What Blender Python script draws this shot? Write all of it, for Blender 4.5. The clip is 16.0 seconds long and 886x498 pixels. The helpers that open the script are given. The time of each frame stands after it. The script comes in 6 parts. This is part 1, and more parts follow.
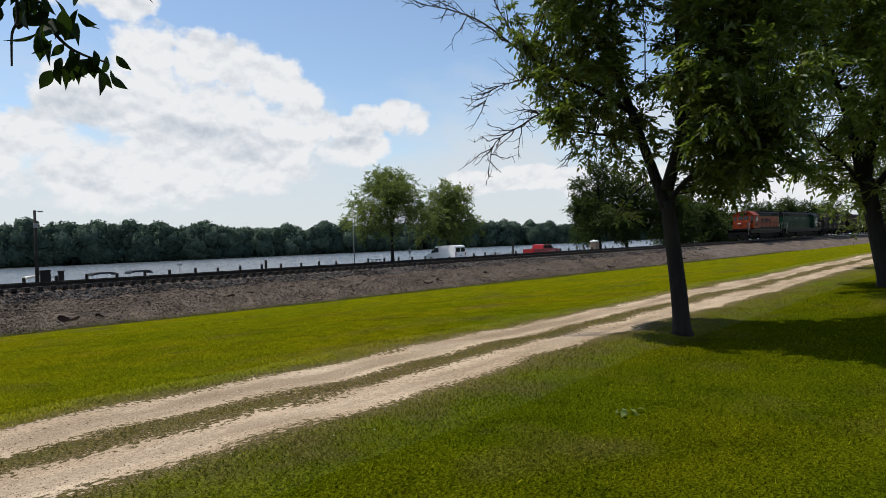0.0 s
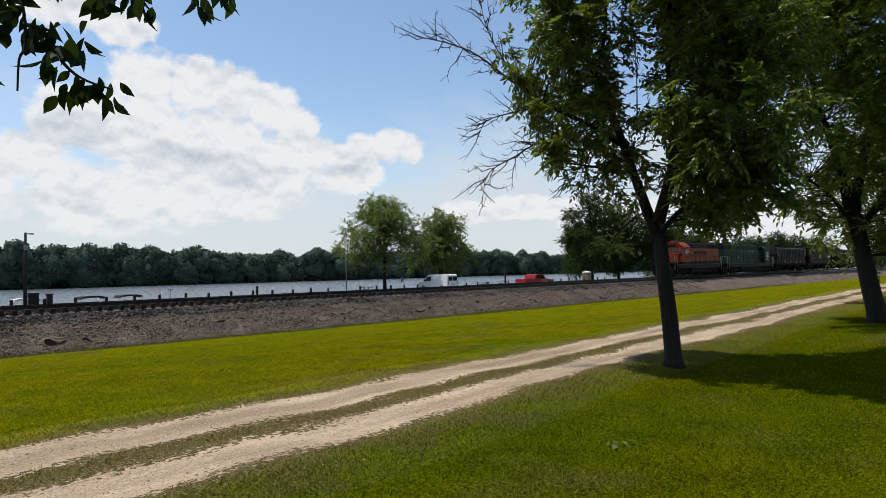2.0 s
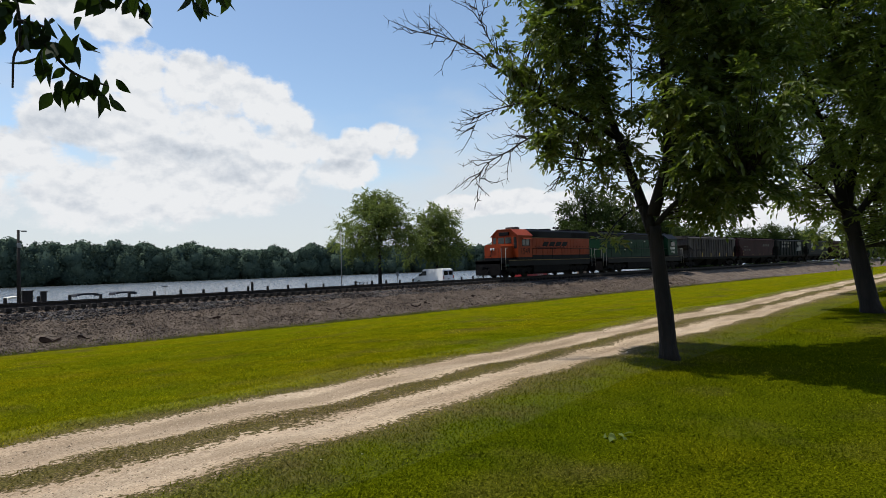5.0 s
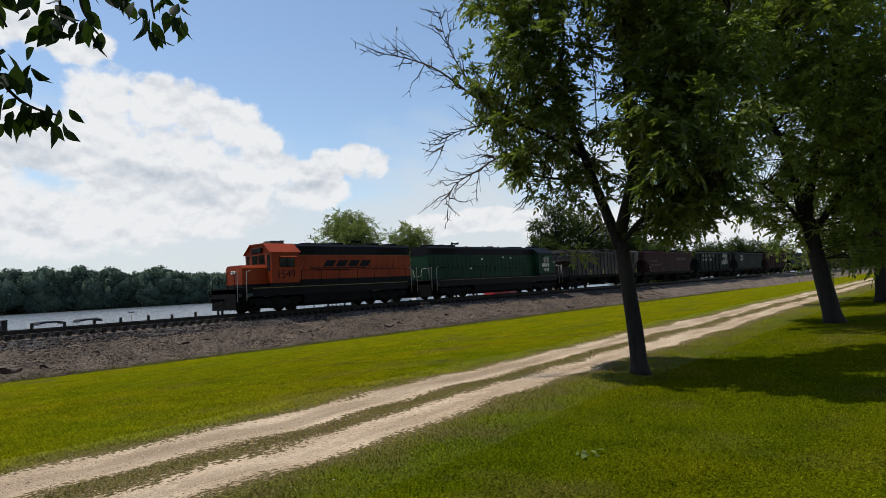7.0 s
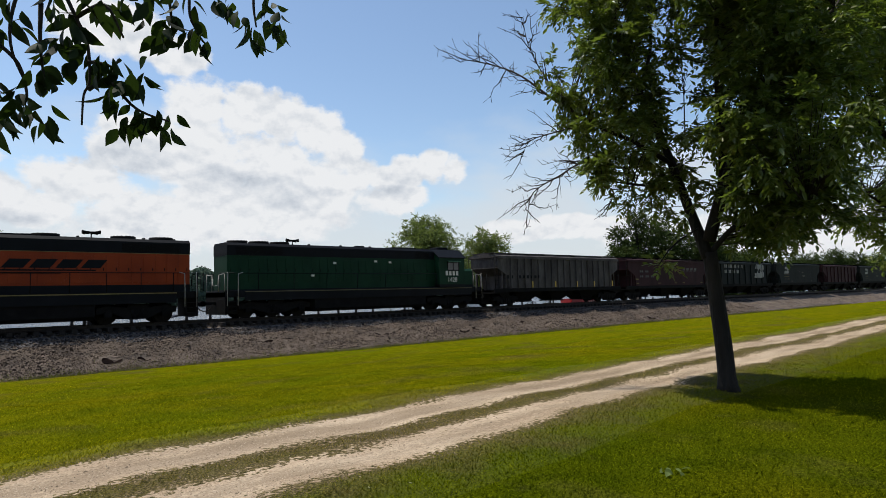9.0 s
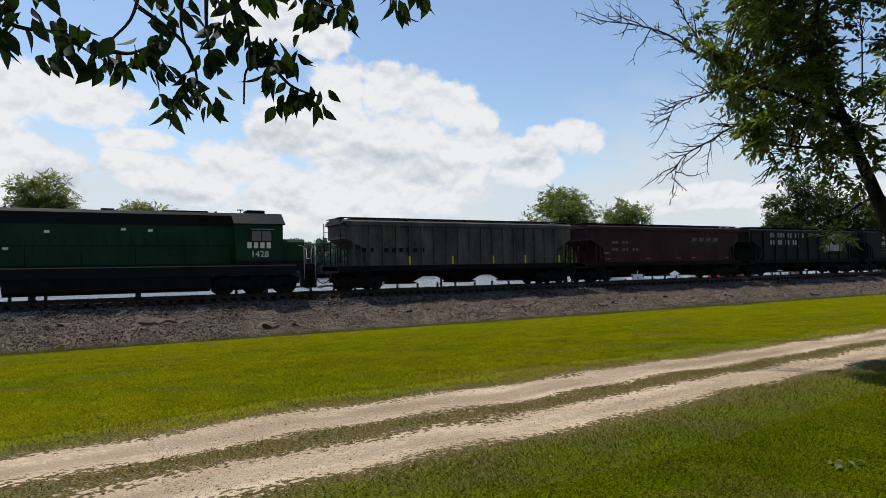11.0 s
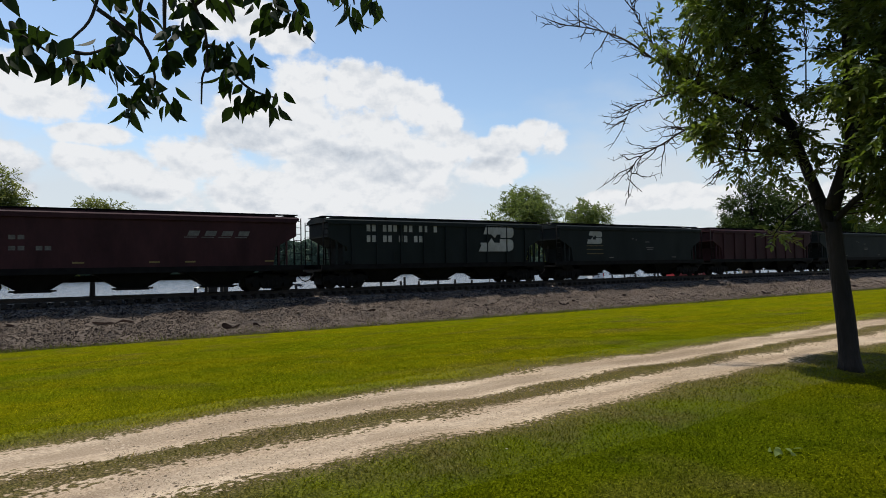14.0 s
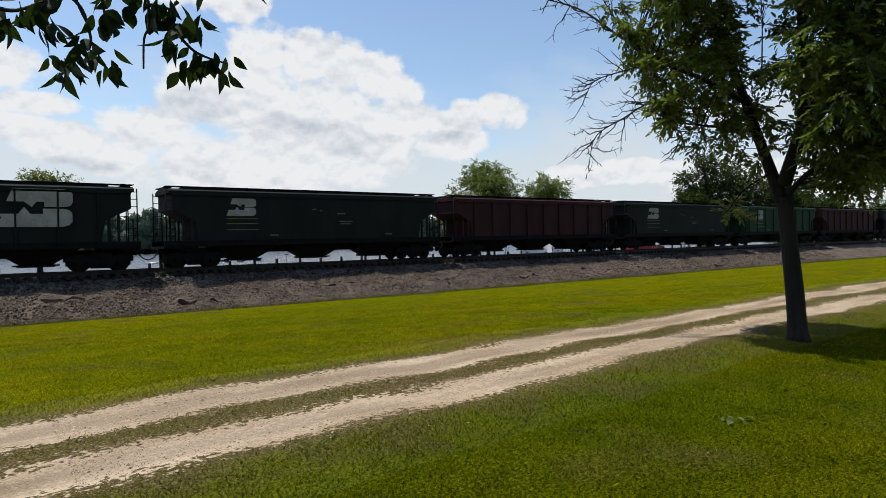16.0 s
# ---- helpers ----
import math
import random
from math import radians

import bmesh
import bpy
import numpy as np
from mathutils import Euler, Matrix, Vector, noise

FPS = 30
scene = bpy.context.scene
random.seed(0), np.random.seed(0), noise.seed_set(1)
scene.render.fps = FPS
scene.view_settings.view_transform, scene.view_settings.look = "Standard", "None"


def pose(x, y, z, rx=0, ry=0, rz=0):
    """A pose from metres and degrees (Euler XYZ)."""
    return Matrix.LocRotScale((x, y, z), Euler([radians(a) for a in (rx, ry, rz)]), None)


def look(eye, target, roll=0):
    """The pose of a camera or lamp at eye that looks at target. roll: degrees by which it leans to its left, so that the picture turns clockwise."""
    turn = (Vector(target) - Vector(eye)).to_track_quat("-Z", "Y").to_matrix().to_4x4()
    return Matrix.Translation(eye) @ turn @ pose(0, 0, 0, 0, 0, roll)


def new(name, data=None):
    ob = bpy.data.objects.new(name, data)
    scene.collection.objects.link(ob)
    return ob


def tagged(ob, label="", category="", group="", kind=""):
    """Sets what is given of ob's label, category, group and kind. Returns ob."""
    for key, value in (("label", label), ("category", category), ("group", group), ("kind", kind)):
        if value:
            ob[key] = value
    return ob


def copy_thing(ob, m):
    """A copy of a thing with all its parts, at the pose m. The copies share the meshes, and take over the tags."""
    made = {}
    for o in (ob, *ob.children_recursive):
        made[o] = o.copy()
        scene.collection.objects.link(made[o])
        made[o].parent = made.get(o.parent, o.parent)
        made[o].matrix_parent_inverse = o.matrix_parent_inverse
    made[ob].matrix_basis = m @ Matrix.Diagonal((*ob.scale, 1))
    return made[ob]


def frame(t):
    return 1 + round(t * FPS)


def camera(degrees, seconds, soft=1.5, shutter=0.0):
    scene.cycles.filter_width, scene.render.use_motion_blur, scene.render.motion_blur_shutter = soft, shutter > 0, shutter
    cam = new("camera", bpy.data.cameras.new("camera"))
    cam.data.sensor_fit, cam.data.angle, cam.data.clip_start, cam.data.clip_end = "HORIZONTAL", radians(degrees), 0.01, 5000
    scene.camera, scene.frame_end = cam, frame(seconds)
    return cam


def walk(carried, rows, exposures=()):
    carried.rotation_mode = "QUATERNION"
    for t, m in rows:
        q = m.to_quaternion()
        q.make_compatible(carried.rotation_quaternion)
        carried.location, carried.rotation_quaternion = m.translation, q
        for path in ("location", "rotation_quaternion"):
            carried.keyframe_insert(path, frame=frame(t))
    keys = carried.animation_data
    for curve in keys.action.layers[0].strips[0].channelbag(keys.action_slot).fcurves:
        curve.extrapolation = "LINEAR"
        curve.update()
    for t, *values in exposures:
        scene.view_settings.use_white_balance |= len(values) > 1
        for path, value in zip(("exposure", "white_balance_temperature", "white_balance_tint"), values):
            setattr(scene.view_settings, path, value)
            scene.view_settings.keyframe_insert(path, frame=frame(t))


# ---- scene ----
cam = camera(69.94, 16.0, soft=0.8)
PATH = [
    (0.0, pose(0.016, 0.001, 1.595, 89.52, 2.10, -44.87)),
    (0.5, pose(0.063, 0.026, 1.620, 90.89, -0.54, -44.88)),
    (1.0, pose(0.029, 0.014, 1.608, 92.38, 1.04, -43.98)),
    (1.5, pose(-0.007, -0.006, 1.597, 93.28, 1.71, -44.44)),
    (2.0, pose(-0.004, -0.013, 1.593, 92.10, 1.23, -45.55)),
    (2.5, pose(-0.004, 0.006, 1.599, 91.75, 1.39, -45.40)),
    (3.0, pose(-0.015, -0.003, 1.598, 91.47, 1.56, -44.81)),
    (3.5, pose(-0.027, 0.019, 1.596, 91.44, 1.12, -45.13)),
    (6.0, pose(-0.004, -0.028, 1.593, 92.17, 3.16, -47.63)),
    (6.5, pose(-0.004, -0.032, 1.592, 92.74, 3.55, -48.81)),
    (7.0, pose(0.003, -0.039, 1.608, 93.20, 2.89, -48.40)),
    (7.5, pose(0.009, -0.023, 1.611, 93.81, 3.00, -47.50)),
    (8.0, pose(0.005, -0.031, 1.602, 94.32, 2.99, -47.76)),
    (8.5, pose(0.019, -0.017, 1.608, 94.85, 1.68, -46.72)),
    (9.0, pose(-0.005, 0.004, 1.609, 93.97, 1.39, -41.59)),
    (9.5, pose(-0.000, 0.078, 1.597, 89.53, 1.71, -33.25)),
    (10.0, pose(0.012, 0.106, 1.609, 90.48, 1.63, -30.42)),
    (12.5, pose(-0.029, -0.017, 1.600, 93.00, 1.07, -29.40)),
    (13.0, pose(-0.008, -0.008, 1.607, 93.36, 1.37, -30.47)),
    (13.5, pose(-0.015, -0.020, 1.600, 93.19, 1.02, -31.38)),
    (14.0, pose(-0.019, -0.044, 1.592, 91.62, 1.02, -32.68)),
    (14.5, pose(-0.007, -0.014, 1.601, 90.25, 1.14, -34.66)),
    (15.0, pose(0.002, -0.005, 1.601, 90.11, 1.24, -36.39)),
    (15.5, pose(0.011, 0.002, 1.603, 90.04, 1.54, -36.84)),
    (16.0, pose(0.014, 0.012, 1.598, 89.22, 1.15, -36.20)),
]
walk(cam, PATH)

# ---- small builders ----
TRACK_Y, RAIL_Z = 35.84, 0.43      # centre line of the track, top of the rails
LOT_Z, WATER_Z = -0.8, -2.2


def part(name, bm, material, parent, label=""):
    me = bpy.data.meshes.new(name)
    bm.to_mesh(me)
    bm.free()
    me.materials.append(material)
    ob = new(name, me)
    ob.parent = parent
    if label:
        ob["label"] = label
    return ob


def thing(name, at, label, category, group="", kind="", rz=0):
    ob = new(name)
    ob.empty_display_size = 0.2
    ob.matrix_basis = pose(*at, 0, 0, rz)
    return tagged(ob, label, category, group, kind)


def solid(name, bm, material, label, category="", group="", kind="", at=(0, 0, 0), rz=0):
    ob = part(name, bm, material, None)
    ob.matrix_basis = pose(*at, 0, 0, rz)
    return tagged(ob, label, category, group, kind)


def box(bm, x0, x1, y0, y1, z0, z1, bevel=0.0):
    vs = [bm.verts.new(p) for p in ((x0, y0, z0), (x1, y0, z0), (x1, y1, z0), (x0, y1, z0), (x0, y0, z1), (x1, y0, z1), (x1, y1, z1), (x0, y1, z1))]
    fs = [bm.faces.new([vs[i] for i in f]) for f in ((0, 3, 2, 1), (4, 5, 6, 7), (0, 1, 5, 4), (1, 2, 6, 5), (2, 3, 7, 6), (3, 0, 4, 7))]
    if bevel:
        edges = {e for f in fs for e in f.edges}
        bmesh.ops.bevel(bm, geom=list(edges), offset=bevel, segments=2, affect="EDGES", profile=0.5)
    return bm


def boxed(*args):
    return box(bmesh.new(), *args)


def prism(bm, profile, a0, a1, axis="x"):
    """Extrudes a closed profile of two coordinates along an axis."""
    def place(a, p):
        return {"x": (a, p[0], p[1]), "y": (p[0], a, p[1]), "z": (p[0], p[1], a)}[axis]
    lo = [bm.verts.new(place(a0, p)) for p in profile]
    hi = [bm.verts.new(place(a1, p)) for p in profile]
    n = len(profile)
    bm.faces.new(lo)
    bm.faces.new(hi[::-1])
    for i in range(n):
        bm.faces.new((lo[i], hi[i], hi[(i + 1) % n], lo[(i + 1) % n]))
    bmesh.ops.recalc_face_normals(bm, faces=bm.faces[:])
    return bm


def tube(bm, points, radii, seg=6, closed=True):
    """A tapered tube along points."""
    pts = [Vector(p) for p in points]
    if not hasattr(radii, "__len__"):
        radii = [radii] * len(pts)
    rings, side = [], None
    for i, p in enumerate(pts):
        way = (pts[min(i + 1, len(pts) - 1)] - pts[max(i - 1, 0)]).normalized()
        if side is None:
            side = way.orthogonal().normalized()
        side = (side - way * side.dot(way))
        side = side.normalized() if side.length > 1e-6 else way.orthogonal().normalized()
        up = way.cross(side)
        rings.append([bm.verts.new(p + (side * math.cos(k * math.tau / seg) + up * math.sin(k * math.tau / seg)) * radii[i]) for k in range(seg)])
    for a, b in zip(rings, rings[1:]):
        for k in range(seg):
            bm.faces.new((a[k], a[(k + 1) % seg], b[(k + 1) % seg], b[k])).smooth = True
    if closed:
        bm.faces.new(rings[0][::-1])
        bm.faces.new(rings[-1])
    return bm


def disc(bm, centre, radius, y0, y1, seg=20):
    """A wheel-like cylinder along y."""
    return tube(bm, [(centre[0], y0, centre[1]), (centre[0], y1, centre[1])], radius, seg)


def drum(bm, x, y, z0, z1, r, seg=20):
    return tube(bm, [(x, y, z0), (x, y, z1)], r, seg)


def soup(name, verts, faces, material, parent=None, uv=None):
    """A mesh from computed arrays."""
    me = bpy.data.meshes.new(name)
    verts = np.asarray(verts, np.float32)
    faces = np.asarray(faces, np.int32)
    k = faces.shape[1]
    me.vertices.add(len(verts))
    me.vertices.foreach_set("co", verts.ravel())
    me.loops.add(faces.size)
    me.loops.foreach_set("vertex_index", faces.ravel())
    me.polygons.add(len(faces))
    me.polygons.foreach_set("loop_start", np.arange(0, faces.size, k, dtype=np.int32))
    me.polygons.foreach_set("loop_total", np.full(len(faces), k, np.int32))
    me.update(calc_edges=True)
    me.validate()
    me.materials.append(material)
    ob = new(name, me)
    ob.parent = parent
    return ob


def smooth01(x):
    x = np.clip(x, 0, 1)
    return x * x * (3 - 2 * x)


def land(x, y):
    """Height of the land: lawn, dip before the embankment, lot behind it, bank and river bed."""
    x, y = np.asarray(x, float), np.asarray(y, float)
    z = -1.4 * smooth01((y - 6.5) / 27.0) ** 0.85
    z = np.where(y > 29, -1.4 + 0.6 * smooth01((y - 38) / 4), z)
    z = np.where(y > 62, LOT_Z - 3.2 * smooth01((y - 64.5) / 4), z)
    z = np.where(y > 300, -4.0 + 2.4 * smooth01((y - 334) / 12), z)
    return z


# ---- materials ----
def ramp(nt, stops):
    node = nt.nodes.new("ShaderNodeValToRGB")
    els = node.color_ramp.elements
    while len(els) < len(stops):
        els.new(0.5)
    for el, (p, c) in zip(els, stops):
        el.position, el.color = p, (*c, 1) if len(c) == 3 else c
    return node


def material(name, colours, scale=3.0, rough=0.8, metal=0.0, bump=0.3, fine=40.0, spread=0.25, random_tint=0.0, spec=0.3, coat=0.0, stretch=(1, 1, 1), depth=0.02):
    """Two scales of noise between colours, with fine relief."""
    m = bpy.data.materials.new(name)
    m.use_nodes = True
    nt = m.node_tree
    N, L = nt.nodes, nt.links
    b = N["Principled BSDF"]
    b.inputs["Metallic"].default_value = metal
    tc = N.new("ShaderNodeTexCoord")
    mp = N.new("ShaderNodeMapping")
    mp.inputs["Scale"].default_value = stretch
    L.new(tc.outputs["Object"], mp.inputs["Vector"])
    big = N.new("ShaderNodeTexNoise")
    big.inputs["Scale"].default_value, big.inputs["Detail"].default_value = scale, 5
    small = N.new("ShaderNodeTexNoise")
    small.inputs["Scale"].default_value, small.inputs["Detail"].default_value = fine, 6
    L.new(mp.outputs["Vector"], big.inputs["Vector"])
    L.new(mp.outputs["Vector"], small.inputs["Vector"])
    mix = N.new("ShaderNodeMath")
    mix.operation = "MULTIPLY_ADD"
    mix.inputs[1].default_value = spread
    L.new(small.outputs["Fac"], mix.inputs[0])
    shift = N.new("ShaderNodeMath")
    shift.operation = "MULTIPLY_ADD"
    shift.inputs[1].default_value, shift.inputs[2].default_value = 1.6, -0.3 - spread / 2
    L.new(big.outputs["Fac"], shift.inputs[0])
    L.new(shift.outputs[0], mix.inputs[2])
    fac = mix.outputs[0]
    if random_tint:
        geo = N.new("ShaderNodeNewGeometry")
        add = N.new("ShaderNodeMath")
        add.operation = "MULTIPLY_ADD"
        add.inputs[1].default_value = random_tint
        L.new(geo.outputs["Random Per Island"], add.inputs[0])
        L.new(fac, add.inputs[2])
        sub = N.new("ShaderNodeMath")
        sub.operation = "SUBTRACT"
        sub.inputs[1].default_value = random_tint / 2
        L.new(add.outputs[0], sub.inputs[0])
        fac = sub.outputs[0]
    n = len(colours)
    cr = ramp(nt, [(i / max(n - 1, 1), c) for i, c in enumerate(colours)])
    L.new(fac, cr.inputs["Fac"])
    L.new(cr.outputs["Color"], b.inputs["Base Color"])
    rr = N.new("ShaderNodeMapRange")
    rr.inputs["To Min"].default_value, rr.inputs["To Max"].default_value = max(rough - 0.12, 0.05), min(rough + 0.12, 1)
    L.new(small.outputs["Fac"], rr.inputs["Value"])
    L.new(rr.outputs["Result"], b.inputs["Roughness"])
    b.inputs["Coat Weight"].default_value = coat
    b.inputs["Specular IOR Level"].default_value = spec
    if bump:
        bp = N.new("ShaderNodeBump")
        bp.inputs["Strength"].default_value, bp.inputs["Distance"].default_value = bump, depth
        L.new(small.outputs["Fac"], bp.inputs["Height"])
        L.new(bp.outputs["Normal"], b.inputs["Normal"])
    return m


def leafy(name, dark, light, through_colour, share=0.35, yellow=None, rough=0.5, spec=0.3):
    """Leaves: gloss on diffuse, with light shining through."""
    m = material(name, [dark, light] if yellow is None else [dark, light, yellow], scale=0.9, rough=rough, bump=0.0, fine=9.0, spread=0.3, random_tint=0.7, spec=spec)
    nt = m.node_tree
    N, L = nt.nodes, nt.links
    b, out = N["Principled BSDF"], N["Material Output"]
    tr = N.new("ShaderNodeBsdfTranslucent")
    tr.inputs["Color"].default_value = (*through_colour, 1)
    mx = N.new("ShaderNodeMixShader")
    mx.inputs[0].default_value = share
    L.new(b.outputs[0], mx.inputs[1])
    L.new(tr.outputs[0], mx.inputs[2])
    L.new(mx.outputs[0], out.inputs["Surface"])
    return m


def flat_mat(name, c, rough=0.6, metal=0.0):
    return material(name, [tuple(v * 0.8 for v in c), tuple(min(v * 1.15, 1) for v in c)], scale=1.2, rough=rough, metal=metal, bump=0.1, fine=30, spread=0.35)

# ---- sky, clouds and sun ----
SUN_EL, SUN_AZ = 67.5, -28.0          # height of the sun; its bearing from +y towards +x
world = bpy.data.worlds.new("world")
scene.world = world
world.use_nodes = True


def build_sky():
    nt = world.node_tree
    N, L = nt.nodes, nt.links
    N.clear()

    def math_node(op, a, b=None, c=None, clamp=False):
        nd = N.new("ShaderNodeMath")
        nd.operation, nd.use_clamp = op, clamp
        for i, v in enumerate((a, b, c)):
            if v is None:
                continue
            if isinstance(v, (int, float)):
                nd.inputs[i].default_value = v
            else:
                L.new(v, nd.inputs[i])
        return nd.outputs[0]

    sky = N.new("ShaderNodeTexSky")
    sky.sky_type, sky.sun_disc = "NISHITA", False
    sky.sun_elevation, sky.sun_rotation = radians(SUN_EL), radians(SUN_AZ)
    sky.air_density, sky.dust_density, sky.ozone_density = 1.0, 0.6, 1.2
    tc = N.new("ShaderNodeTexCoord")
    sep = N.new("ShaderNodeSeparateXYZ")
    L.new(tc.outputs["Generated"], sep.inputs[0])
    bearing = math_node("MULTIPLY", math_node("ARCTAN2", sep.outputs["X"], sep.outputs["Y"]), 180 / math.pi)
    height = math_node("MULTIPLY", math_node("ARCSINE", sep.outputs["Z"]), 180 / math.pi)
    # cloud heaps: bearing, height, half width, half height, in degrees
    vec = N.new("ShaderNodeCombineXYZ")
    L.new(bearing, vec.inputs[0])
    L.new(height, vec.inputs[1])
    def fbm(scale, detail, rough=0.55, squash=1.5, shift=0.0, raised=0.0):
        mp = N.new("ShaderNodeMapping")
        mp.inputs["Scale"].default_value = (1, squash, 1)
        mp.inputs["Location"].default_value = (shift, shift * 0.7 + raised, 0)
        L.new(vec.outputs[0], mp.inputs["Vector"])
        t = N.new("ShaderNodeTexNoise")
        t.inputs["Scale"].default_value, t.inputs["Detail"].default_value, t.inputs["Roughness"].default_value = scale, detail, rough
        L.new(mp.outputs["Vector"], t.inputs["Vector"])
        return t.outputs["Fac"]
    billow = fbm(0.22, 8, 0.58, 1.3)
    soft = fbm(0.06, 5, 0.5, 2.2, 7.0)
    heap = None
    for a, h, wa, wh in CLOUDS:
        da = math_node("DIVIDE", math_node("SUBTRACT", bearing, a), wa)
        dh = math_node("DIVIDE", math_node("SUBTRACT", height, h), wh)
        r2 = math_node("ADD", math_node("MULTIPLY", da, da), math_node("MULTIPLY", dh, dh))
        v = math_node("SUBTRACT", 1.0, r2)
        heap = v if heap is None else math_node("SMOOTH_MAX", heap, v, 0.2)
    # the far deck of thin cloud low over the horizon, and wisps elsewhere
    deck = math_node("MULTIPLY_ADD", height, -0.085, 1.2)
    deck = math_node("MAXIMUM", deck, -1.0)
    veil = math_node("ADD", deck, math_node("MULTIPLY_ADD", soft, 2.4, -1.2))
    edge = math_node("ADD", heap, math_node("ADD", math_node("MULTIPLY_ADD", billow, 2.2, -1.02), math_node("MULTIPLY_ADD", fbm(0.6, 8, 0.58, 1.2, 2.0), 1.3, -0.65)))
    belly = None
    for a, h, wa, wh in BELLIES:
        da = math_node("DIVIDE", math_node("SUBTRACT", bearing, a), wa)
        dh = math_node("DIVIDE", math_node("SUBTRACT", height, h), wh)
        v = math_node("SUBTRACT", 1.0, math_node("ADD", math_node("MULTIPLY", da, da), math_node("MULTIPLY", dh, dh)))
        belly = v if belly is None else math_node("SMOOTH_MAX", belly, v, 0.3)
    belly = math_node("MULTIPLY", math_node("ADD", belly, math_node("MULTIPLY_ADD", fbm(0.35, 6, 0.6, 1.4, 5.0), 2.2, -1.0)), 0.5, None, True)
    cover = N.new("ShaderNodeMapRange")
    cover.interpolation_type = "SMOOTHSTEP"
    cover.inputs["From Min"].default_value, cover.inputs["From Max"].default_value = -0.05, 0.55
    L.new(edge, cover.inputs["Value"])
    veil_cover = N.new("ShaderNodeMapRange")
    veil_cover.interpolation_type = "SMOOTHSTEP"
    veil_cover.inputs["From Min"].default_value, veil_cover.inputs["From Max"].default_value = -0.15, 0.75
    veil_cover.inputs["To Max"].default_value = 0.85
    L.new(veil, veil_cover.inputs["Value"])
    # thick parts are greyer than the rims
    inner = fbm(0.12, 6, 0.55, 1.8, 3.0)
    puff = fbm(0.42, 7, 0.56, 1.3, 1.0)
    above = fbm(0.42, 7, 0.56, 1.3, 1.0, 0.9)
    relief = math_node("ADD", math_node("MULTIPLY", math_node("SUBTRACT", above, puff), 1.7), belly)
    thick = math_node("MULTIPLY", edge, 0.75, None, True)
    grey = math_node("ADD", math_node("MULTIPLY", math_node("MULTIPLY_ADD", inner, 2.0, -0.95, True), thick), relief, None, True)
    tone = ramp(nt, [(0.0, (0.835, 0.85, 0.87)), (0.5, (0.64, 0.68, 0.735)), (1.0, (0.46, 0.51, 0.58))])
    L.new(grey, tone.inputs["Fac"])
    blue = N.new("ShaderNodeMix")
    blue.data_type = "RGBA"
    blue.blend_type = "MULTIPLY"
    blue.inputs[0].default_value = 1.0
    L.new(sky.outputs[0], blue.inputs["A"])
    blue.inputs["B"].default_value = (0.150, 0.153, 0.152, 1)
    m1 = N.new("ShaderNodeMix")
    m1.data_type = "RGBA"
    L.new(veil_cover.outputs[0], m1.inputs[0])
    L.new(blue.outputs["Result"], m1.inputs["A"])
    m1.inputs["B"].default_value = (0.66, 0.71, 0.76, 1)
    m2 = N.new("ShaderNodeMix")
    m2.data_type = "RGBA"
    L.new(cover.outputs[0], m2.inputs[0])
    L.new(m1.outputs["Result"], m2.inputs["A"])
    L.new(tone.outputs["Color"], m2.inputs["B"])
    bg = N.new("ShaderNodeBackground")
    bg.inputs["Strength"].default_value = 1.0
    L.new(m2.outputs["Result"], bg.inputs["Color"])
    out = N.new("ShaderNodeOutputWorld")
    L.new(bg.outputs[0], out.inputs["Surface"])


CUMULUS = [(20.3, 16.1, 2.9, 2.6), (24.3, 15.9, 2.6, 2.4), (27.4, 15.6, 2.6, 2.3), (30.5, 14.4, 2.5, 2.4), (32.8, 12.6, 2.2, 2.2), (34.3, 10.8, 2.0, 1.9),
           (14.8, 12.6, 3.6, 2.4), (20.2, 11.9, 4.8, 3.4), (26.3, 11.5, 4.8, 3.4), (30.9, 9.9, 3.6, 2.7), (22.2, 8.0, 6.2, 2.6), (28.8, 7.1, 5.4, 2.4), (19.0, 6.5, 9.0, 3.2), (11.5, 9.5, 4.0, 2.4)]
HEAD = [(36.3, 10.1, 1.7, 1.5), (38.6, 10.8, 1.8, 1.7), (41.1, 11.4, 1.8, 1.6), (42.8, 11.0, 1.5, 1.5), (37.2, 8.7, 3.8, 1.6), (48.1, 5.4, 3.4, 1.1), (52.6, 5.6, 4.4, 1.2), (57.4, 5.2, 4.0, 1.1)]
BANKS = [(-4.3, 9.5, 2.6, 1.6), (-2.4, 8.4, 3.1, 1.8), (2.9, 9.0, 2.4, 1.4), (5.6, 8.1, 3.6, 1.8), (8.7, 7.3, 3.1, 1.6), (3.5, 10.9, 2.9, 1.0), (-3.6, 14.2, 5.3, 2.4), (0.6, 13.4, 4.4, 2.0),
         (13.9, 21.3, 5.3, 2.6), (18.8, 20.0, 2.6, 1.7), (-4.6, 6.5, 4.6, 2.0), (-10.6, 11.6, 7.3, 4.4)]
AROUND = [(70.0, 4.0, 14.0, 2.0), (-28.0, 16.0, 14.0, 5.0), (-70.0, 25.0, 20.0, 7.0), (120.0, 22.0, 20.0, 6.0), (-140.0, 18.0, 22.0, 6.0)]
CLOUDS = CUMULUS + HEAD + BANKS + AROUND
BELLIES = [(15.3, 11.7, 5.2, 1.5), (22.2, 10.2, 5.3, 1.2), (-1.3, 7.3, 3.9, 1.9), (28.3, 8.7, 4.4, 1.3), (6.9, 6.4, 3.4, 0.8), (37.1, 9.1, 2.6, 0.8)]   # shaded undersides
build_sky()
sun = new("sun", bpy.data.lights.new("sun", "SUN"))
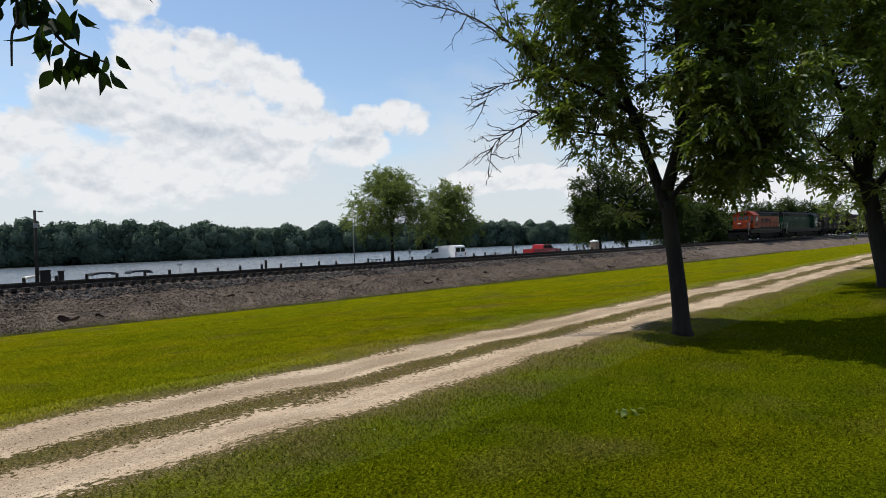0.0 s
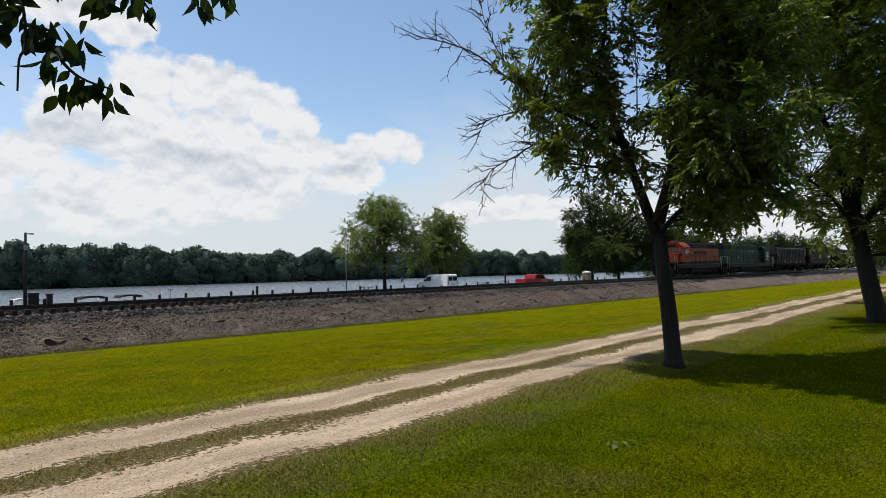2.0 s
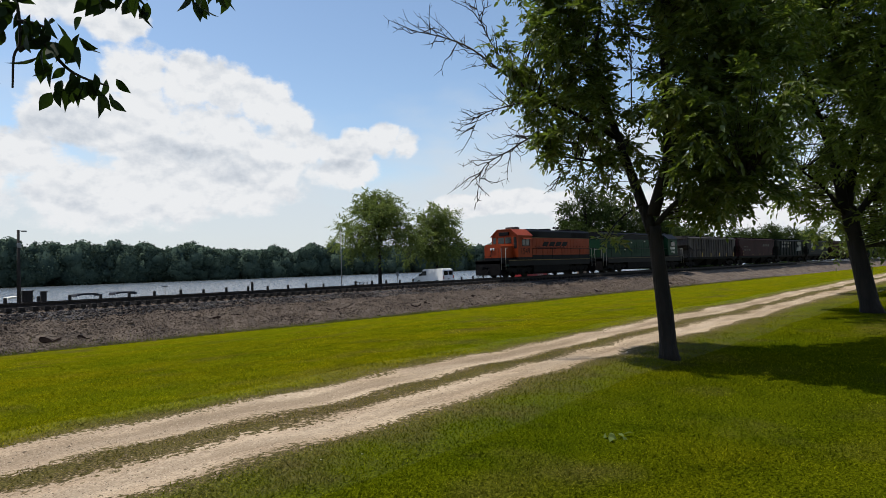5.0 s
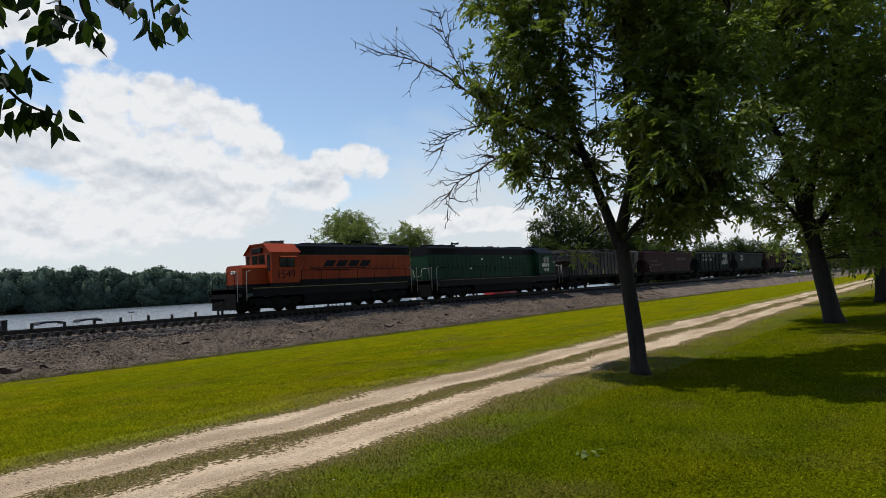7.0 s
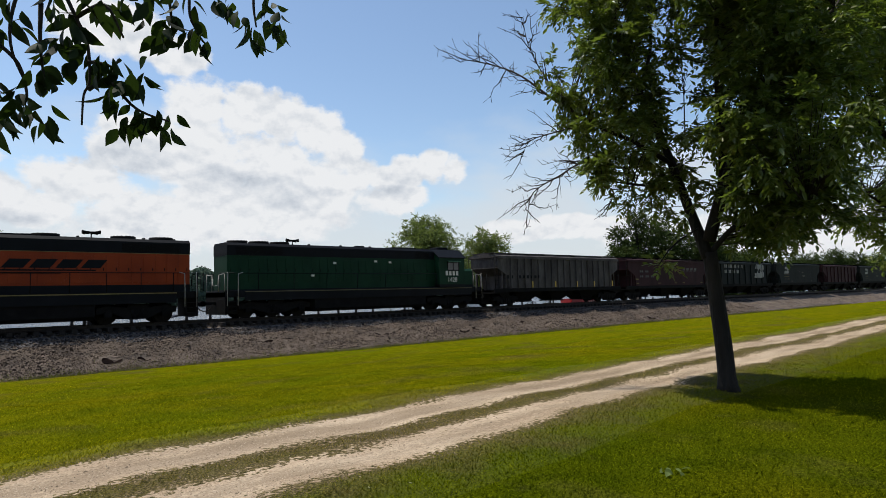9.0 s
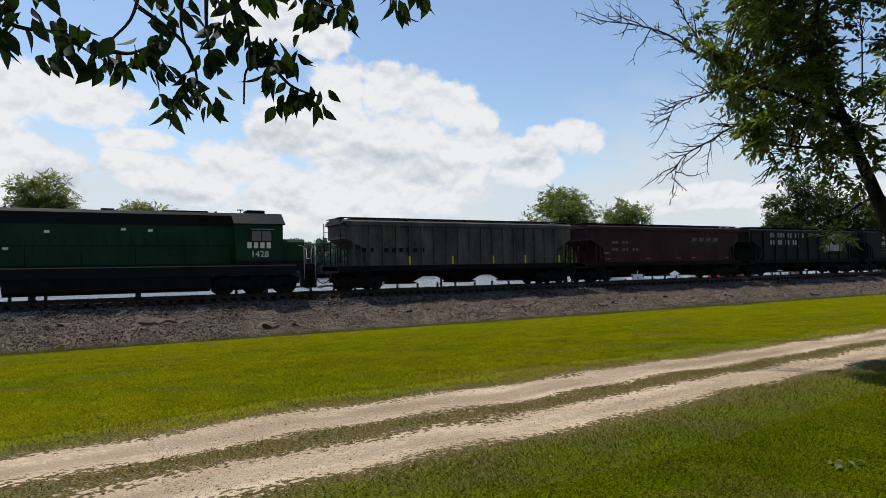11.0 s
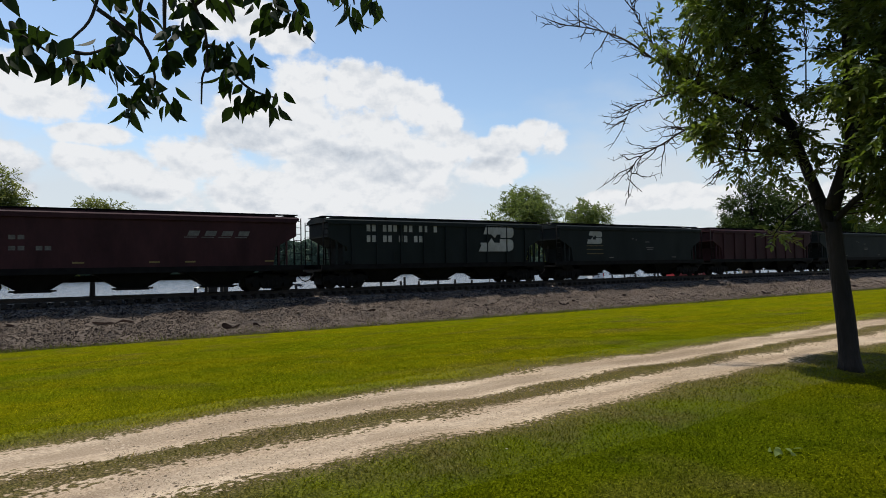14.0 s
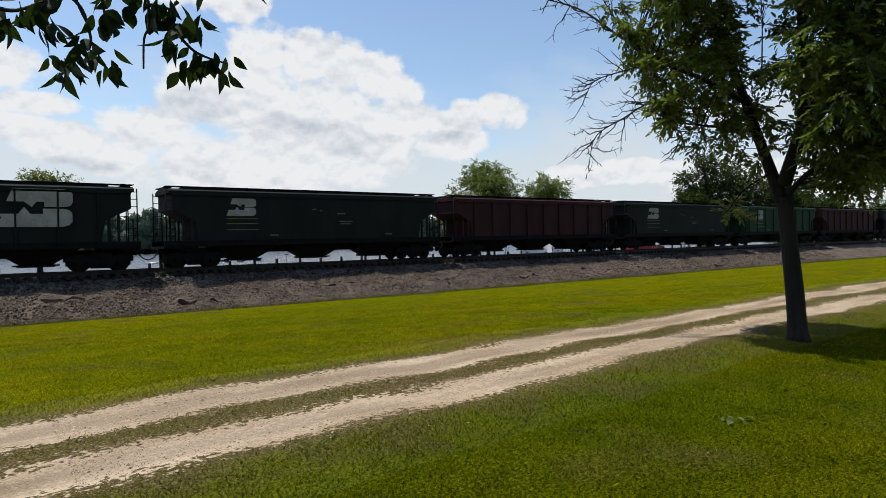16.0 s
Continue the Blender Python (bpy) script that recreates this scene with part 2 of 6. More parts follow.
sun.data.energy, sun.data.angle, sun.data.color = 4.8, radians(0.55), (1.0, 0.95, 0.86)
sun_way = Vector((math.sin(radians(SUN_AZ)) * math.cos(radians(SUN_EL)), math.cos(radians(SUN_AZ)) * math.cos(radians(SUN_EL)), math.sin(radians(SUN_EL))))
sun.matrix_basis = look(sun_way * 100, (0, 0, 0))
scene.view_settings.exposure = 0.0

# ---- ground, road, embankment, water ----
def add_grass_nodes(nt):
    """Mown grass, sunlit yellow-green with worn and darker patches. Gives a colour socket and a fine height."""
    N, L = nt.nodes, nt.links
    tc = N.new("ShaderNodeTexCoord")
    def noise_of(scale, detail, squash=1.0):
        mp = N.new("ShaderNodeMapping")
        mp.inputs["Scale"].default_value = (1, squash, 1)
        L.new(tc.outputs["Object"], mp.inputs["Vector"])
        t = N.new("ShaderNodeTexNoise")
        t.inputs["Scale"].default_value, t.inputs["Detail"].default_value = scale, detail
        L.new(mp.outputs["Vector"], t.inputs["Vector"])
        return t.outputs["Fac"]
    fine, mid, big = noise_of(48, 7), noise_of(1.6, 6), noise_of(0.22, 4, 1.8)
    sep_xyz = N.new("ShaderNodeSeparateXYZ")
    L.new(tc.outputs["Object"], sep_xyz.inputs[0])
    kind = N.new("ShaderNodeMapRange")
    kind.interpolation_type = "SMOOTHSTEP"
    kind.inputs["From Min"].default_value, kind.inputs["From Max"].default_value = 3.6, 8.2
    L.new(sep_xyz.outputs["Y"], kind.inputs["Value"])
    # near lawn is greener, and its colour is also lowered for shaded grass
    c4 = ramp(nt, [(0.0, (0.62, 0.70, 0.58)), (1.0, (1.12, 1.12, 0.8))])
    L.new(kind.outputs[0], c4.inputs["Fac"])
    c1 = ramp(nt, [(0.32, (0.020, 0.024, 0.001)), (0.5, (0.088, 0.092, 0.002)), (0.68, (0.178, 0.172, 0.008))])
    L.new(fine, c1.inputs["Fac"])
    c2 = ramp(nt, [(0.3, (0.74, 0.80, 0.80)), (0.52, (1.0, 1.0, 1.0)), (0.72, (1.14, 1.10, 1.10))])
    L.new(mid, c2.inputs["Fac"])
    c3 = ramp(nt, [(0.3, (0.82, 0.95, 0.9)), (0.7, (1.18, 1.06, 0.9))])
    L.new(big, c3.inputs["Fac"])
    def times(a, b):
        m = N.new("ShaderNodeMix")
        m.data_type, m.blend_type = "RGBA", "MULTIPLY"
        m.inputs[0].default_value = 1
        L.new(a, m.inputs["A"])
        L.new(b, m.inputs["B"])
        return m.outputs["Result"]
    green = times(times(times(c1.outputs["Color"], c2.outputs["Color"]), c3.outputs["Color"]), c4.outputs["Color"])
    # dry olive-brown turf beside the road
    bend = N.new("ShaderNodeMapRange")
    for key, v in (("From Min", 0), ("From Max", 34), ("To Min", 5.85), ("To Max", 7.6)):
        bend.inputs[key].default_value = v
    L.new(sep_xyz.outputs["X"], bend.inputs["Value"])
    def calc(op, a, b):
        nd = N.new("ShaderNodeMath")
        nd.operation = op
        for i, v in enumerate((a, b)):
            if isinstance(v, (int, float)):
                nd.inputs[i].default_value = v
            else:
                L.new(v, nd.inputs[i])
        return nd.outputs[0]
    across = calc("SUBTRACT", sep_xyz.outputs["Y"], bend.outputs[0])
    away = calc("ADD", calc("ABSOLUTE", across, 0.0), calc("MULTIPLY", across, 0.08))
    dryness = N.new("ShaderNodeMapRange")
    for key, v in (("From Min", 1.9), ("From Max", 0.8), ("To Min", 0.0), ("To Max", 0.85)):
        dryness.inputs[key].default_value = v
    L.new(calc("ADD", away, calc("MULTIPLY", calc("SUBTRACT", mid, 0.5), 3.4)), dryness.inputs["Value"])
    dry = ramp(nt, [(0.3, (0.022, 0.020, 0.006)), (0.5, (0.070, 0.058, 0.017)), (0.72, (0.165, 0.125, 0.045))])
    L.new(fine, dry.inputs["Fac"])
    # thin worn patches elsewhere on the lawn
    thin = N.new("ShaderNodeMapRange")
    for key, v in (("From Min", 0.54), ("From Max", 0.74), ("To Min", 0.0), ("To Max", 0.6)):
        thin.inputs[key].default_value = v
    L.new(noise_of(0.55, 7), thin.inputs["Value"])
    both = N.new("ShaderNodeMix")
    both.data_type = "RGBA"
    L.new(calc("MAXIMUM", dryness.outputs[0], thin.outputs[0]), both.inputs[0])
    L.new(green, both.inputs["A"])
    L.new(dry.outputs["Color"], both.inputs["B"])
    return both.outputs["Result"], fine, mid, tc


def grass_material():
    m = bpy.data.materials.new("lawn grass")
    m.use_nodes = True
    nt = m.node_tree
    b = nt.nodes["Principled BSDF"]
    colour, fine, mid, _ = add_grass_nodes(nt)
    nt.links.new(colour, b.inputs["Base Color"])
    b.inputs["Roughness"].default_value = 0.85
    b.inputs["Specular IOR Level"].default_value = 0.0
    bp = nt.nodes.new("ShaderNodeBump")
    bp.inputs["Strength"].default_value, bp.inputs["Distance"].default_value = 0.8, 0.05
    nt.links.new(fine, bp.inputs["Height"])
    nt.links.new(bp.outputs["Normal"], b.inputs["Normal"])
    return m


def road_y(x):
    """Centre line of the two-track road, easing between the points of its bend."""
    x = np.asarray(x, float)
    at_x, at_y = (-60, -4, 1, 3, 5.5, 8, 11, 18, 25, 34, 60, 120), (5.6, 5.68, 5.80, 5.93, 6.16, 6.34, 6.48, 6.78, 7.12, 7.62, 9.0, 12.0)
    return sum(np.interp(x + d, at_x, at_y) for d in np.linspace(-1.5, 1.5, 7)) / 7 + 0.03 * np.sin(x * 0.9)


RUT = 0.66           # from the centre line to the middle of each wheel track


def road_material():
    """Two wheel tracks of pale crushed stone, a grassy crown and frayed verges; the coordinate across is stored as UV."""
    m = bpy.data.materials.new("two-track dirt road")
    m.use_nodes = True
    nt = m.node_tree
    N, L = nt.nodes, nt.links
    b = N["Principled BSDF"]
    grass, fine, mid, tc = add_grass_nodes(nt)
    uv = N.new("ShaderNodeUVMap")
    uv.uv_map = "across"
    sep = N.new("ShaderNodeSeparateXYZ")
    L.new(uv.outputs["UV"], sep.inputs[0])
    def math_node(op, a, bb=None, c=None):
        nd = N.new("ShaderNodeMath")
        nd.operation = op
        for i, v in enumerate((a, bb, c)):
            if v is None:
                continue
            if isinstance(v, (int, float)):
                nd.inputs[i].default_value = v
            else:
                L.new(v, nd.inputs[i])
        return nd.outputs[0]
    def noise_of(scale, detail, stretch):
        mp = N.new("ShaderNodeMapping")
        mp.inputs["Scale"].default_value = stretch
        L.new(tc.outputs["Object"], mp.inputs["Vector"])
        t = N.new("ShaderNodeTexNoise")
        t.inputs["Scale"].default_value, t.inputs["Detail"].default_value = scale, detail
        L.new(mp.outputs["Vector"], t.inputs["Vector"])
        return t.outputs["Fac"]
    fray = math_node("ADD", math_node("MULTIPLY_ADD", noise_of(2.0, 7, (0.45, 1, 1)), 0.65, -0.325), math_node("MULTIPLY_ADD", noise_of(22, 6, (0.8, 1, 1)), 0.95, -0.475))
    off = math_node("ABSOLUTE", math_node("SUBTRACT", math_node("ABSOLUTE", sep.outputs["X"]), RUT))
    wide = math_node("MULTIPLY_ADD", math_node("SIGN", sep.outputs["X"]), 0.05, 0.39)
    bare = math_node("SUBTRACT", wide, math_node("ADD", off, math_node("MULTIPLY", fray, 0.95)))
    cover = N.new("ShaderNodeMapRange")
    cover.inputs["From Min"].default_value, cover.inputs["From Max"].default_value = -0.03, 0.06
    L.new(bare, cover.inputs["Value"])
    stone = ramp(nt, [(0.30, (0.15, 0.105, 0.070)), (0.46, (0.30, 0.225, 0.152)), (0.64, (0.47, 0.375, 0.27))])
    L.new(math_node("ADD", math_node("MULTIPLY", noise_of(60, 5, (1, 1, 1)), 0.45), math_node("MULTIPLY", noise_of(1.6, 5, (0.3, 1, 1)), 0.55)), stone.inputs["Fac"])
    # paler swept-up grit along the edges of the wheel tracks, brown trodden middles
    grit = N.new("ShaderNodeMapRange")
    for key, v in (("From Min", 0.30), ("From Max", 0.02), ("To Min", 0.82), ("To Max", 1.22)):
        grit.inputs[key].default_value = v
    L.new(math_node("ADD", bare, math_node("MULTIPLY_ADD", noise_of(3.0, 6, (0.3, 1, 1)), 0.5, -0.25)), grit.inputs["Value"])
    track_tone = N.new("ShaderNodeMix")
    track_tone.data_type, track_tone.blend_type = "RGBA", "MULTIPLY"
    track_tone.inputs[0].default_value = 1.0
    L.new(stone.outputs["Color"], track_tone.inputs["A"])
    L.new(grit.outputs[0], track_tone.inputs["B"])
    # dry, brownish grass beside the tracks
    dry = ramp(nt, [(0.3, (0.020, 0.016, 0.008)), (0.5, (0.075, 0.055, 0.026)), (0.7, (0.22, 0.155, 0.085))])
    L.new(fine, dry.inputs["Fac"])
    near = N.new("ShaderNodeMapRange")
    near.inputs["From Min"].default_value, near.inputs["From Max"].default_value = -0.50, -0.05
    near.inputs["To Max"].default_value = 0.85
    L.new(math_node("ADD", bare, math_node("MULTIPLY_ADD", mid, 0.9, -0.55)), near.inputs["Value"])
    m1 = N.new("ShaderNodeMix")
    m1.data_type = "RGBA"
    L.new(near.outputs[0], m1.inputs[0])
    L.new(grass, m1.inputs["A"])
    L.new(dry.outputs["Color"], m1.inputs["B"])
    m2 = N.new("ShaderNodeMix")
    m2.data_type = "RGBA"
    L.new(cover.outputs[0], m2.inputs[0])
    L.new(m1.outputs["Result"], m2.inputs["A"])
    L.new(track_tone.outputs["Result"], m2.inputs["B"])
    L.new(m2.outputs["Result"], b.inputs["Base Color"])
    b.inputs["Roughness"].default_value = 0.92
    b.inputs["Specular IOR Level"].default_value = 0.05
    bp = N.new("ShaderNodeBump")
    bp.inputs["Strength"].default_value, bp.inputs["Distance"].default_value = 0.6, 0.03
    L.new(noise_of(45, 6, (1, 1, 1)), bp.inputs["Height"])
    L.new(bp.outputs["Normal"], b.inputs["Normal"])
    return m


def spaced(knots):
    out = []
    for a, b, n in knots:
        out += list(np.linspace(a, b, n, endpoint=False))
    return np.array(out + [knots[-1][1]])


def sheet(name, xs, ys, height, mat):
    X, Y = np.meshgrid(xs, ys)
    Z = height(X, Y)
    n, k = len(xs), len(ys)
    idx = np.arange(n * k).reshape(k, n)
    faces = np.stack([idx[:-1, :-1], idx[:-1, 1:], idx[1:, 1:], idx[1:, :-1]], -1).reshape(-1, 4)
    ob = soup(name, np.stack([X, Y, Z], -1).reshape(-1, 3), faces, mat)
    ob.data.polygons.foreach_set("use_smooth", np.ones(len(faces), bool))
    return ob


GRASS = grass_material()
ROAD = road_material()
BALLAST = material("weathered ballast slope", [(0.040, 0.030, 0.024), (0.105, 0.079, 0.060), (0.165, 0.128, 0.098)], scale=0.9, rough=0.95, bump=1.0, fine=9.0, spread=0.55, depth=0.15)
ASPHALT = material("lot asphalt", [(0.05, 0.05, 0.05), (0.09, 0.088, 0.085)], scale=0.6, rough=0.9, bump=0.4, fine=50)


def uneven(x, y):
    return 0.03 * np.sin(x * 0.9 + 1.3 * np.sin(y * 0.5)) * np.cos(y * 0.8 + 0.4 * x) + 0.012 * np.sin(3.1 * x + y) * np.sin(2.7 * y)


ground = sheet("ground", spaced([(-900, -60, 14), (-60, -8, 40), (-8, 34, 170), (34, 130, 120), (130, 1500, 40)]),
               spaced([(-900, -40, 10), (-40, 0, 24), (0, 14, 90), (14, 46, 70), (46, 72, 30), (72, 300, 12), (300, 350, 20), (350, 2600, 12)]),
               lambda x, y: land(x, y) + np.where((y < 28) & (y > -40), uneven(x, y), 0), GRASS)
tagged(ground, "mown sunlit yellow-green lawn sloping gently to a railway", "lawn", kind="structure")


def build_road():
    xs = spaced([(-30, -4, 40), (-4, 24, 260), (24, 120, 160)])
    across = np.linspace(-2.3, 2.3, 47)
    X = np.repeat(xs[None], len(across), 0)
    C = np.repeat(across[:, None], len(xs), 1)
    Y = road_y(X) + C
    rut = 0.025 * np.exp(-((np.abs(C) - RUT) / 0.3) ** 2)
    Z = land(X, Y) + uneven(X, Y) + 0.03 - rut - 0.036 * smooth01((np.abs(C) - 1.9) / 0.38)
    n, k = len(xs), len(across)
    idx = np.arange(n * k).reshape(k, n)
    faces = np.stack([idx[:-1, :-1], idx[:-1, 1:], idx[1:, 1:], idx[1:, :-1]], -1).reshape(-1, 4)
    ob = soup("road", np.stack([X, Y, Z], -1).reshape(-1, 3), faces, ROAD)
    layer = ob.data.uv_layers.new(name="across")
    vi = np.zeros(len(ob.data.loops), np.int32)
    ob.data.loops.foreach_get("vertex_index", vi)
    layer.data.foreach_set("uv", np.stack([C.ravel()[vi], X.ravel()[vi]], -1).astype(np.float32).ravel())
    return tagged(ob, "pale two-track dirt road with a grassy crown", "road", kind="structure")


build_road()


def bank_height(x, y):
    """The embankment's cross-section with lumps and washed-out hollows."""
    foot = 29.0 + 0.5 * np.sin(x * 0.21) * np.sin(x * 0.077 + 1) + 0.25 * np.sin(x * 0.9)
    z = -1.46 + 1.44 * np.clip((y - foot) / (33.7 - foot), 0, 1)
    z = np.where(y > 33.7, -0.02 - 0.05 * smooth01((y - 33.7) / 0.3) + 0.17 * smooth01((y - 34.62) / 0.35), z)
    z = np.where(y > 37.2, 0.10 - 1.02 * (y - 37.2) / 3.0, z)
    lump = 0.08 * np.sin(1.7 * x + 2 * np.sin(y * 1.1)) * np.sin(2.1 * y + x * 0.6) + 0.05 * np.sin(4.3 * x + y) * np.sin(3.9 * y - x) + 0.03 * np.sin(7.1 * x + 2 * y) * np.sin(6.3 * y)
    return z + lump * np.where((y > 29.3) & (y < 33.4), 1, 0.2)


HOLES = [(7.7, 30.9, 0.75), (9.0, 31.0, 0.6), (15.5, 31.6, 0.55), (16.9, 31.7, 0.5), (23.0, 31.5, 0.7), (24.2, 31.7, 0.55), (29.2, 30.8, 0.6), (30.4, 31.0, 0.5), (36.0, 31.5, 0.8), (42.1, 31.1, 0.85), (2.9, 32.0, 1.15), (-0.8, 32.0, 0.6), (52.4, 30.6, 0.9), (63.1, 30.5, 0.9), (67.4, 30.4, 0.9)]


def bank_with_holes(x, y):
    z = bank_height(x, y)
    for hx, hy, r in HOLES:
        e = ((x - hx) / r) ** 2 + ((y - hy) / (0.36 * r)) ** 2
        z = z - 0.20 * np.exp(-e * 1.8) + 0.05 * np.exp(-(((x - hx) / (1.1 * r)) ** 2 + ((y - hy + 0.75 * r) / (0.45 * r)) ** 2))
    return z


bank = sheet("embankment", spaced([(-400, -20, 30), (-20, 70, 600), (70, 220, 200), (220, 1200, 40)]), spaced([(28.2, 34.2, 56), (34.2, 41, 20)]), bank_with_holes, BALLAST)
tagged(bank, "brown gravel railway embankment with small washed-out hollows", "embankment", kind="structure")

WATER = bpy.data.materials.new("river water")
WATER.use_nodes = True


def build_water_material():
    nt = WATER.node_tree
    N, L = nt.nodes, nt.links
    b = N["Principled BSDF"]
    b.inputs["Base Color"].default_value = (0.09, 0.105, 0.12, 1)
    b.inputs["Roughness"].default_value = 0.2
    b.inputs["IOR"].default_value = 1.33
    tc = N.new("ShaderNodeTexCoord")
    mp = N.new("ShaderNodeMapping")
    mp.inputs["Scale"].default_value = (1, 0.35, 1)
    L.new(tc.outputs["Object"], mp.inputs["Vector"])
    t = N.new("ShaderNodeTexNoise")
    t.inputs["Scale"].default_value, t.inputs["Detail"].default_value = 0.9, 6
    L.new(mp.outputs["Vector"], t.inputs["Vector"])
    bp = N.new("ShaderNodeBump")
    bp.inputs["Strength"].default_value, bp.inputs["Distance"].default_value = 1.0, 1.1
    L.new(t.outputs["Fac"], bp.inputs["Height"])
    L.new(bp.outputs["Normal"], b.inputs["Normal"])


build_water_material()
water = sheet("water", np.linspace(-900, 1500, 40), np.linspace(64.8, 334, 30), lambda x, y: x * 0 + WATER_Z, WATER)
tagged(water, "broad rippled grey-blue river in daylight", "river", kind="structure")
lot = sheet("pavement", np.linspace(-300, 400, 60), np.linspace(41.5, 64, 12), lambda x, y: x * 0 + LOT_Z + 0.03, ASPHALT)
tagged(lot, "grey asphalt riverside lot behind the railway", "lot", kind="structure")
wall_bm = boxed(-300, 400, 64.0, 64.6, -3.2, LOT_Z + 0.12, 0.03)
tagged(solid("seawall", wall_bm, material("seawall concrete", [(0.25, 0.24, 0.22), (0.4, 0.38, 0.35)], rough=0.9), "low weathered concrete seawall along the river", "seawall", kind="structure"))

# ---- track ----
RAIL = material("rail steel", [(0.010, 0.008, 0.007), (0.030, 0.022, 0.018)], scale=4, rough=0.7, metal=0.2, fine=60)
TIE = material("creosoted timber tie", [(0.010, 0.008, 0.007), (0.030, 0.025, 0.021)], scale=2, rough=0.9, stretch=(4, 0.6, 1), fine=30)
track = thing("railway_track", (0, TRACK_Y, 0), "single railway track of rusty rails on dark timber ties", "railway track", kind="structure")
for side in (-1, 1):
    y = side * 0.755
    prof = [(y - 0.07, RAIL_Z - 0.17), (y + 0.07, RAIL_Z - 0.17), (y + 0.07, RAIL_Z - 0.15), (y + 0.012, RAIL_Z - 0.13), (y + 0.012, RAIL_Z - 0.04), (y + 0.036, RAIL_Z - 0.03), (y + 0.036, RAIL_Z), (y - 0.036, RAIL_Z), (y - 0.036, RAIL_Z - 0.03), (y - 0.012, RAIL_Z - 0.04), (y - 0.012, RAIL_Z - 0.13), (y - 0.07, RAIL_Z - 0.15)]
    part("rail", prism(bmesh.new(), prof, -400, 1200), RAIL, track)

# ---- train ----
# locomotive and underframe colours are lowered to hold the near side's shade
ORANGE = material("shaded faded orange locomotive paint", [(0.155, 0.021, 0.005), (0.25, 0.039, 0.008)], spec=0.15, scale=0.8, rough=0.5, bump=0.08, fine=14, spread=0.5)
NAVY = material("shaded black-green locomotive paint", [(0.0015, 0.002, 0.003), (0.005, 0.006, 0.009)], scale=1.0, spec=0.12, rough=0.6, bump=0.08, fine=16, spread=0.5)
DARKGREEN = material("shaded faded dark green locomotive paint", [(0.002, 0.018, 0.008), (0.007, 0.038, 0.018)], spec=0.12, scale=0.8, rough=0.55, bump=0.08, fine=14, spread=0.6)
FRAME = material("shaded grimy underframe steel", [(0.003, 0.003, 0.0035), (0.010, 0.0095, 0.0095)], spec=0.08, scale=2.5, rough=0.8, bump=0.3, fine=25)
WHEEL = material("shaded worn wheel steel", [(0.004, 0.0035, 0.003), (0.014, 0.011, 0.010)], scale=4, spec=0.1, rough=0.7, metal=0.0, fine=30)
YELLOW = material("yellow safety paint", [(0.42, 0.27, 0.03), (0.62, 0.42, 0.06)], scale=3, rough=0.5, fine=30)
DIM_YELLOW = material("worn yellow stripe paint", [(0.10, 0.075, 0.03), (0.20, 0.155, 0.07)], scale=2, rough=0.8, fine=16, spread=0.7, spec=0.1)
PALE_DIM = material("grimy pale stripe paint", [(0.06, 0.052, 0.03), (0.14, 0.12, 0.07)], scale=2, rough=0.8, fine=16, spread=0.7, spec=0.1)
PALE = material("pale handrail paint", [(0.20, 0.19, 0.17), (0.32, 0.31, 0.28)], scale=3, rough=0.5, fine=30)
GLASS = bpy.data.materials.new("cab window glass")
GLASS.use_nodes = True
GLASS.node_tree.nodes["Principled BSDF"].inputs["Base Color"].default_value = (0.012, 0.014, 0.016, 1)
GLASS.node_tree.nodes["Principled BSDF"].inputs["Roughness"].default_value = 0.06
CREAM = material("cream lettering paint", [(0.50, 0.48, 0.42), (0.66, 0.64, 0.58)], scale=4, rough=0.6, fine=20)
LAMPWHITE = flat_mat("lamp lens", (0.8, 0.8, 0.75), 0.2)


def bogie(parent, x, axles, wheelbase, loco=False):
    """A truck: side frames, springs, axles with wheels."""
    r = 0.51 if loco else 0.42
    xs = [x + (i - (axles - 1) / 2) * wheelbase for i in range(axles)]
    for s in (-1, 1):
        bm = bmesh.new()
        y = s * (1.12 if loco else 0.98)
        x0, x1 = xs[0] - 0.55, xs[-1] + 0.55
        prof = [(x0, r + 0.02), (x0, r + 0.30), (x0 + 0.5, r + 0.42), (x - 0.5, r + 0.30), (x - 0.45, r + 0.5), (x + 0.45, r + 0.5), (x + 0.5, r + 0.30), (x1 - 0.5, r + 0.42), (x1, r + 0.30), (x1, r + 0.02), (x1 - 0.75, r + 0.05), (x + 0.45, r - 0.28), (x - 0.45, r - 0.28), (x0 + 0.75, r + 0.05)]
        prism(bm, prof, y - 0.09, y + 0.09, "y")
        for k in (-0.25, 0, 0.25):
            tube(bm, [(x + k, y + s * 0.06, r - 0.2), (x + k, y + s * 0.06, r + 0.2)], 0.085, 8)
        for xa in xs:
            box(bm, xa - 0.17, xa + 0.17, y - 0.13, y + 0.15 * (1 if s > 0 else 0.9), r - 0.16, r + 0.18)
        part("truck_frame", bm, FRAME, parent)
    # plain block added between the wheels, standing in for the truck's shaded depth
    part("truck_dark_fill", boxed(xs[0] - 0.5, xs[-1] + 0.5, -0.6, 0.6, 0.24, r + 0.45, 0.02), FRAME, parent)
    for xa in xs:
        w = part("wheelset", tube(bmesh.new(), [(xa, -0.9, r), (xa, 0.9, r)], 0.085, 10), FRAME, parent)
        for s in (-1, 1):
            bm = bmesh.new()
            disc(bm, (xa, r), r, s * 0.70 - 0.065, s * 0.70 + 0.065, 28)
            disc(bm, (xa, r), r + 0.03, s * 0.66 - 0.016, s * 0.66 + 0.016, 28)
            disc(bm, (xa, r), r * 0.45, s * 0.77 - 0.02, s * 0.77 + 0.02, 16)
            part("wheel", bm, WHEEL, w)


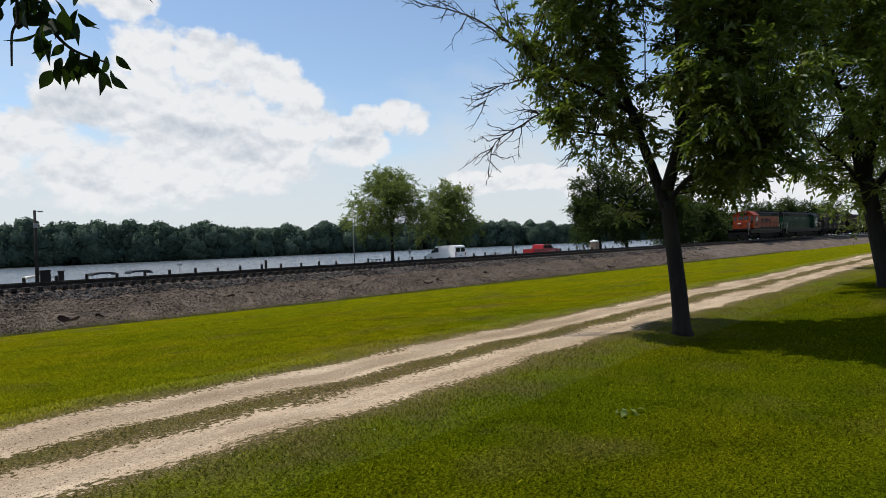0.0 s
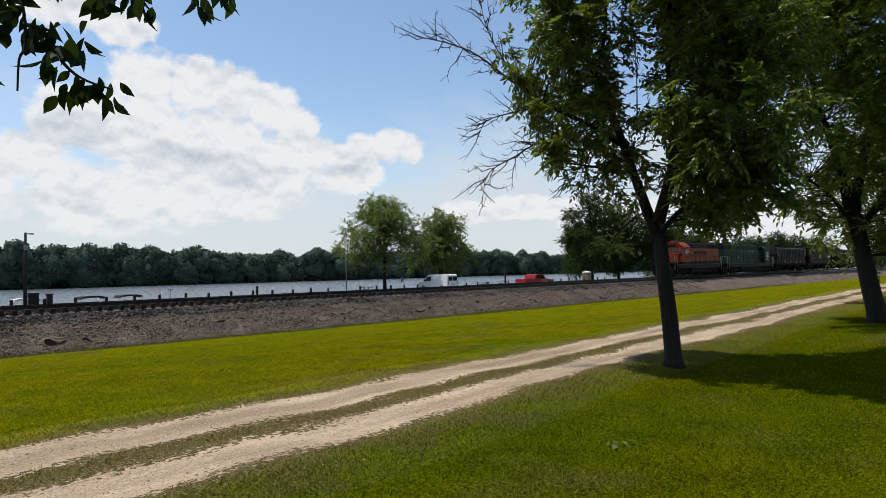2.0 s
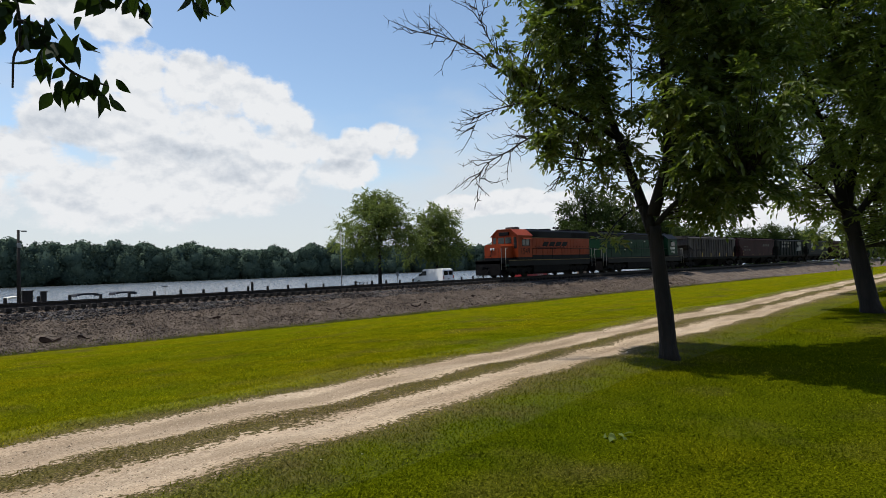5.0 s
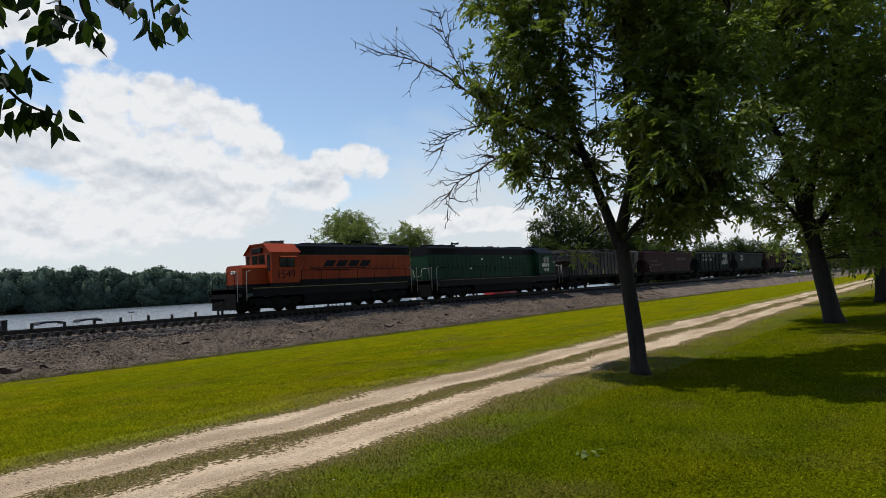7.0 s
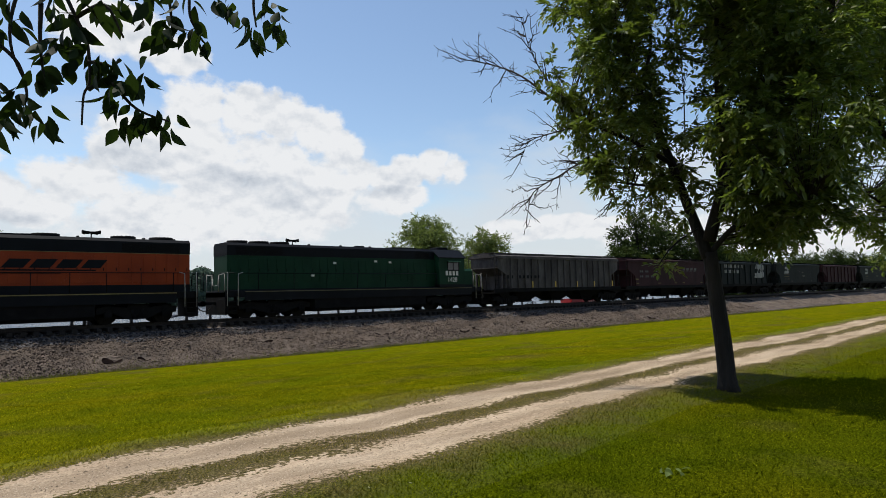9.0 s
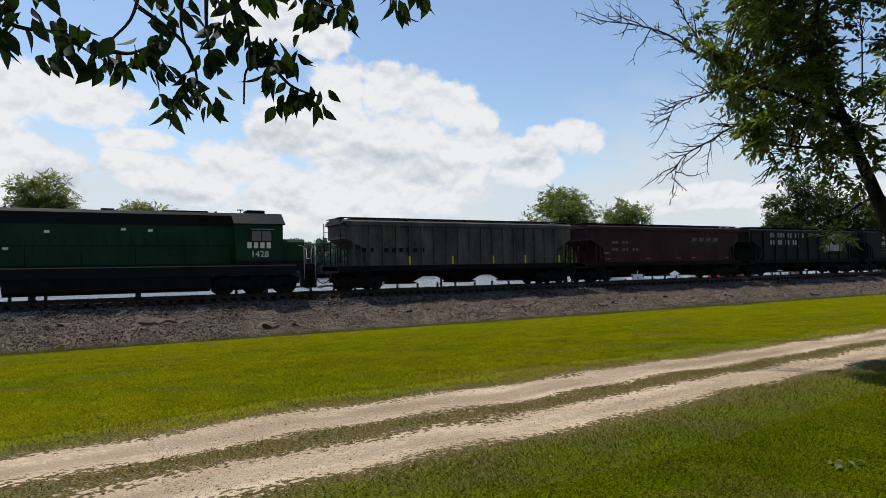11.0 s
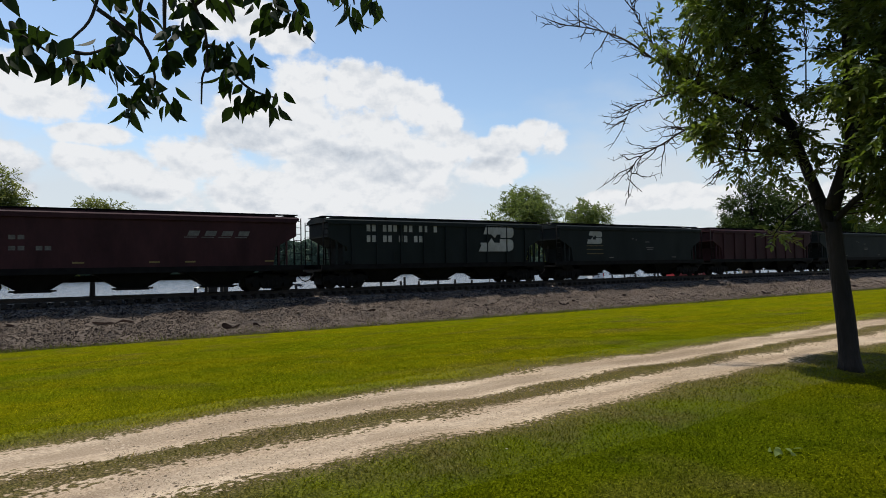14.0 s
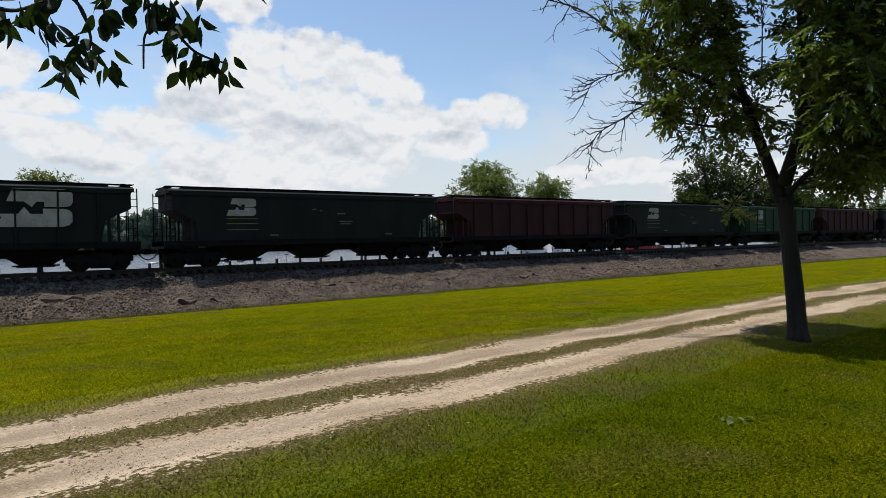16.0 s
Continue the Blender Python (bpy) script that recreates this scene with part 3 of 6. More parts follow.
def coupler(parent, x, way):
    bm = bmesh.new()
    box(bm, min(x, x + way * 0.75), max(x, x + way * 0.75), -0.09, 0.09, 0.80, 0.98, 0.02)
    box(bm, x - 0.14, x + 0.14, -0.16, 0.16, 0.74, 1.04, 0.03)
    part("coupler", bm, FRAME, parent)
    bm = bmesh.new()
    tube(bm, [(x + way * 0.5, -0.35, 0.85), (x + way * 0.25, -0.33, 0.55), (x, -0.3, 0.45), (x - way * 0.1, -0.3, 0.5)], 0.028, 6)
    part("air_hose", bm, FRAME, parent)


def rail_run(parent, x0, x1, y, z, posts, mat, label=""):
    """A handrail along the walkway with its stanchions."""
    bm = bmesh.new()
    tube(bm, [(x0, y, z), (x1, y, z)], 0.022, 6)
    rail = part("handrail", bm, mat, parent, label)
    for k in range(posts):
        x = x0 + (x1 - x0) * k / (posts - 1)
        part("stanchion", tube(bmesh.new(), [(x, y, 1.6), (x, y, z)], 0.02, 6), mat, rail)


def hood(bm, x0, x1, half, z0, z1, chamfer=0.18):
    prism(bm, [(-half, z0), (half, z0), (half, z1 - chamfer), (half - chamfer, z1), (-half + chamfer, z1), (-half, z1 - chamfer)], x0, x1)
    return bm


def slanted(bm, x, z, w, h, lean, y):
    """A slanted plate of lettering on a side facing -y."""
    vs = [bm.verts.new((x + a * w + b * h * lean, y + c, z + b * h)) for c in (0, 0.006) for a, b in ((0, 0), (1, 0), (1, 1), (0, 1))]
    for f in ((0, 1, 2, 3), (7, 6, 5, 4), (0, 4, 5, 1), (1, 5, 6, 2), (2, 6, 7, 3), (3, 7, 4, 0)):
        bm.faces.new([vs[i] for i in f])


def letter_blocks(parent, x, z, word, w, h, y, mat, gap=0.25, lean=0.0, name="lettering"):
    """Plain blocks in the shape and size of painted marks."""
    for i, k in enumerate(word):
        if k == " ":
            continue
        bm = bmesh.new()
        x0 = x + i * w * (1 + gap)
        slanted(bm, x0, z, w * 0.86, h, lean, y)
        part(name, bm, mat, parent)


def locomotive(name, length, axles, body, upper, label, long_first=False):
    """A road-switcher. The front coupler is at x = 0, the engine reaches to +x. long_first: it runs with the long hood ahead."""
    L = length
    ob = thing(name, (0, TRACK_Y, RAIL_Z), label, "locomotive", "train")
    def X(a):
        return L - a if long_first else a
    def bx(bm, a, b, *rest):
        return box(bm, min(X(a), X(b)), max(X(a), X(b)), *rest)
    # underframe, pilots, steps
    part("underframe", bx(bmesh.new(), 0.75, L - 0.75, -1.42, 1.42, 1.22, 1.60, 0.02), FRAME if not long_first else NAVY, ob)
    part("side_sill", bx(bmesh.new(), 1.9, L - 1.9, -1.45, -1.425, 1.02, 1.56), NAVY, ob)
    part("side_stripe", bx(bmesh.new(), 1.9, L - 1.9, -1.462, -1.452, 1.50, 1.555), DIM_YELLOW if not long_first else PALE_DIM, ob, "thin worn yellow stripe along the sill")
    for a, s in ((0.75, 1), (L - 0.75, -1)):
        bm = bmesh.new()
        prism(bm, [(X(a), 0.25), (X(a + s * 0.12), 0.25), (X(a + s * 0.12), 1.5), (X(a), 1.5)], -1.4, 1.4, "y")
        p = part("pilot", bm, FRAME, ob)
        well = part("step_well", bx(bmesh.new(), a + s * 0.12, a + s * 0.15, -1.48, -1.1, 0.35, 1.5), FRAME, ob)
        part("side_plate", bx(bmesh.new(), a + s * 0.62, a + s * 0.65, -1.48, -1.1, 0.35, 1.5), FRAME, well)
        for k in range(4):
            z = 0.42 + k * 0.28
            part("step", bx(bmesh.new(), a + s * 0.14, a + s * 0.62, -1.48, -1.1, z, z + 0.04), FRAME, well)
        for k in (0.1, 0.72):
            bm = bmesh.new()
            tube(bm, [(X(a + s * k), -1.46, 0.75), (X(a + s * k), -1.47, 1.7), (X(a + s * (k + 0.02)), -1.46, 2.55), (X(a + s * (k + (0.3 if k > 0.5 else -0.0))), -1.44, 2.62)], 0.024, 6)
            part("grab_rail", bm, PALE, ob, "pale steel grab rail")
        bm = bmesh.new()
        tube(bm, [(X(a), -1.3, 2.55), (X(a), -0.5, 2.5), (X(a), -0.35, 1.9), (X(a), 0.35, 1.9), (X(a), 0.5, 2.5), (X(a), 1.3, 2.55)], 0.022, 6)
        for y in (-1.3, -0.5, 0.5, 1.3):
            tube(bm, [(X(a), y, 1.55), (X(a), y, 2.52)], 0.02, 6)
        part("end_railing", bm, PALE if long_first else FRAME, ob)
    coupler(ob, 0, 1)
    coupler(ob, L, -1)
    # tank, trucks
    t0, t1 = (5.75, L - 5.75) if axles == 2 else (6.4, L - 6.4)
    bm = bmesh.new()
    prism(bm, [(-1.38, 0.42), (-1.2, 0.24), (1.2, 0.24), (1.38, 0.42), (1.38, 1.22), (-1.38, 1.22)], t0, t1)
    part("fuel_tank", bm, FRAME, ob)
    bm = bmesh.new()
    for y in (-1.2, 1.2):
        tube(bm, [(t0 - 0.1, y, 1.05), (t1 + 0.1, y, 1.05)], 0.16, 10)
    part("air_tank", bm, FRAME, ob)
    wb = 2.74 if axles == 2 else 1.68
    ca = 3.75 if axles == 2 else 3.9
    bogie(ob, ca, axles, wb, True)
    bogie(ob, L - ca, axles, wb, True)
    # short hood, cab, long hood
    n0 = 1.5 if axles == 2 else 1.3
    n1 = n0 + (1.75 if axles == 2 else 1.35)
    c1 = n1 + (2.1 if axles == 2 else 2.5)
    e1 = L - 1.05
    bm = bmesh.new()
    half = 0.95
    nose = [(-half, 1.60), (half, 1.60), (half, 2.80), (half - 0.2, 2.98), (-half + 0.2, 2.98), (-half, 2.80)]
    prism(bm, nose, min(X(n0), X(n1)), max(X(n0), X(n1)))
    sh = part("short_hood", bm, body, ob)
    part("hood_trim", bx(bmesh.new(), n0 - 0.01, n1, -half - 0.008, half + 0.008, 1.60, 1.78), NAVY, sh)
    bm = bmesh.new()
    cab_half = 1.5
    prism(bm, [(-cab_half, 1.60), (cab_half, 1.60), (cab_half, 3.75), (0.75, 4.32), (-0.75, 4.32), (-cab_half, 3.75)], min(X(n1), X(c1)), max(X(n1), X(c1)))
    cab = part("cab", bm, body, ob)
    part("cab_base", bx(bmesh.new(), n1 - 0.006, c1 + 0.006, -cab_half - 0.008, cab_half + 0.008, 1.60, 1.80), NAVY, cab)
    bm = bmesh.new()
    prism(bm, [(-cab_half - 0.06, 3.70), (-0.78, 4.30), (0.78, 4.30), (cab_half + 0.06, 3.70), (cab_half + 0.06, 3.76), (0.78, 4.37), (-0.78, 4.37), (-cab_half - 0.06, 3.76)], min(X(n1 - 0.12), X(c1 + 0.1)), max(X(n1 - 0.12), X(c1 + 0.1)))
    part("cab_roof", bm, body if not long_first else upper, cab)
    for y in (-cab_half, cab_half):
        s = -1 if y < 0 else 1
        a, wide = 0.62, 1.05
        w = part("side_window", bx(bmesh.new(), n1 + a, n1 + a + wide, y - 0.012, y + 0.012, 2.84, 3.42, 0.004), GLASS, cab, "dark cab side window")
        bm = bmesh.new()
        for z in (2.80, 3.42):
            bx(bm, n1 + a - 0.04, n1 + a + wide + 0.04, y + s * 0.004, y + s * 0.03, z, z + 0.035)
        for k in (-0.04, wide / 2 - 0.02, wide):
            bx(bm, n1 + a + k, n1 + a + k + 0.04, y + s * 0.004, y + s * 0.03, 2.84, 3.42)
        part("window_frame", bm, FRAME, w)
        bm = bmesh.new()
        prism(bm, [(y, 3.50), (y + s * 0.28, 3.40), (y + s * 0.28, 3.43), (y, 3.54)], min(X(n1 + a - 0.1), X(n1 + a + wide + 0.1)), max(X(n1 + a - 0.1), X(n1 + a + wide + 0.1)))
        part("sun_visor", bm, body, w, "painted visor over the cab window")
    for y0, y1 in ((-1.35, -1.02), (-0.75, -0.06), (0.06, 0.75), (1.02, 1.35)):
        part("windscreen", bx(bmesh.new(), n1 - 0.014, n1 + 0.01, y0, y1, 3.06 if abs(y0 + y1) < 2 else 2.6, 3.62, 0.004), GLASS, cab)
    part("number_board", bx(bmesh.new(), n1 - 0.16, n1 - 0.01, -0.55, 0.55, 3.78, 4.08, 0.02), NAVY, cab, "dark number board over the windscreen")
    for y in (-0.14, 0.14):
        bm = bmesh.new()
        tube(bm, [(X(n0 - 0.02), y, 2.55), (X(n0 - 0.09), y, 2.55)], 0.10, 14)
        part("headlight", bm, LAMPWHITE, sh, "round headlight lens")
    part("cab_vent", bx(bmesh.new(), n1 + 0.7, n1 + 1.7, -0.45, 0.45, 4.37, 4.58, 0.05), H_GREY if not long_first else upper, cab, "grey roof air conditioner")
    bm = bmesh.new()
    tube(bm, [(X(n1 + 1.9), 0.1, 4.36), (X(n1 + 1.9), 0.1, 4.62)], 0.02, 6)
    tube(bm, [(X(n1 + 1.75), 0.1, 4.62), (X(n1 + 2.1), 0.1, 4.62)], 0.03, 6)
    part("antenna", bm, FRAME, cab)
    for k in range(7):
        a = c1 + 0.8 + k * (e1 - c1 - 1.6) / 6
        part("lifting_lug", bx(bmesh.new(), a, a + 0.10, -0.74, -0.60, 4.35, 4.43), FRAME, ob)
    bm = bmesh.new()
    hood(bm, min(X(c1), X(e1)), max(X(c1), X(e1)), 0.95, 1.60, 3.62, 0.001)
    lh = part("long_hood", bm, body, ob)
    bm = bmesh.new()
    hood(bm, min(X(c1), X(e1 + 0.02)), max(X(c1), X(e1 + 0.02)), 0.96, 3.62, 4.36, 0.16)
    part("hood_top", bm, upper, ob, "black hood top with roof fans")
    part("hood_base", bx(bmesh.new(), c1, e1 + 0.012, -0.962, 0.962, 1.60, 1.98 if not long_first else 1.66), NAVY, lh)
    if not long_first:
        part("hood_stripe", bx(bmesh.new(), c1, e1 + 0.014, -0.966, 0.966, 3.59, 3.62), DIM_YELLOW, lh)
    # hood doors, louvres, radiator
    k = 0
    a = c1 + 0.25
    while a < e1 - 0.5:
        w = 0.52
        d = part("hood_door", bx(bmesh.new(), a, a + w, -0.972, -0.952, 2.1, 3.45, 0.004), body, lh)
        part("latch", bx(bmesh.new(), a + w - 0.09, a + w - 0.05, -0.985, -0.972, 2.7, 2.85), FRAME, d)
        a += 0.585
    for a0 in (e1 - 3.4, c1 + 0.5):
        bm = bmesh.new()
        for q in range(8):
            bx(bm, a0, a0 + (2.9 if a0 > L / 2 else 1.3), -0.975, -0.955, 3.70 + q * 0.055, 3.735 + q * 0.055)
        part("louvre", bm, FRAME, ob)
    # roof fans, stacks, horn
    fans = (e1 - 1.0, e1 - 2.35, e1 - 3.7) if axles == 3 else (e1 - 1.2, e1 - 3.1, e1 - 6.6)
    for a in fans:
        bm = bmesh.new()
        drum(bm, X(a), 0, 4.34, 4.52, 0.60, 24)
        f = part("roof_fan", bm, FRAME, ob)
        bm = bmesh.new()
        for q in range(8):
            an = q * math.pi / 8
            tube(bm, [(X(a) - 0.58 * math.cos(an), -0.58 * math.sin(an), 4.53), (X(a) + 0.58 * math.cos(an), 0.58 * math.sin(an), 4.53)], 0.012, 4)
        part("fan_guard", bm, FRAME, f)
    bm = bmesh.new()
    bx(bm, c1 + 1.2, c1 + 3.4, -0.42, 0.42, 4.34, 4.47, 0.03)
    part("dynamic_brake_hatch", bm, upper, ob)
    bm = bmesh.new()
    bx(bm, L / 2 - 0.1, L / 2 + 0.5, -0.2, 0.2, 4.34, 4.50, 0.03)
    part("exhaust_stack", bm, FRAME, ob)
    bm = bmesh.new()
    h0 = X(e1 - 4.6)
    tube(bm, [(h0, 0, 4.34), (h0, 0, 4.72)], 0.03, 6)
    for s in (-1, 1):
        tube(bm, [(h0, 0, 4.70), (h0 + s * 0.18, 0, 4.70), (h0 + s * 0.42, 0, 4.70)], [0.035, 0.045, 0.11], 8)
        tube(bm, [(h0, 0.12, 4.66), (h0 + s * 0.32, 0.12, 4.66)], [0.03, 0.08], 8)
    part("horn", bm, FRAME, ob, "twin-ended air horn on the roof")
    # handrails beside the hood
    a, b = c1 + 0.2, e1 + 0.6
    rail_run(ob, min(X(a), X(b)), max(X(a), X(b)), -1.40, 2.58, 8, FRAME if not long_first else NAVY)
    rail_run(ob, min(X(a), X(b)), max(X(a), X(b)), 1.40, 2.58, 8, FRAME)
    if not long_first:
        letter_blocks(ob, c1 + 2.3, 2.82, "BNBB", 1.0, 0.42, -0.992, NAVY, 0.08, 0.8, "emblem")
        bm = bmesh.new()
        slanted(bm, c1 + 1.2, 2.68, 5.0, 0.07, 0.5, -0.992)
        slanted(bm, c1 + 1.7, 2.55, 3.0, 0.06, 0.5, -0.992)
        part("emblem_swoosh", bm, NAVY, ob, "dark underline stripes below the emblem")
        sign_text(cab, "1549", (n1 + 1.05, -cab_half - 0.012, 2.10), 0.72, NAVY)
    else:
        letter_blocks(cab, X(n1 + 1.9), 2.45, "BNBB", 0.26, 0.32, -cab_half - 0.014, CREAM, 0.3, 0, "lettering")
        sign_text(cab, "1428", (X(n1 + 1.25), -cab_half - 0.012, 1.98), 0.48, CREAM)
        for a, z in ((8.0, 3.2), (11.2, 3.35), (12.4, 3.3), (6.4, 2.4)):
            part("reflector", boxed(a, a + 0.22, -0.995, -0.98, z, z + 0.12), CREAM, ob)
        part("white_end", bx(bmesh.new(), n0 - 0.012, n0, -half, half, 1.62, 2.95), PALE, sh, "white-painted nose end")
    return ob


def sign_text(parent, text, at, size, mat):
    """Lettering on a side facing -y."""
    cu = bpy.data.curves.new("number", "FONT")
    cu.body, cu.size, cu.extrude, cu.align_x = text, size, 0.004, "CENTER"
    me_ob = new("cab_number", cu)
    dg = bpy.context.evaluated_depsgraph_get()
    me = bpy.data.meshes.new_from_object(me_ob.evaluated_get(dg))
    bpy.data.objects.remove(me_ob)
    me.materials.clear()
    me.materials.append(mat)
    ob = new("cab_number", me)
    ob.parent = parent
    ob.matrix_basis = pose(*at, 90, 0, 0)
    return ob


FADED = material("dusty faded cream paint", [(0.15, 0.148, 0.135), (0.34, 0.335, 0.31)], scale=1.5, rough=0.8, bump=0.1, fine=12, spread=0.6, spec=0.1)


def hopper(length, paint, label, style="ribbed", roof=None, marks=""):
    """A covered grain hopper: sloped ends, three outlet bays, trucks. The front coupler is at x = 0."""
    L = length
    ob = thing("hopper_car", (0, TRACK_Y, RAIL_Z), label, "hopper wagon", "train")
    x0, x1 = 0.95, L - 0.95
    half = 1.5
    zs, zt = 1.30, 3.98
    slope = 1.9
    # side silhouette: straight top, ends slope inward to the bays
    bm = bmesh.new()
    prof = [(x0, zt), (x0, zt - 0.95), (x0 + 1.15, zt - 1.55), (x0 + 1.35, zs), (x1 - 1.35, zs), (x1 - 1.15, zt - 1.55), (x1, zt - 0.95), (x1, zt)]
    prism(bm, prof, -half, half, "y")
    part("body", bm, paint, ob)
    # roof with a slight crown, running boards and hatches
    bm = bmesh.new()
    prism(bm, [(-half - 0.05, zt - 0.10), (-half - 0.05, zt + 0.03), (-half + 0.35, zt + 0.16), (0, zt + 0.24), (half - 0.35, zt + 0.16), (half + 0.05, zt + 0.03), (half + 0.05, zt - 0.10)], x0 - 0.15, x1 + 0.15)
    part("roof", bm, roof or paint, ob)
    bm = bmesh.new()
    for y in (-0.95, 0.95):
        box(bm, x0 - 0.2, x1 + 0.2, y - 0.28, y + 0.28, zt + 0.25, zt + 0.29)
        for k in range(9):
            x = x0 + (x1 - x0) * k / 8
            box(bm, x - 0.03, x + 0.03, y - 0.25, y + 0.25, zt + 0.05, zt + 0.255)
    for x in (x0 - 0.15, x1 - 0.25):
        box(bm, x, x + 0.4, -0.95, 0.95, zt + 0.25, zt + 0.29)
    part("running_board", bm, FRAME if style != "ribbed" else paint, ob, "roof walkway grating")
    bm = bmesh.new()
    box(bm, x0 + 0.8, x1 - 0.8, -0.35, 0.35, zt + 0.2, zt + 0.32, 0.03)
    part("hatch_cover", bm, roof or paint, ob)
    # side sill and end platforms
    for y in (-half - 0.02, half - 0.10):
        bm = bmesh.new()
        box(bm, 0.55, L - 0.55, y, y + 0.12, 1.12, 1.42)
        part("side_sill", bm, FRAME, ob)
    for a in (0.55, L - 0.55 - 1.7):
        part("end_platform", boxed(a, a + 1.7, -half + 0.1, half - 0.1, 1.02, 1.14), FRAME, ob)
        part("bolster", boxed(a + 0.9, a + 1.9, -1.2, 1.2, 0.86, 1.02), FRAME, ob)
    # ribs
    if style in ("ribbed", "panel"):
        n = 17 if style == "ribbed" else 9
        for s in (-1, 1):
            for k in range(n):
                x = x0 + 1.45 + (x1 - x0 - 2.9) * k / (n - 1)
                y = s * half
                part("rib", boxed(x - 0.04, x + 0.04, min(y, y + s * 0.12), max(y, y + s * 0.12), 1.40, zt - 0.12), paint, ob)
    for s in (-1, 1):
        y = s * half
        part("top_chord", boxed(x0, x1, min(y, y + s * 0.10), max(y, y + s * 0.10), zt - 0.20, zt - 0.10), paint, ob)
    # end ladders and posts
    for e, way in ((x0, -1), (x1, 1)):
        for s in (-1, 1):
            bm = bmesh.new()
            for k in (0, 0.42):
                x = e - way * 0.02 + way * (0.30 - k)
                tube(bm, [(x, s * 1.46, 1.15), (x, s * 1.46, zt + (0.06 if k == 0 else 0.0))], 0.030, 6)
            for q in range(8):
                z = 1.35 + q * 0.36
                tube(bm, [(e - way * 0.02 + way * 0.30, s * 1.46, z), (e - way * 0.02 - way * 0.12, s * 1.46, z)], 0.018, 5)
            part("ladder", bm, FRAME, ob)
            for k in (0.55, 1.0):
                bm = bmesh.new()
                x = e - way * k
                box(bm, x - 0.05, x + 0.05, s * 1.40 - 0.05, s * 1.40 + 0.05, 1.14, zt - 0.95 - (k / 1.15) * 0.6 + 0.06)
                part("end_post", bm, paint, ob)
        part("brake_rod", tube(bmesh.new(), [(e + way * 0.25, -0.5, 1.1), (e + way * 0.25, -0.5, 2.6)], 0.03, 6), FRAME, ob)
    # outlet bays
    mid0, mid1 = x0 + slope, x1 - slope
    n = 3
    w = (mid1 - mid0) / n
    for k in range(n):
        c = mid0 + (k + 0.5) * w
        bm = bmesh.new()
        top, bot = w * 0.5 - 0.02, 0.62
        lo_z = 0.36
        vs = []
        for z, hx, hy in ((zs + 0.02, top, 1.35), (lo_z, bot, 0.62)):
            vs.append([bm.verts.new((c + sx * hx, sy * hy, z)) for sx, sy in ((-1, -1), (1, -1), (1, 1), (-1, 1))])
        bm.faces.new(vs[0][::-1])
        bm.faces.new(vs[1])
        for q in range(4):
            bm.faces.new((vs[0][q], vs[0][(q + 1) % 4], vs[1][(q + 1) % 4], vs[1][q]))
        bmesh.ops.recalc_face_normals(bm, faces=bm.faces[:])
        bay = part("outlet_bay", bm, FRAME, ob)
        bm = bmesh.new()
        box(bm, c - 0.75, c + 0.75, -0.75, 0.75, 0.28, 0.38, 0.01)
        tube(bm, [(c - 0.95, -0.62, 0.36), (c + 0.95, -0.62, 0.36)], 0.04, 6)
        part("outlet_gate", bm, FRAME, bay)
    part("centre_sill", boxed(0.5, L - 0.5, -0.3, 0.3, 0.72, 1.02), FRAME, ob)
    bogie(ob, 2.25, 2, 1.75)
    bogie(ob, L - 2.25, 2, 1.75)
    coupler(ob, 0, 1)
    coupler(ob, L, -1)
    y = -half - 0.10
    if marks == "grey":
        for x in (4.9, 7.9, 10.95, 13.5, 16.4):
            part("reflector", boxed(x, x + 0.12, y - 0.040, y - 0.028, 1.45, 1.95), YELLOW, ob, "yellow reflective strip")
        letter_blocks(ob, 1.9, 2.2, "BN NBNNBB", 0.30, 0.26, y + 0.02, NAVY, 0.6)
    elif marks == "brown":
        letter_blocks(ob, 3.0, 2.75, "BN BN", 0.30, 0.20, y + 0.095, STENCIL, 0.15)
        letter_blocks(ob, 3.0, 2.25, "NB BN NB", 0.30, 0.20, y + 0.095, STENCIL, 0.15)
        bm = bmesh.new()
        for k in range(4):
            slanted(bm, 11.6 + k * 0.85, 3.0, 0.55, 0.26, 0.4, y + 0.095)
            slanted(bm, 11.45 + k * 0.85, 2.90, 0.62, 0.05, 0.4, y + 0.095)
        part("lettering", bm, STENCIL, ob)
        for x in (2.3, 6.5, 9.8, 11.5, 15.6):
            part("reflector", boxed(x, x + 0.5, y + 0.085, y + 0.095, 1.62, 1.70), DIM_YELLOW, ob)
        part("notice_plate", boxed(2.2, 2.7, y + 0.085, y + 0.095, 2.0, 2.14), DIM_YELLOW, ob)
    elif marks == "letters":
        letter_blocks(ob, 3.4, 3.38, "BN BBN NB NB N", 0.28, 0.40, y + 0.07, FADED, 0.30)
        letter_blocks(ob, 3.4, 2.74, "NB BN BB BN", 0.28, 0.40, y + 0.07, FADED, 0.30)
        emblem(ob, 11.6, 2.15, 3.0, 1.75, y + 0.0)
        for x in (1.9, 5.2, 9.6):
            part("notice_plate", boxed(x, x + 0.8, y + 0.085, y + 0.095, 1.6, 2.2), paint, ob)
    elif marks == "emblem":
        emblem(ob, 3.7, 2.72, 1.65, 0.95, y + 0.095)
        bm = bmesh.new()
        for z in (2.55, 2.28, 1.95):
            slanted(bm, 3.7, z, 1.75, 0.035, 0, y + 0.095)
        part("stripe", bm, DIM_YELLOW, ob, "thin worn yellow stripes")
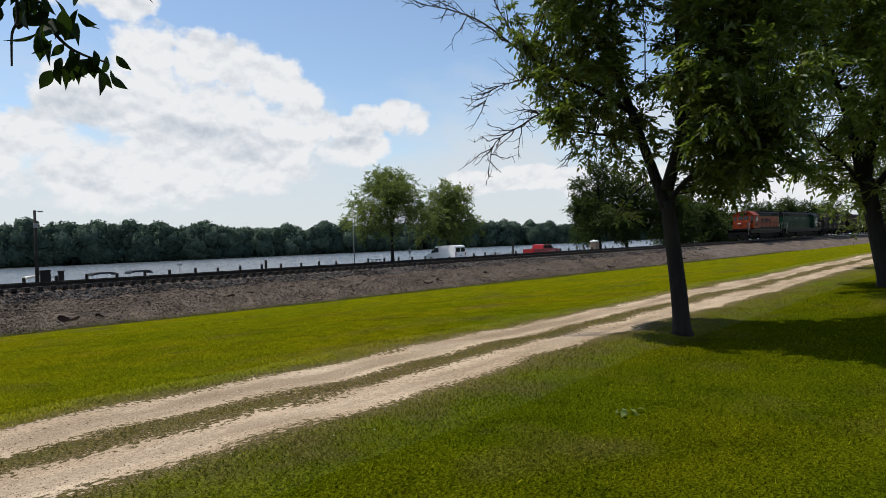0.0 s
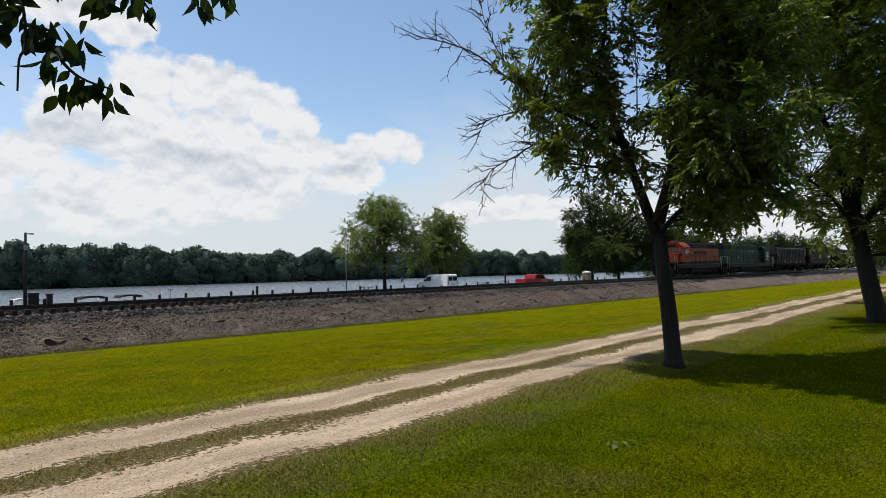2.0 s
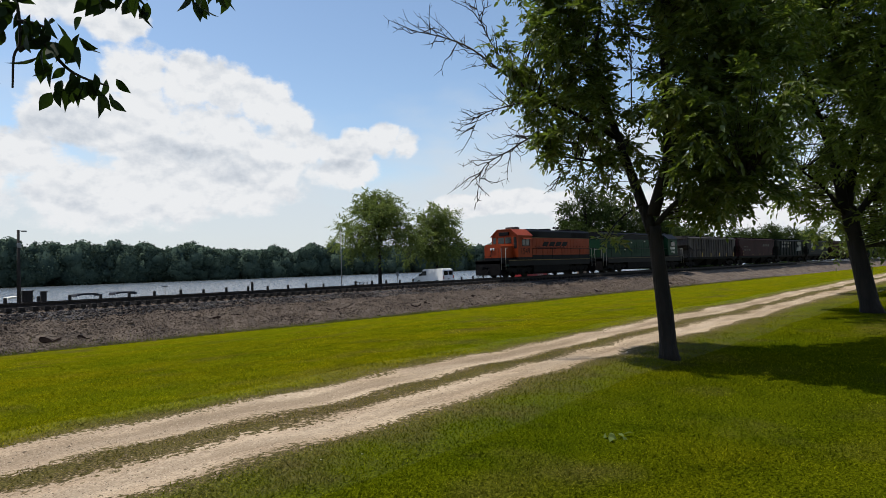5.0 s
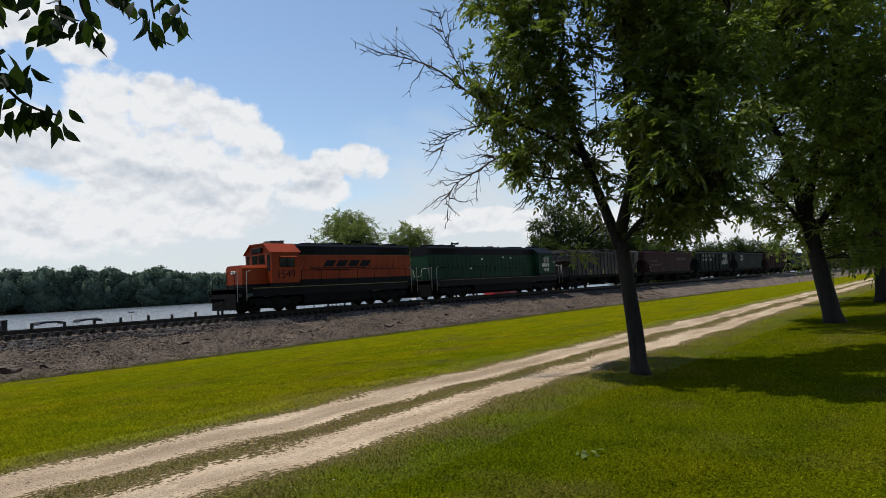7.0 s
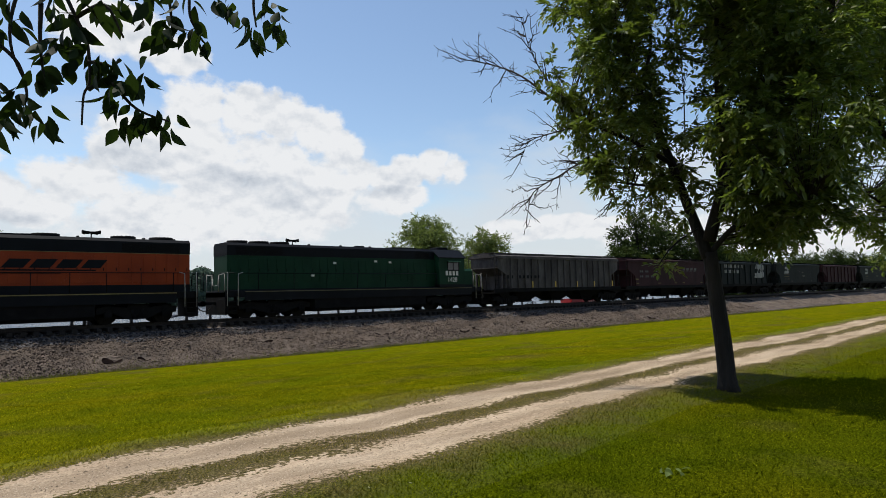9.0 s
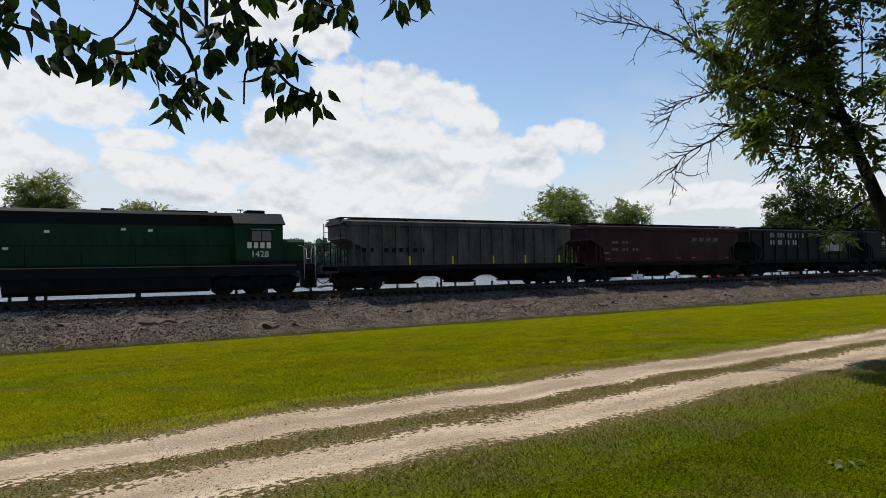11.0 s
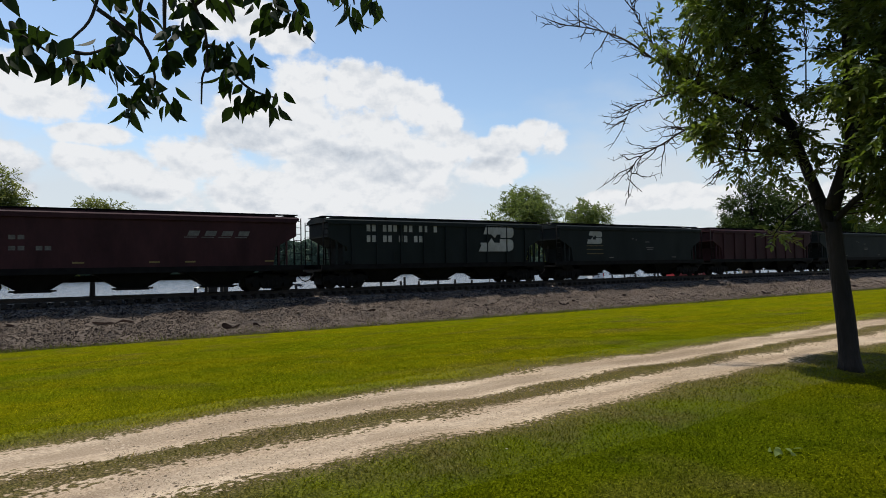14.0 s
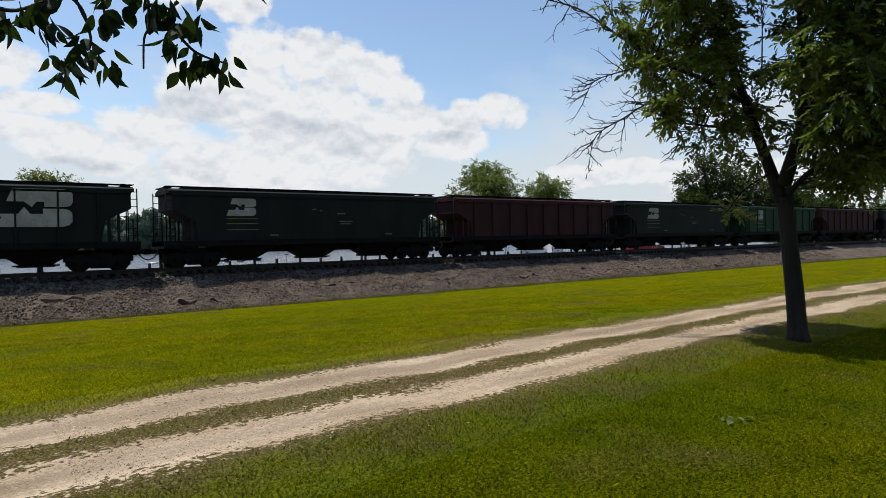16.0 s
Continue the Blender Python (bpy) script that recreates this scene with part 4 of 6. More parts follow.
        for x, z, w in ((8.7, 3.10, 0.22), (9.15, 3.02, 0.16), (10.3, 2.86, 0.5), (10.4, 2.40, 0.9), (10.5, 2.26, 0.7), (6.1, 1.62, 0.5), (13.6, 1.62, 0.5)):
            part("stencil_mark", boxed(x, x + w, y + 0.085, y + 0.095, z, z + 0.07), STENCIL, ob)
    return ob


def emblem(parent, x, z, w, h, y):
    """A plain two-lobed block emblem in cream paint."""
    bm = bmesh.new()
    def plate(pts):
        prism(bm, [(x + a * w, z + b * h) for a, b in pts], y, y + 0.006, "y")
    plate([(0.0, 0.0), (0.86, 0.0), (0.95, 0.05), (0.99, 0.14), (0.99, 0.36), (0.95, 0.45), (0.88, 0.48), (0.60, 0.48), (0.60, 0.34), (0.44, 0.34), (0.36, 0.52), (0.28, 0.34), (0.06, 0.34), (0.05, 0.28), (0.08, 0.26)])
    plate([(0.14, 0.66), (0.36, 0.66), (0.46, 0.52), (0.52, 0.66), (0.62, 0.66), (0.62, 0.53), (0.90, 0.53), (0.97, 0.57), (1.0, 0.66), (1.0, 0.88), (0.96, 0.97), (0.88, 1.0), (0.22, 1.0)])
    return part("emblem", bm, FADED, parent, "cream block emblem")


# wagon paints, darkened in colour for the side turned from the sun
H_GREY = material("shaded weathered light grey hopper paint", [(0.026, 0.022, 0.022), (0.060, 0.053, 0.051), (0.112, 0.100, 0.094)], scale=1.1, rough=0.7, bump=0.15, fine=9, spread=0.6, stretch=(1, 1, 0.4), spec=0.1)
H_BROWN = material("shaded faded mineral brown hopper paint", [(0.014, 0.006, 0.007), (0.030, 0.012, 0.014), (0.046, 0.018, 0.020)], scale=0.7, rough=0.7, bump=0.15, fine=9, spread=0.6, stretch=(1, 1, 0.4), spec=0.1)
H_BLACK = material("shaded dusty dark green hopper paint", [(0.005, 0.007, 0.007), (0.013, 0.017, 0.017)], scale=0.7, rough=0.7, bump=0.15, fine=9, spread=0.6, stretch=(1, 1, 0.4), spec=0.1)
H_GREEN = material("shaded faded green hopper paint", [(0.008, 0.024, 0.014), (0.020, 0.048, 0.030)], scale=0.7, rough=0.7, bump=0.15, fine=9, spread=0.6, stretch=(1, 1, 0.4), spec=0.1)

STENCIL = material("worn stencil paint", [(0.05, 0.048, 0.045), (0.14, 0.135, 0.125)], scale=4, rough=0.8, fine=20, spread=0.7, spec=0.1)

CONSIST = []


def build_train():
    s = 0.0
    def put(ob, length):
        nonlocal s
        CONSIST.append((ob, s))
        s += length
    put(locomotive("locomotive", 17.2, 2, ORANGE, NAVY, "orange and black diesel road-switcher locomotive with its cab leading"), 17.2)
    put(locomotive("locomotive", 21.7, 3, DARKGREEN, NAVY, "dark green and black diesel locomotive running hood first", True), 21.7)
    lengths = [18.55, 18.35, 18.05, 18.4]
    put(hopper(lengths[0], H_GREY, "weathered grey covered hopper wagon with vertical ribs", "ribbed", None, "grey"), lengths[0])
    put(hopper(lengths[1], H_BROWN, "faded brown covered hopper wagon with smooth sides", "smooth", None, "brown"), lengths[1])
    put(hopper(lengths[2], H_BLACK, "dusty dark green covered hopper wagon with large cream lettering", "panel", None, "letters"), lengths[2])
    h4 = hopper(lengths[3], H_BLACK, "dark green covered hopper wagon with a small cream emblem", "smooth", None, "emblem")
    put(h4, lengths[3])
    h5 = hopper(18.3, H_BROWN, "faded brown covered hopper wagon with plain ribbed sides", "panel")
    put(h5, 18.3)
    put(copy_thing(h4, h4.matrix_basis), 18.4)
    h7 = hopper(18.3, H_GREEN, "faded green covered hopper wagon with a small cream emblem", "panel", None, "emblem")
    put(h7, 18.3)
    for src in (h5, h4, h7, h5, h4, h5, h7):
        put(copy_thing(src, src.matrix_basis), 18.35)


build_train()


def front_of_train(t):
    """Where the leading coupler is."""
    return 7.95 - (11.48 * (t - 8) + 0.091 * (t - 8) ** 2 / 2)


def motions():
    for ob, s in CONSIST:
        walk(ob, [(t, pose(front_of_train(t) + s, TRACK_Y, RAIL_Z)) for t in np.arange(0, 16.01, 1.0)])

# ---- trees ----
BARK = material("furrowed grey-brown bark", [(0.005, 0.004, 0.003), (0.013, 0.011, 0.009), (0.026, 0.021, 0.017)], scale=5, rough=0.95, bump=1.0, fine=22, spread=0.7, stretch=(1, 1, 0.22), depth=0.03)
TWIG = material("dark twig bark", [(0.014, 0.011, 0.009), (0.05, 0.040, 0.032)], scale=6, rough=0.9, bump=0.3, fine=30)
LEAF_NEAR = leafy("walnut leaves", (0.018, 0.032, 0.007), (0.072, 0.104, 0.020), (0.14, 0.20, 0.02), 0.42, (0.14, 0.145, 0.02), 0.42, 0.5)
LEAF_BIG = leafy("lighter walnut leaves", (0.028, 0.046, 0.010), (0.100, 0.140, 0.030), (0.23, 0.31, 0.035), 0.47, (0.14, 0.155, 0.025), 0.5, 0.3)
# the bough's unlit look against the sky is put into this leaf colour
LEAF_OVER = leafy("overhanging leaves darkened for shade", (0.006, 0.012, 0.004), (0.020, 0.036, 0.009), (0.045, 0.085, 0.010), 0.2, None, 0.65, 0.12)
LEAF_MID = leafy("lot tree leaves", (0.055, 0.080, 0.022), (0.15, 0.19, 0.055), (0.20, 0.26, 0.05), 0.3, None, 0.7, 0.15)
LEAF_WILLOW = leafy("willow leaves", (0.075, 0.090, 0.022), (0.17, 0.19, 0.055), (0.24, 0.27, 0.05), 0.3, None, 0.7, 0.15)
LEAF_GROVE = leafy("grove leaves", (0.018, 0.032, 0.008), (0.060, 0.085, 0.022), (0.07, 0.11, 0.02), 0.2, None, 0.75, 0.1)
# the blue haze of distance is mixed into the far leaf colour
LEAF_FAR = leafy("far woodland leaves with haze tint", (0.038, 0.060, 0.050), (0.084, 0.118, 0.084), (0.06, 0.090, 0.055), 0.15, None, 0.95, 0.0)


def unit(v):
    return v / np.maximum(np.linalg.norm(v, axis=-1, keepdims=True), 1e-9)


def leaf_mesh(name, o, way, up, length, width, mat, parent, label=""):
    """Pointed leaflets folded along the midrib, as one mesh."""
    way = unit(way)
    side = unit(np.cross(way, up))
    nor = np.cross(side, way)
    L, Wd = length[:, None], width[:, None]
    fold = 0.16
    v = np.stack([o,
                  o + way * L * 0.33 + side * Wd * 0.5 + nor * Wd * fold,
                  o + way * L * 0.68 + side * Wd * 0.38 + nor * Wd * fold * 0.6 - nor * L * 0.04,
                  o + way * L - nor * L * 0.12,
                  o + way * L * 0.68 - side * Wd * 0.38 + nor * Wd * fold * 0.6 - nor * L * 0.04,
                  o + way * L * 0.33 - side * Wd * 0.5 + nor * Wd * fold], 1).reshape(-1, 3)
    k = np.arange(len(o))[:, None] * 6
    f = np.concatenate([k + np.array([[0, 1, 2, 3]]), k + np.array([[0, 3, 4, 5]])], 0)
    ob = soup(name, v, f, mat, parent)
    ob["kind"] = "stuff"
    if label:
        ob["label"] = label
    return ob


def broad_leaves(name, o, way, up, length, width, mat, parent):
    """Larger leaves with a rounded, pointed outline, folded and drooping, as one mesh."""
    way = unit(way)
    side = unit(np.cross(way, up))
    nor = np.cross(side, way)
    along, half = (0.0, 0.12, 0.28, 0.48, 0.68, 0.85, 1.0), (0.02, 0.24, 0.45, 0.50, 0.37, 0.16, 0.0)
    rows = []
    for f, h in zip(along, half):
        mid = o + way * (length * f)[:, None] - nor * (length * 0.22 * f * f)[:, None]
        for sgn in (-1, 0, 1):
            rows.append(mid + (side * sgn + nor * abs(sgn) * 0.3) * (width * h)[:, None])
    v = np.stack(rows, 1).reshape(-1, 3)
    k = np.arange(len(o))[:, None] * 21
    f = np.concatenate([k + np.array([[r * 3 + c, r * 3 + c + 1, r * 3 + c + 4, r * 3 + c + 3]]) for r in range(6) for c in (0, 1)], 0)
    ob = soup(name, v, f, mat, parent)
    ob.data.polygons.foreach_set("use_smooth", np.ones(len(f), bool))
    ob["kind"] = "stuff"
    return ob


def sprays(rng, o, way, size, pairs=5):
    """Feathered leaves: a drooping stalk with leaflets in pairs and one at the end. Gives leaflet origins, ways, ups and sizes."""
    way = unit(way)
    up0 = np.tile([0, 0, 1.0], (len(o), 1)) + rng.normal(0, 0.25, (len(o), 3))
    side = unit(np.cross(way, up0))
    O, Wy, U, S = [], [], [], []
    for j in range(pairs + 1):
        f = (j + 0.6) / (pairs + 0.6)
        centre = o + way * (size * f)[:, None] + np.array([0, 0, -1.0]) * (size * 0.22 * f * f)[:, None]
        if j == pairs:
            options = [(way, 1.0)]
        else:
            options = [(side, 1), (side, -1)]
        for v, s in options:
            w = (v * s * 0.8 + way * 0.55 if j < pairs else v) + np.array([0, 0, -0.15]) + rng.normal(0, 0.22, o.shape)
            O.append(centre)
            Wy.append(w)
            U.append(np.tile([0, 0, 1.0], (len(o), 1)) + rng.normal(0, 0.45, o.shape))
            S.append(size * 0.44 * rng.uniform(0.75, 1.15, len(o)))
    return np.concatenate(O), np.concatenate(Wy), np.concatenate(U), np.concatenate(S)


def in_blobs(rng, blobs, n, shell=0.35):
    """Points in soft balls (x, y, z, r), more of them towards the rim."""
    blobs = np.asarray(blobs, float)
    share = blobs[:, 3] ** 2.2
    pick = rng.choice(len(blobs), n, p=share / share.sum())
    v = unit(rng.normal(0, 1, (n, 3)))
    r = blobs[pick, 3] * (shell + (1 - shell) * rng.uniform(0, 1, n) ** 0.6)
    return blobs[pick, :3] + v * r[:, None] * np.array([1, 1, 0.9]), v


def twig_mesh(name, a, b, r0, r1, mat, parent, sag=0.0):
    """Thin three-sided twigs from a to b."""
    way = unit(b - a)
    s = unit(np.cross(way, np.array([0.3, 0.2, 0.93])))
    u = np.cross(way, s)
    mid = (a + b) / 2 + np.array([0, 0, 1.0]) * (np.linalg.norm(b - a, axis=1) * sag)[:, None]
    V = []
    for p, r in ((a, r0), (mid, (r0 + r1) / 2), (b, r1)):
        for k in range(3):
            an = k * math.tau / 3
            V.append(p + (s * math.cos(an) + u * math.sin(an)) * np.reshape(r, (-1, 1)))
    v = np.stack(V, 1).reshape(-1, 3)
    k = np.arange(len(a))[:, None] * 9
    f = np.concatenate([k + np.array([[q * 3 + i, q * 3 + (i + 1) % 3, q * 3 + 3 + (i + 1) % 3, q * 3 + 3 + i]]) for q in (0, 1) for i in range(3)], 0)
    ob = soup(name, v, f, mat, parent)
    ob["kind"] = "stuff"
    return ob


def limb_points(limbs, n=24):
    out = []
    for pts, r0, r1 in limbs:
        p = np.asarray(pts, float)
        t = np.linspace(0, len(p) - 1, n)
        out.append(np.stack([np.interp(t, np.arange(len(p)), p[:, k]) for k in range(3)], 1))
    return np.concatenate(out)


def curved(pts, n=4):
    """Catmull-Rom through points."""
    p = [Vector(q) for q in pts]
    p = [p[0] * 2 - p[1]] + p + [p[-1] * 2 - p[-2]]
    out = []
    for i in range(1, len(p) - 2):
        for k in range(n):
            t = k / n
            a, b, c, d = p[i - 1], p[i], p[i + 1], p[i + 2]
            out.append(0.5 * ((2 * b) + (c - a) * t + (2 * a - 5 * b + 4 * c - d) * t * t + (3 * b - a - 3 * c + d) * t ** 3))
    return out + [p[-2]]


def wood(parent, trunk, r0, r1, limbs, flare=1.35, rng=None):
    pts = curved(trunk, 5)
    n = len(pts)
    radii = [r0 + (r1 - r0) * i / (n - 1) for i in range(n)]
    radii[0] *= flare
    radii[1] *= 1 + (flare - 1) * 0.35
    part("trunk", tube(bmesh.new(), pts, radii, 14), BARK, parent)
    for pts, a, b in limbs:
        c = curved(pts, 4)
        part("limb", tube(bmesh.new(), c, [a + (b - a) * (i / (len(c) - 1)) ** 0.8 for i in range(len(c))], 8), BARK, parent)


def tree(label, base, fwd, trunk, r0, r1, limbs, blobs, n_twigs, per_twig, size, leaf, seed, bare=(), pairs=5, category="tree"):
    """A tree in its own frame: across, away, up, seen along the way fwd (bearing in degrees)."""
    rng = np.random.default_rng(seed)
    ob = thing("tree", (base[0], base[1], float(land(*base)) - 0.03), label, category, rz=-fwd)
    wood(ob, trunk, r0, r1, limbs, rng=rng)
    lp = limb_points(limbs + [(trunk[len(trunk) // 2:], r0, r1)])
    tips, out = in_blobs(rng, blobs, n_twigs)
    dist = np.linalg.norm(tips[:, None] - lp[None], axis=2) + np.maximum(lp[None, :, 2] - tips[:, None, 2], 0) * 0.6
    root = lp[np.argmin(dist, 1)]
    twig_mesh("brushwood", root, tips, np.minimum(0.006 + 0.005 * np.linalg.norm(tips - root, axis=1), 0.014), np.full(n_twigs, 0.004), TWIG, ob, 0.06)
    o = np.repeat(tips, per_twig, 0) - rng.uniform(0, 0.45, (n_twigs * per_twig, 1)) * np.repeat(tips - root, per_twig, 0) * rng.uniform(0, 1, (n_twigs * per_twig, 1))
    way = np.repeat(out, per_twig, 0) * 0.5 + rng.normal(0, 0.55, o.shape) + np.array([0, 0, -0.1])
    O, Wy, U, S = sprays(rng, o, way, size * rng.uniform(0.7, 1.25, len(o)), pairs)
    leaf_mesh("crown", O, Wy, U, S, S * 0.42, leaf, ob)
    for b in bare:
        bm = bmesh.new()
        main, r = b
        c = curved(main, 4)
        tube(bm, c, [r * (1 - 0.8 * i / len(c)) for i in range(len(c))], 5)
        for i in range(3, len(c)):
            for q in range(2 if i % 2 else 1):
                p = c[i]
                w = ((c[i] - c[i - 1]).normalized() * 0.8 + Vector(rng.normal(0, 0.5, 3))).normalized()
                l = rng.uniform(0.25, 0.8) * (1.15 - 0.5 * i / len(c)) * min(1.0, r / 0.018)
                curl = Vector((rng.normal(-0.1, 0.25), rng.normal(0, 0.25), rng.uniform(-0.35, 0.5)))
                knee = [Vector(rng.normal(0, 0.035, 3)) * l for f in range(6)]
                pts = [p + w * l * f + curl * l * f * f + k * min(f * 3, 1) for f, k in zip((0, 0.2, 0.4, 0.6, 0.8, 1.0), knee)]
                tube(bm, pts, [0.010, 0.009, 0.0075, 0.006, 0.0045, 0.0025], 5)
                for g in (1, 2, 3, 4):
                    v = (w * 0.6 + Vector(rng.normal(0, 0.6, 3))).normalized() * l * rng.uniform(0.15, 0.45)
                    lift = Vector((0, 0, rng.uniform(-0.1, 0.2))) * l
                    tube(bm, [pts[g], pts[g] + v * 0.5, pts[g] + v + lift], [0.006, 0.0045, 0.0025], 4)
        part("dead_branch", bm, TWIG, ob, "bare dead branch")
    return ob


def near_tree_1():
    S = 0.0096
    # the slanting view of the upright plane through the trunk, as across and up in metres
    def up(px, py, away=0.0):
        u, v = px / 1000, py / 1000
        w = 0.3558 * u + 0.0588 * v + 1
        q = 1 + away / 10.75
        return ((12.4771 * u - 0.9153 * v - 13.7537) / w * q, away, 1.64 + ((-0.1019 * u - 12.9613 * v + 8.912) / w - 1.64) * q)
    trunk = [up(1156, 680), up(1146, 600), up(1133, 520), up(1120, 440)]
    limbs = [
        ([up(1118, 450), up(1092, 385, 0.1), up(1062, 310, 0.2), up(1030, 230, 0.2), up(992, 150, 0.1), up(962, 70), up(945, -20)], 0.100, 0.025),
        ([up(1055, 290, 0.2), up(985, 250, -0.1), up(920, 222, -0.3), up(870, 185, -0.3)], 0.045, 0.02),
        ([up(1118, 420), up(1140, 330, -0.2), up(1165, 250, -0.3), up(1205, 160, -0.5), up(1260, 100, -0.5), up(1310, 30, -0.6)], 0.105, 0.03),
        ([up(1135, 345), up(1140, 250, 0.4), up(1135, 150, 0.7), up(1140, 40, 0.8), up(1150, -70, 0.8)], 0.06, 0.02),
        ([up(1122, 440), up(1160, 395, -0.2), up(1215, 365, -0.5), up(1275, 362, -0.8)], 0.05, 0.016),
        ([up(1070, 335), up(1030, 330, -0.3), up(985, 325, -0.5), up(930, 318, -0.5)], 0.03, 0.012),
        ([up(1100, 400), up(1070, 420, -0.5), up(1050, 440, -0.8), up(1036, 462, -0.9)], 0.018, 0.006),
        ([up(1140, 330, 0.2), (0.1, -0.5, 4.9), (0.2, -0.9, 6.2), (0.4, -1.0, 7.0)], 0.05, 0.02),
        ([(0.1, 0.4, 4.5), (0.7, 1.4, 5.8), (1.0, 2.2, 6.8)], 0.045, 0.02),
        ([up(1000, 170, 0.1), up(1015, 90, 0.5), up(1010, 20, 0.7), up(1000, -60, 0.8)], 0.04, 0.018),
    ]
    left = [(880, 20, 42), (955, 10, 48), (930, 70, 48), (1000, 60, 40), (842, 112, 18), (868, 150, 32), (930, 115, 45), (1000, 125, 42), (1040, 98, 22), (960, 175, 48), (1015, 185, 38), (888, 205, 26), (898, 245, 32), (950, 245, 46), (1008, 245, 44),
            (920, 290, 28), (968, 300, 36), (1020, 305, 36), (930, 324, 14), (985, 340, 24), (1035, 350, 26), (1072, 300, 30), (1088, 362, 20), (1062, 235, 22), (1085, 330, 22), (1036, 464, 12), (900, -60, 55), (985, -70, 65)]
    right = [(1115, 40, 38), (1160, 30, 58), (1122, 125, 30), (1170, 115, 50), (1108, 180, 20), (1160, 195, 52), (1220, 60, 60), (1250, 150, 60), (1105, 250, 26), (1150, 265, 42), (1210, 250, 58), (1270, 260, 50), (1190, 320, 46), (1250, 340, 46), (1300, 350, 30), (1220, 390, 34),
             (1178, 400, 26), (1270, 400, 30), (1318, 380, 20), (1250, 420, 22), (1150, 415, 18), (1205, 428, 20), (1300, 300, 42), (1310, 200, 58), (1300, 90, 60), (1120, -60, 70), (1230, -60, 85), (1180, 358, 30), (1230, 300, 44), (1152, 325, 32), (1205, 372, 32), (1262, 372, 34), (1290, 405, 18)]
    rng = np.random.default_rng(3)
    blobs = []
    for px, py, r in left + right:
        for k in (-1, 1):
            a = up(px + rng.uniform(-8, 8), py + rng.uniform(-8, 8), k * (0.2 + r * S * rng.uniform(0.3, 3.0)))
            blobs.append((*a, r * S * rng.uniform(0.85, 1.02)))
    # the crown above and away from the road
    blobs += [(-0.6, 0.6, 6.9, 0.8), (0.6, 1.4, 7.0, 1.0), (1.7, 1.2, 6.6, 1.1), (2.2, 2.4, 6.0, 1.1), (-1.3, 0.6, 7.0, 0.7)]
    bare = [([up(930, 225, -0.2), up(860, 185, -0.3), up(795, 138, -0.3), up(745, 118, -0.2), up(697, 108, -0.2)], 0.026),
            ([up(910, 222, -0.1), up(860, 235, 0.0), up(815, 250, 0.1), up(800, 275, 0.1)], 0.016),
            ([up(880, 200, -0.3), up(830, 130, -0.2), up(805, 80, -0.2), up(795, 35, -0.2)], 0.014),
            ([up(985, 300, -0.1), up(910, 288, -0.2), up(865, 312, -0.2), up(820, 342, -0.2), up(810, 385, -0.2)], 0.020),
            ([up(1010, 325, -0.1), up(965, 335, -0.2), up(950, 365, -0.2)], 0.010),
            ([up(1075, 240, 0.1), up(1070, 150, 0.1), up(1058, 60, 0.1)], 0.012)]
    return tree("young walnut tree with dark trunk and bare dead side branches", (9.76, 4.51), 64.5, trunk, 0.137, 0.108, limbs, blobs, 1620, 5, 0.25, LEAF_NEAR, 11, bare)


def near_tree_2():
    S = 0.0160
    def at(px, py, away=0.0):
        u, v = px / 1000, py / 1000
        w = 0.9323 * u + 0.0401 * v + 1
        q = 1 + away / 20.77
        return ((32.1457 * u - 2.7217 * v - 45.9823) / w * q, away, 1.64 + ((-0.3762 * u - 37.5782 * v + 22.0903) / w - 1.64) * q)
    trunk = [at(1478, 575), at(1463, 520), at(1447, 460), at(1430, 390)]
    limbs = [([at(1425, 395), at(1400, 300, -0.2), at(1360, 200, -0.5), at(1330, 90, -0.8)], 0.16, 0.05),
             ([at(1427, 395), at(1440, 290, 0.4), at(1470, 170, 0.8), at(1490, 30, 1.0)], 0.16, 0.05),
             ([at(1435, 420), at(1490, 340, -0.3), at(1560, 260, -0.6), at(1620, 200, -0.8)], 0.11, 0.04),
             ([at(1430, 410), at(1390, 360, -0.6), at(1350, 330, -1.2)], 0.08, 0.025)]
    heaps = [(1345, 300, 60), (1335, 360, 34), (1385, 380, 32), (1400, 210, 95), (1345, 130, 95), (1460, 120, 115), (1500, 260, 100), (1545, 150, 115), (1570, 330, 80), (1430, 330, 55), (1500, 385, 40), (1450, 20, 125), (1335, 10, 100), (1620, 240, 110), (1660, 100, 140), (1600, 395, 50), (1690, 300, 80), (1328, 378, 24), (1362, 398, 20), (1402, 402, 18), (1475, 410, 26), (1525, 425, 40), (1565, 440, 42)]
    rng = np.random.default_rng(5)
    blobs = []
    for px, py, r in heaps:
        for k in (-1, 0.6):
            a = at(px, py, k * r * S * rng.uniform(0.4, 1.3))
            blobs.append((*a, r * S * rng.uniform(0.85, 1.0)))
    blobs += [(-1.0, -2.5, 9.5, 2.0), (0.5, 0.0, 11.0, 2.4), (-1.5, 1.5, 10.0, 2.2), (1.5, -3.0, 8.5, 1.8), (-2.5, -1.0, 8.5, 1.8), (-3.0, -3.5, 8.8, 1.5)]
    return tree("large walnut tree with a leaning dark trunk on the lawn", (20.45, 3.60), 79.3, trunk, 0.245, 0.19, limbs, blobs, 2000, 5, 0.33, LEAF_BIG, 12, pairs=4)


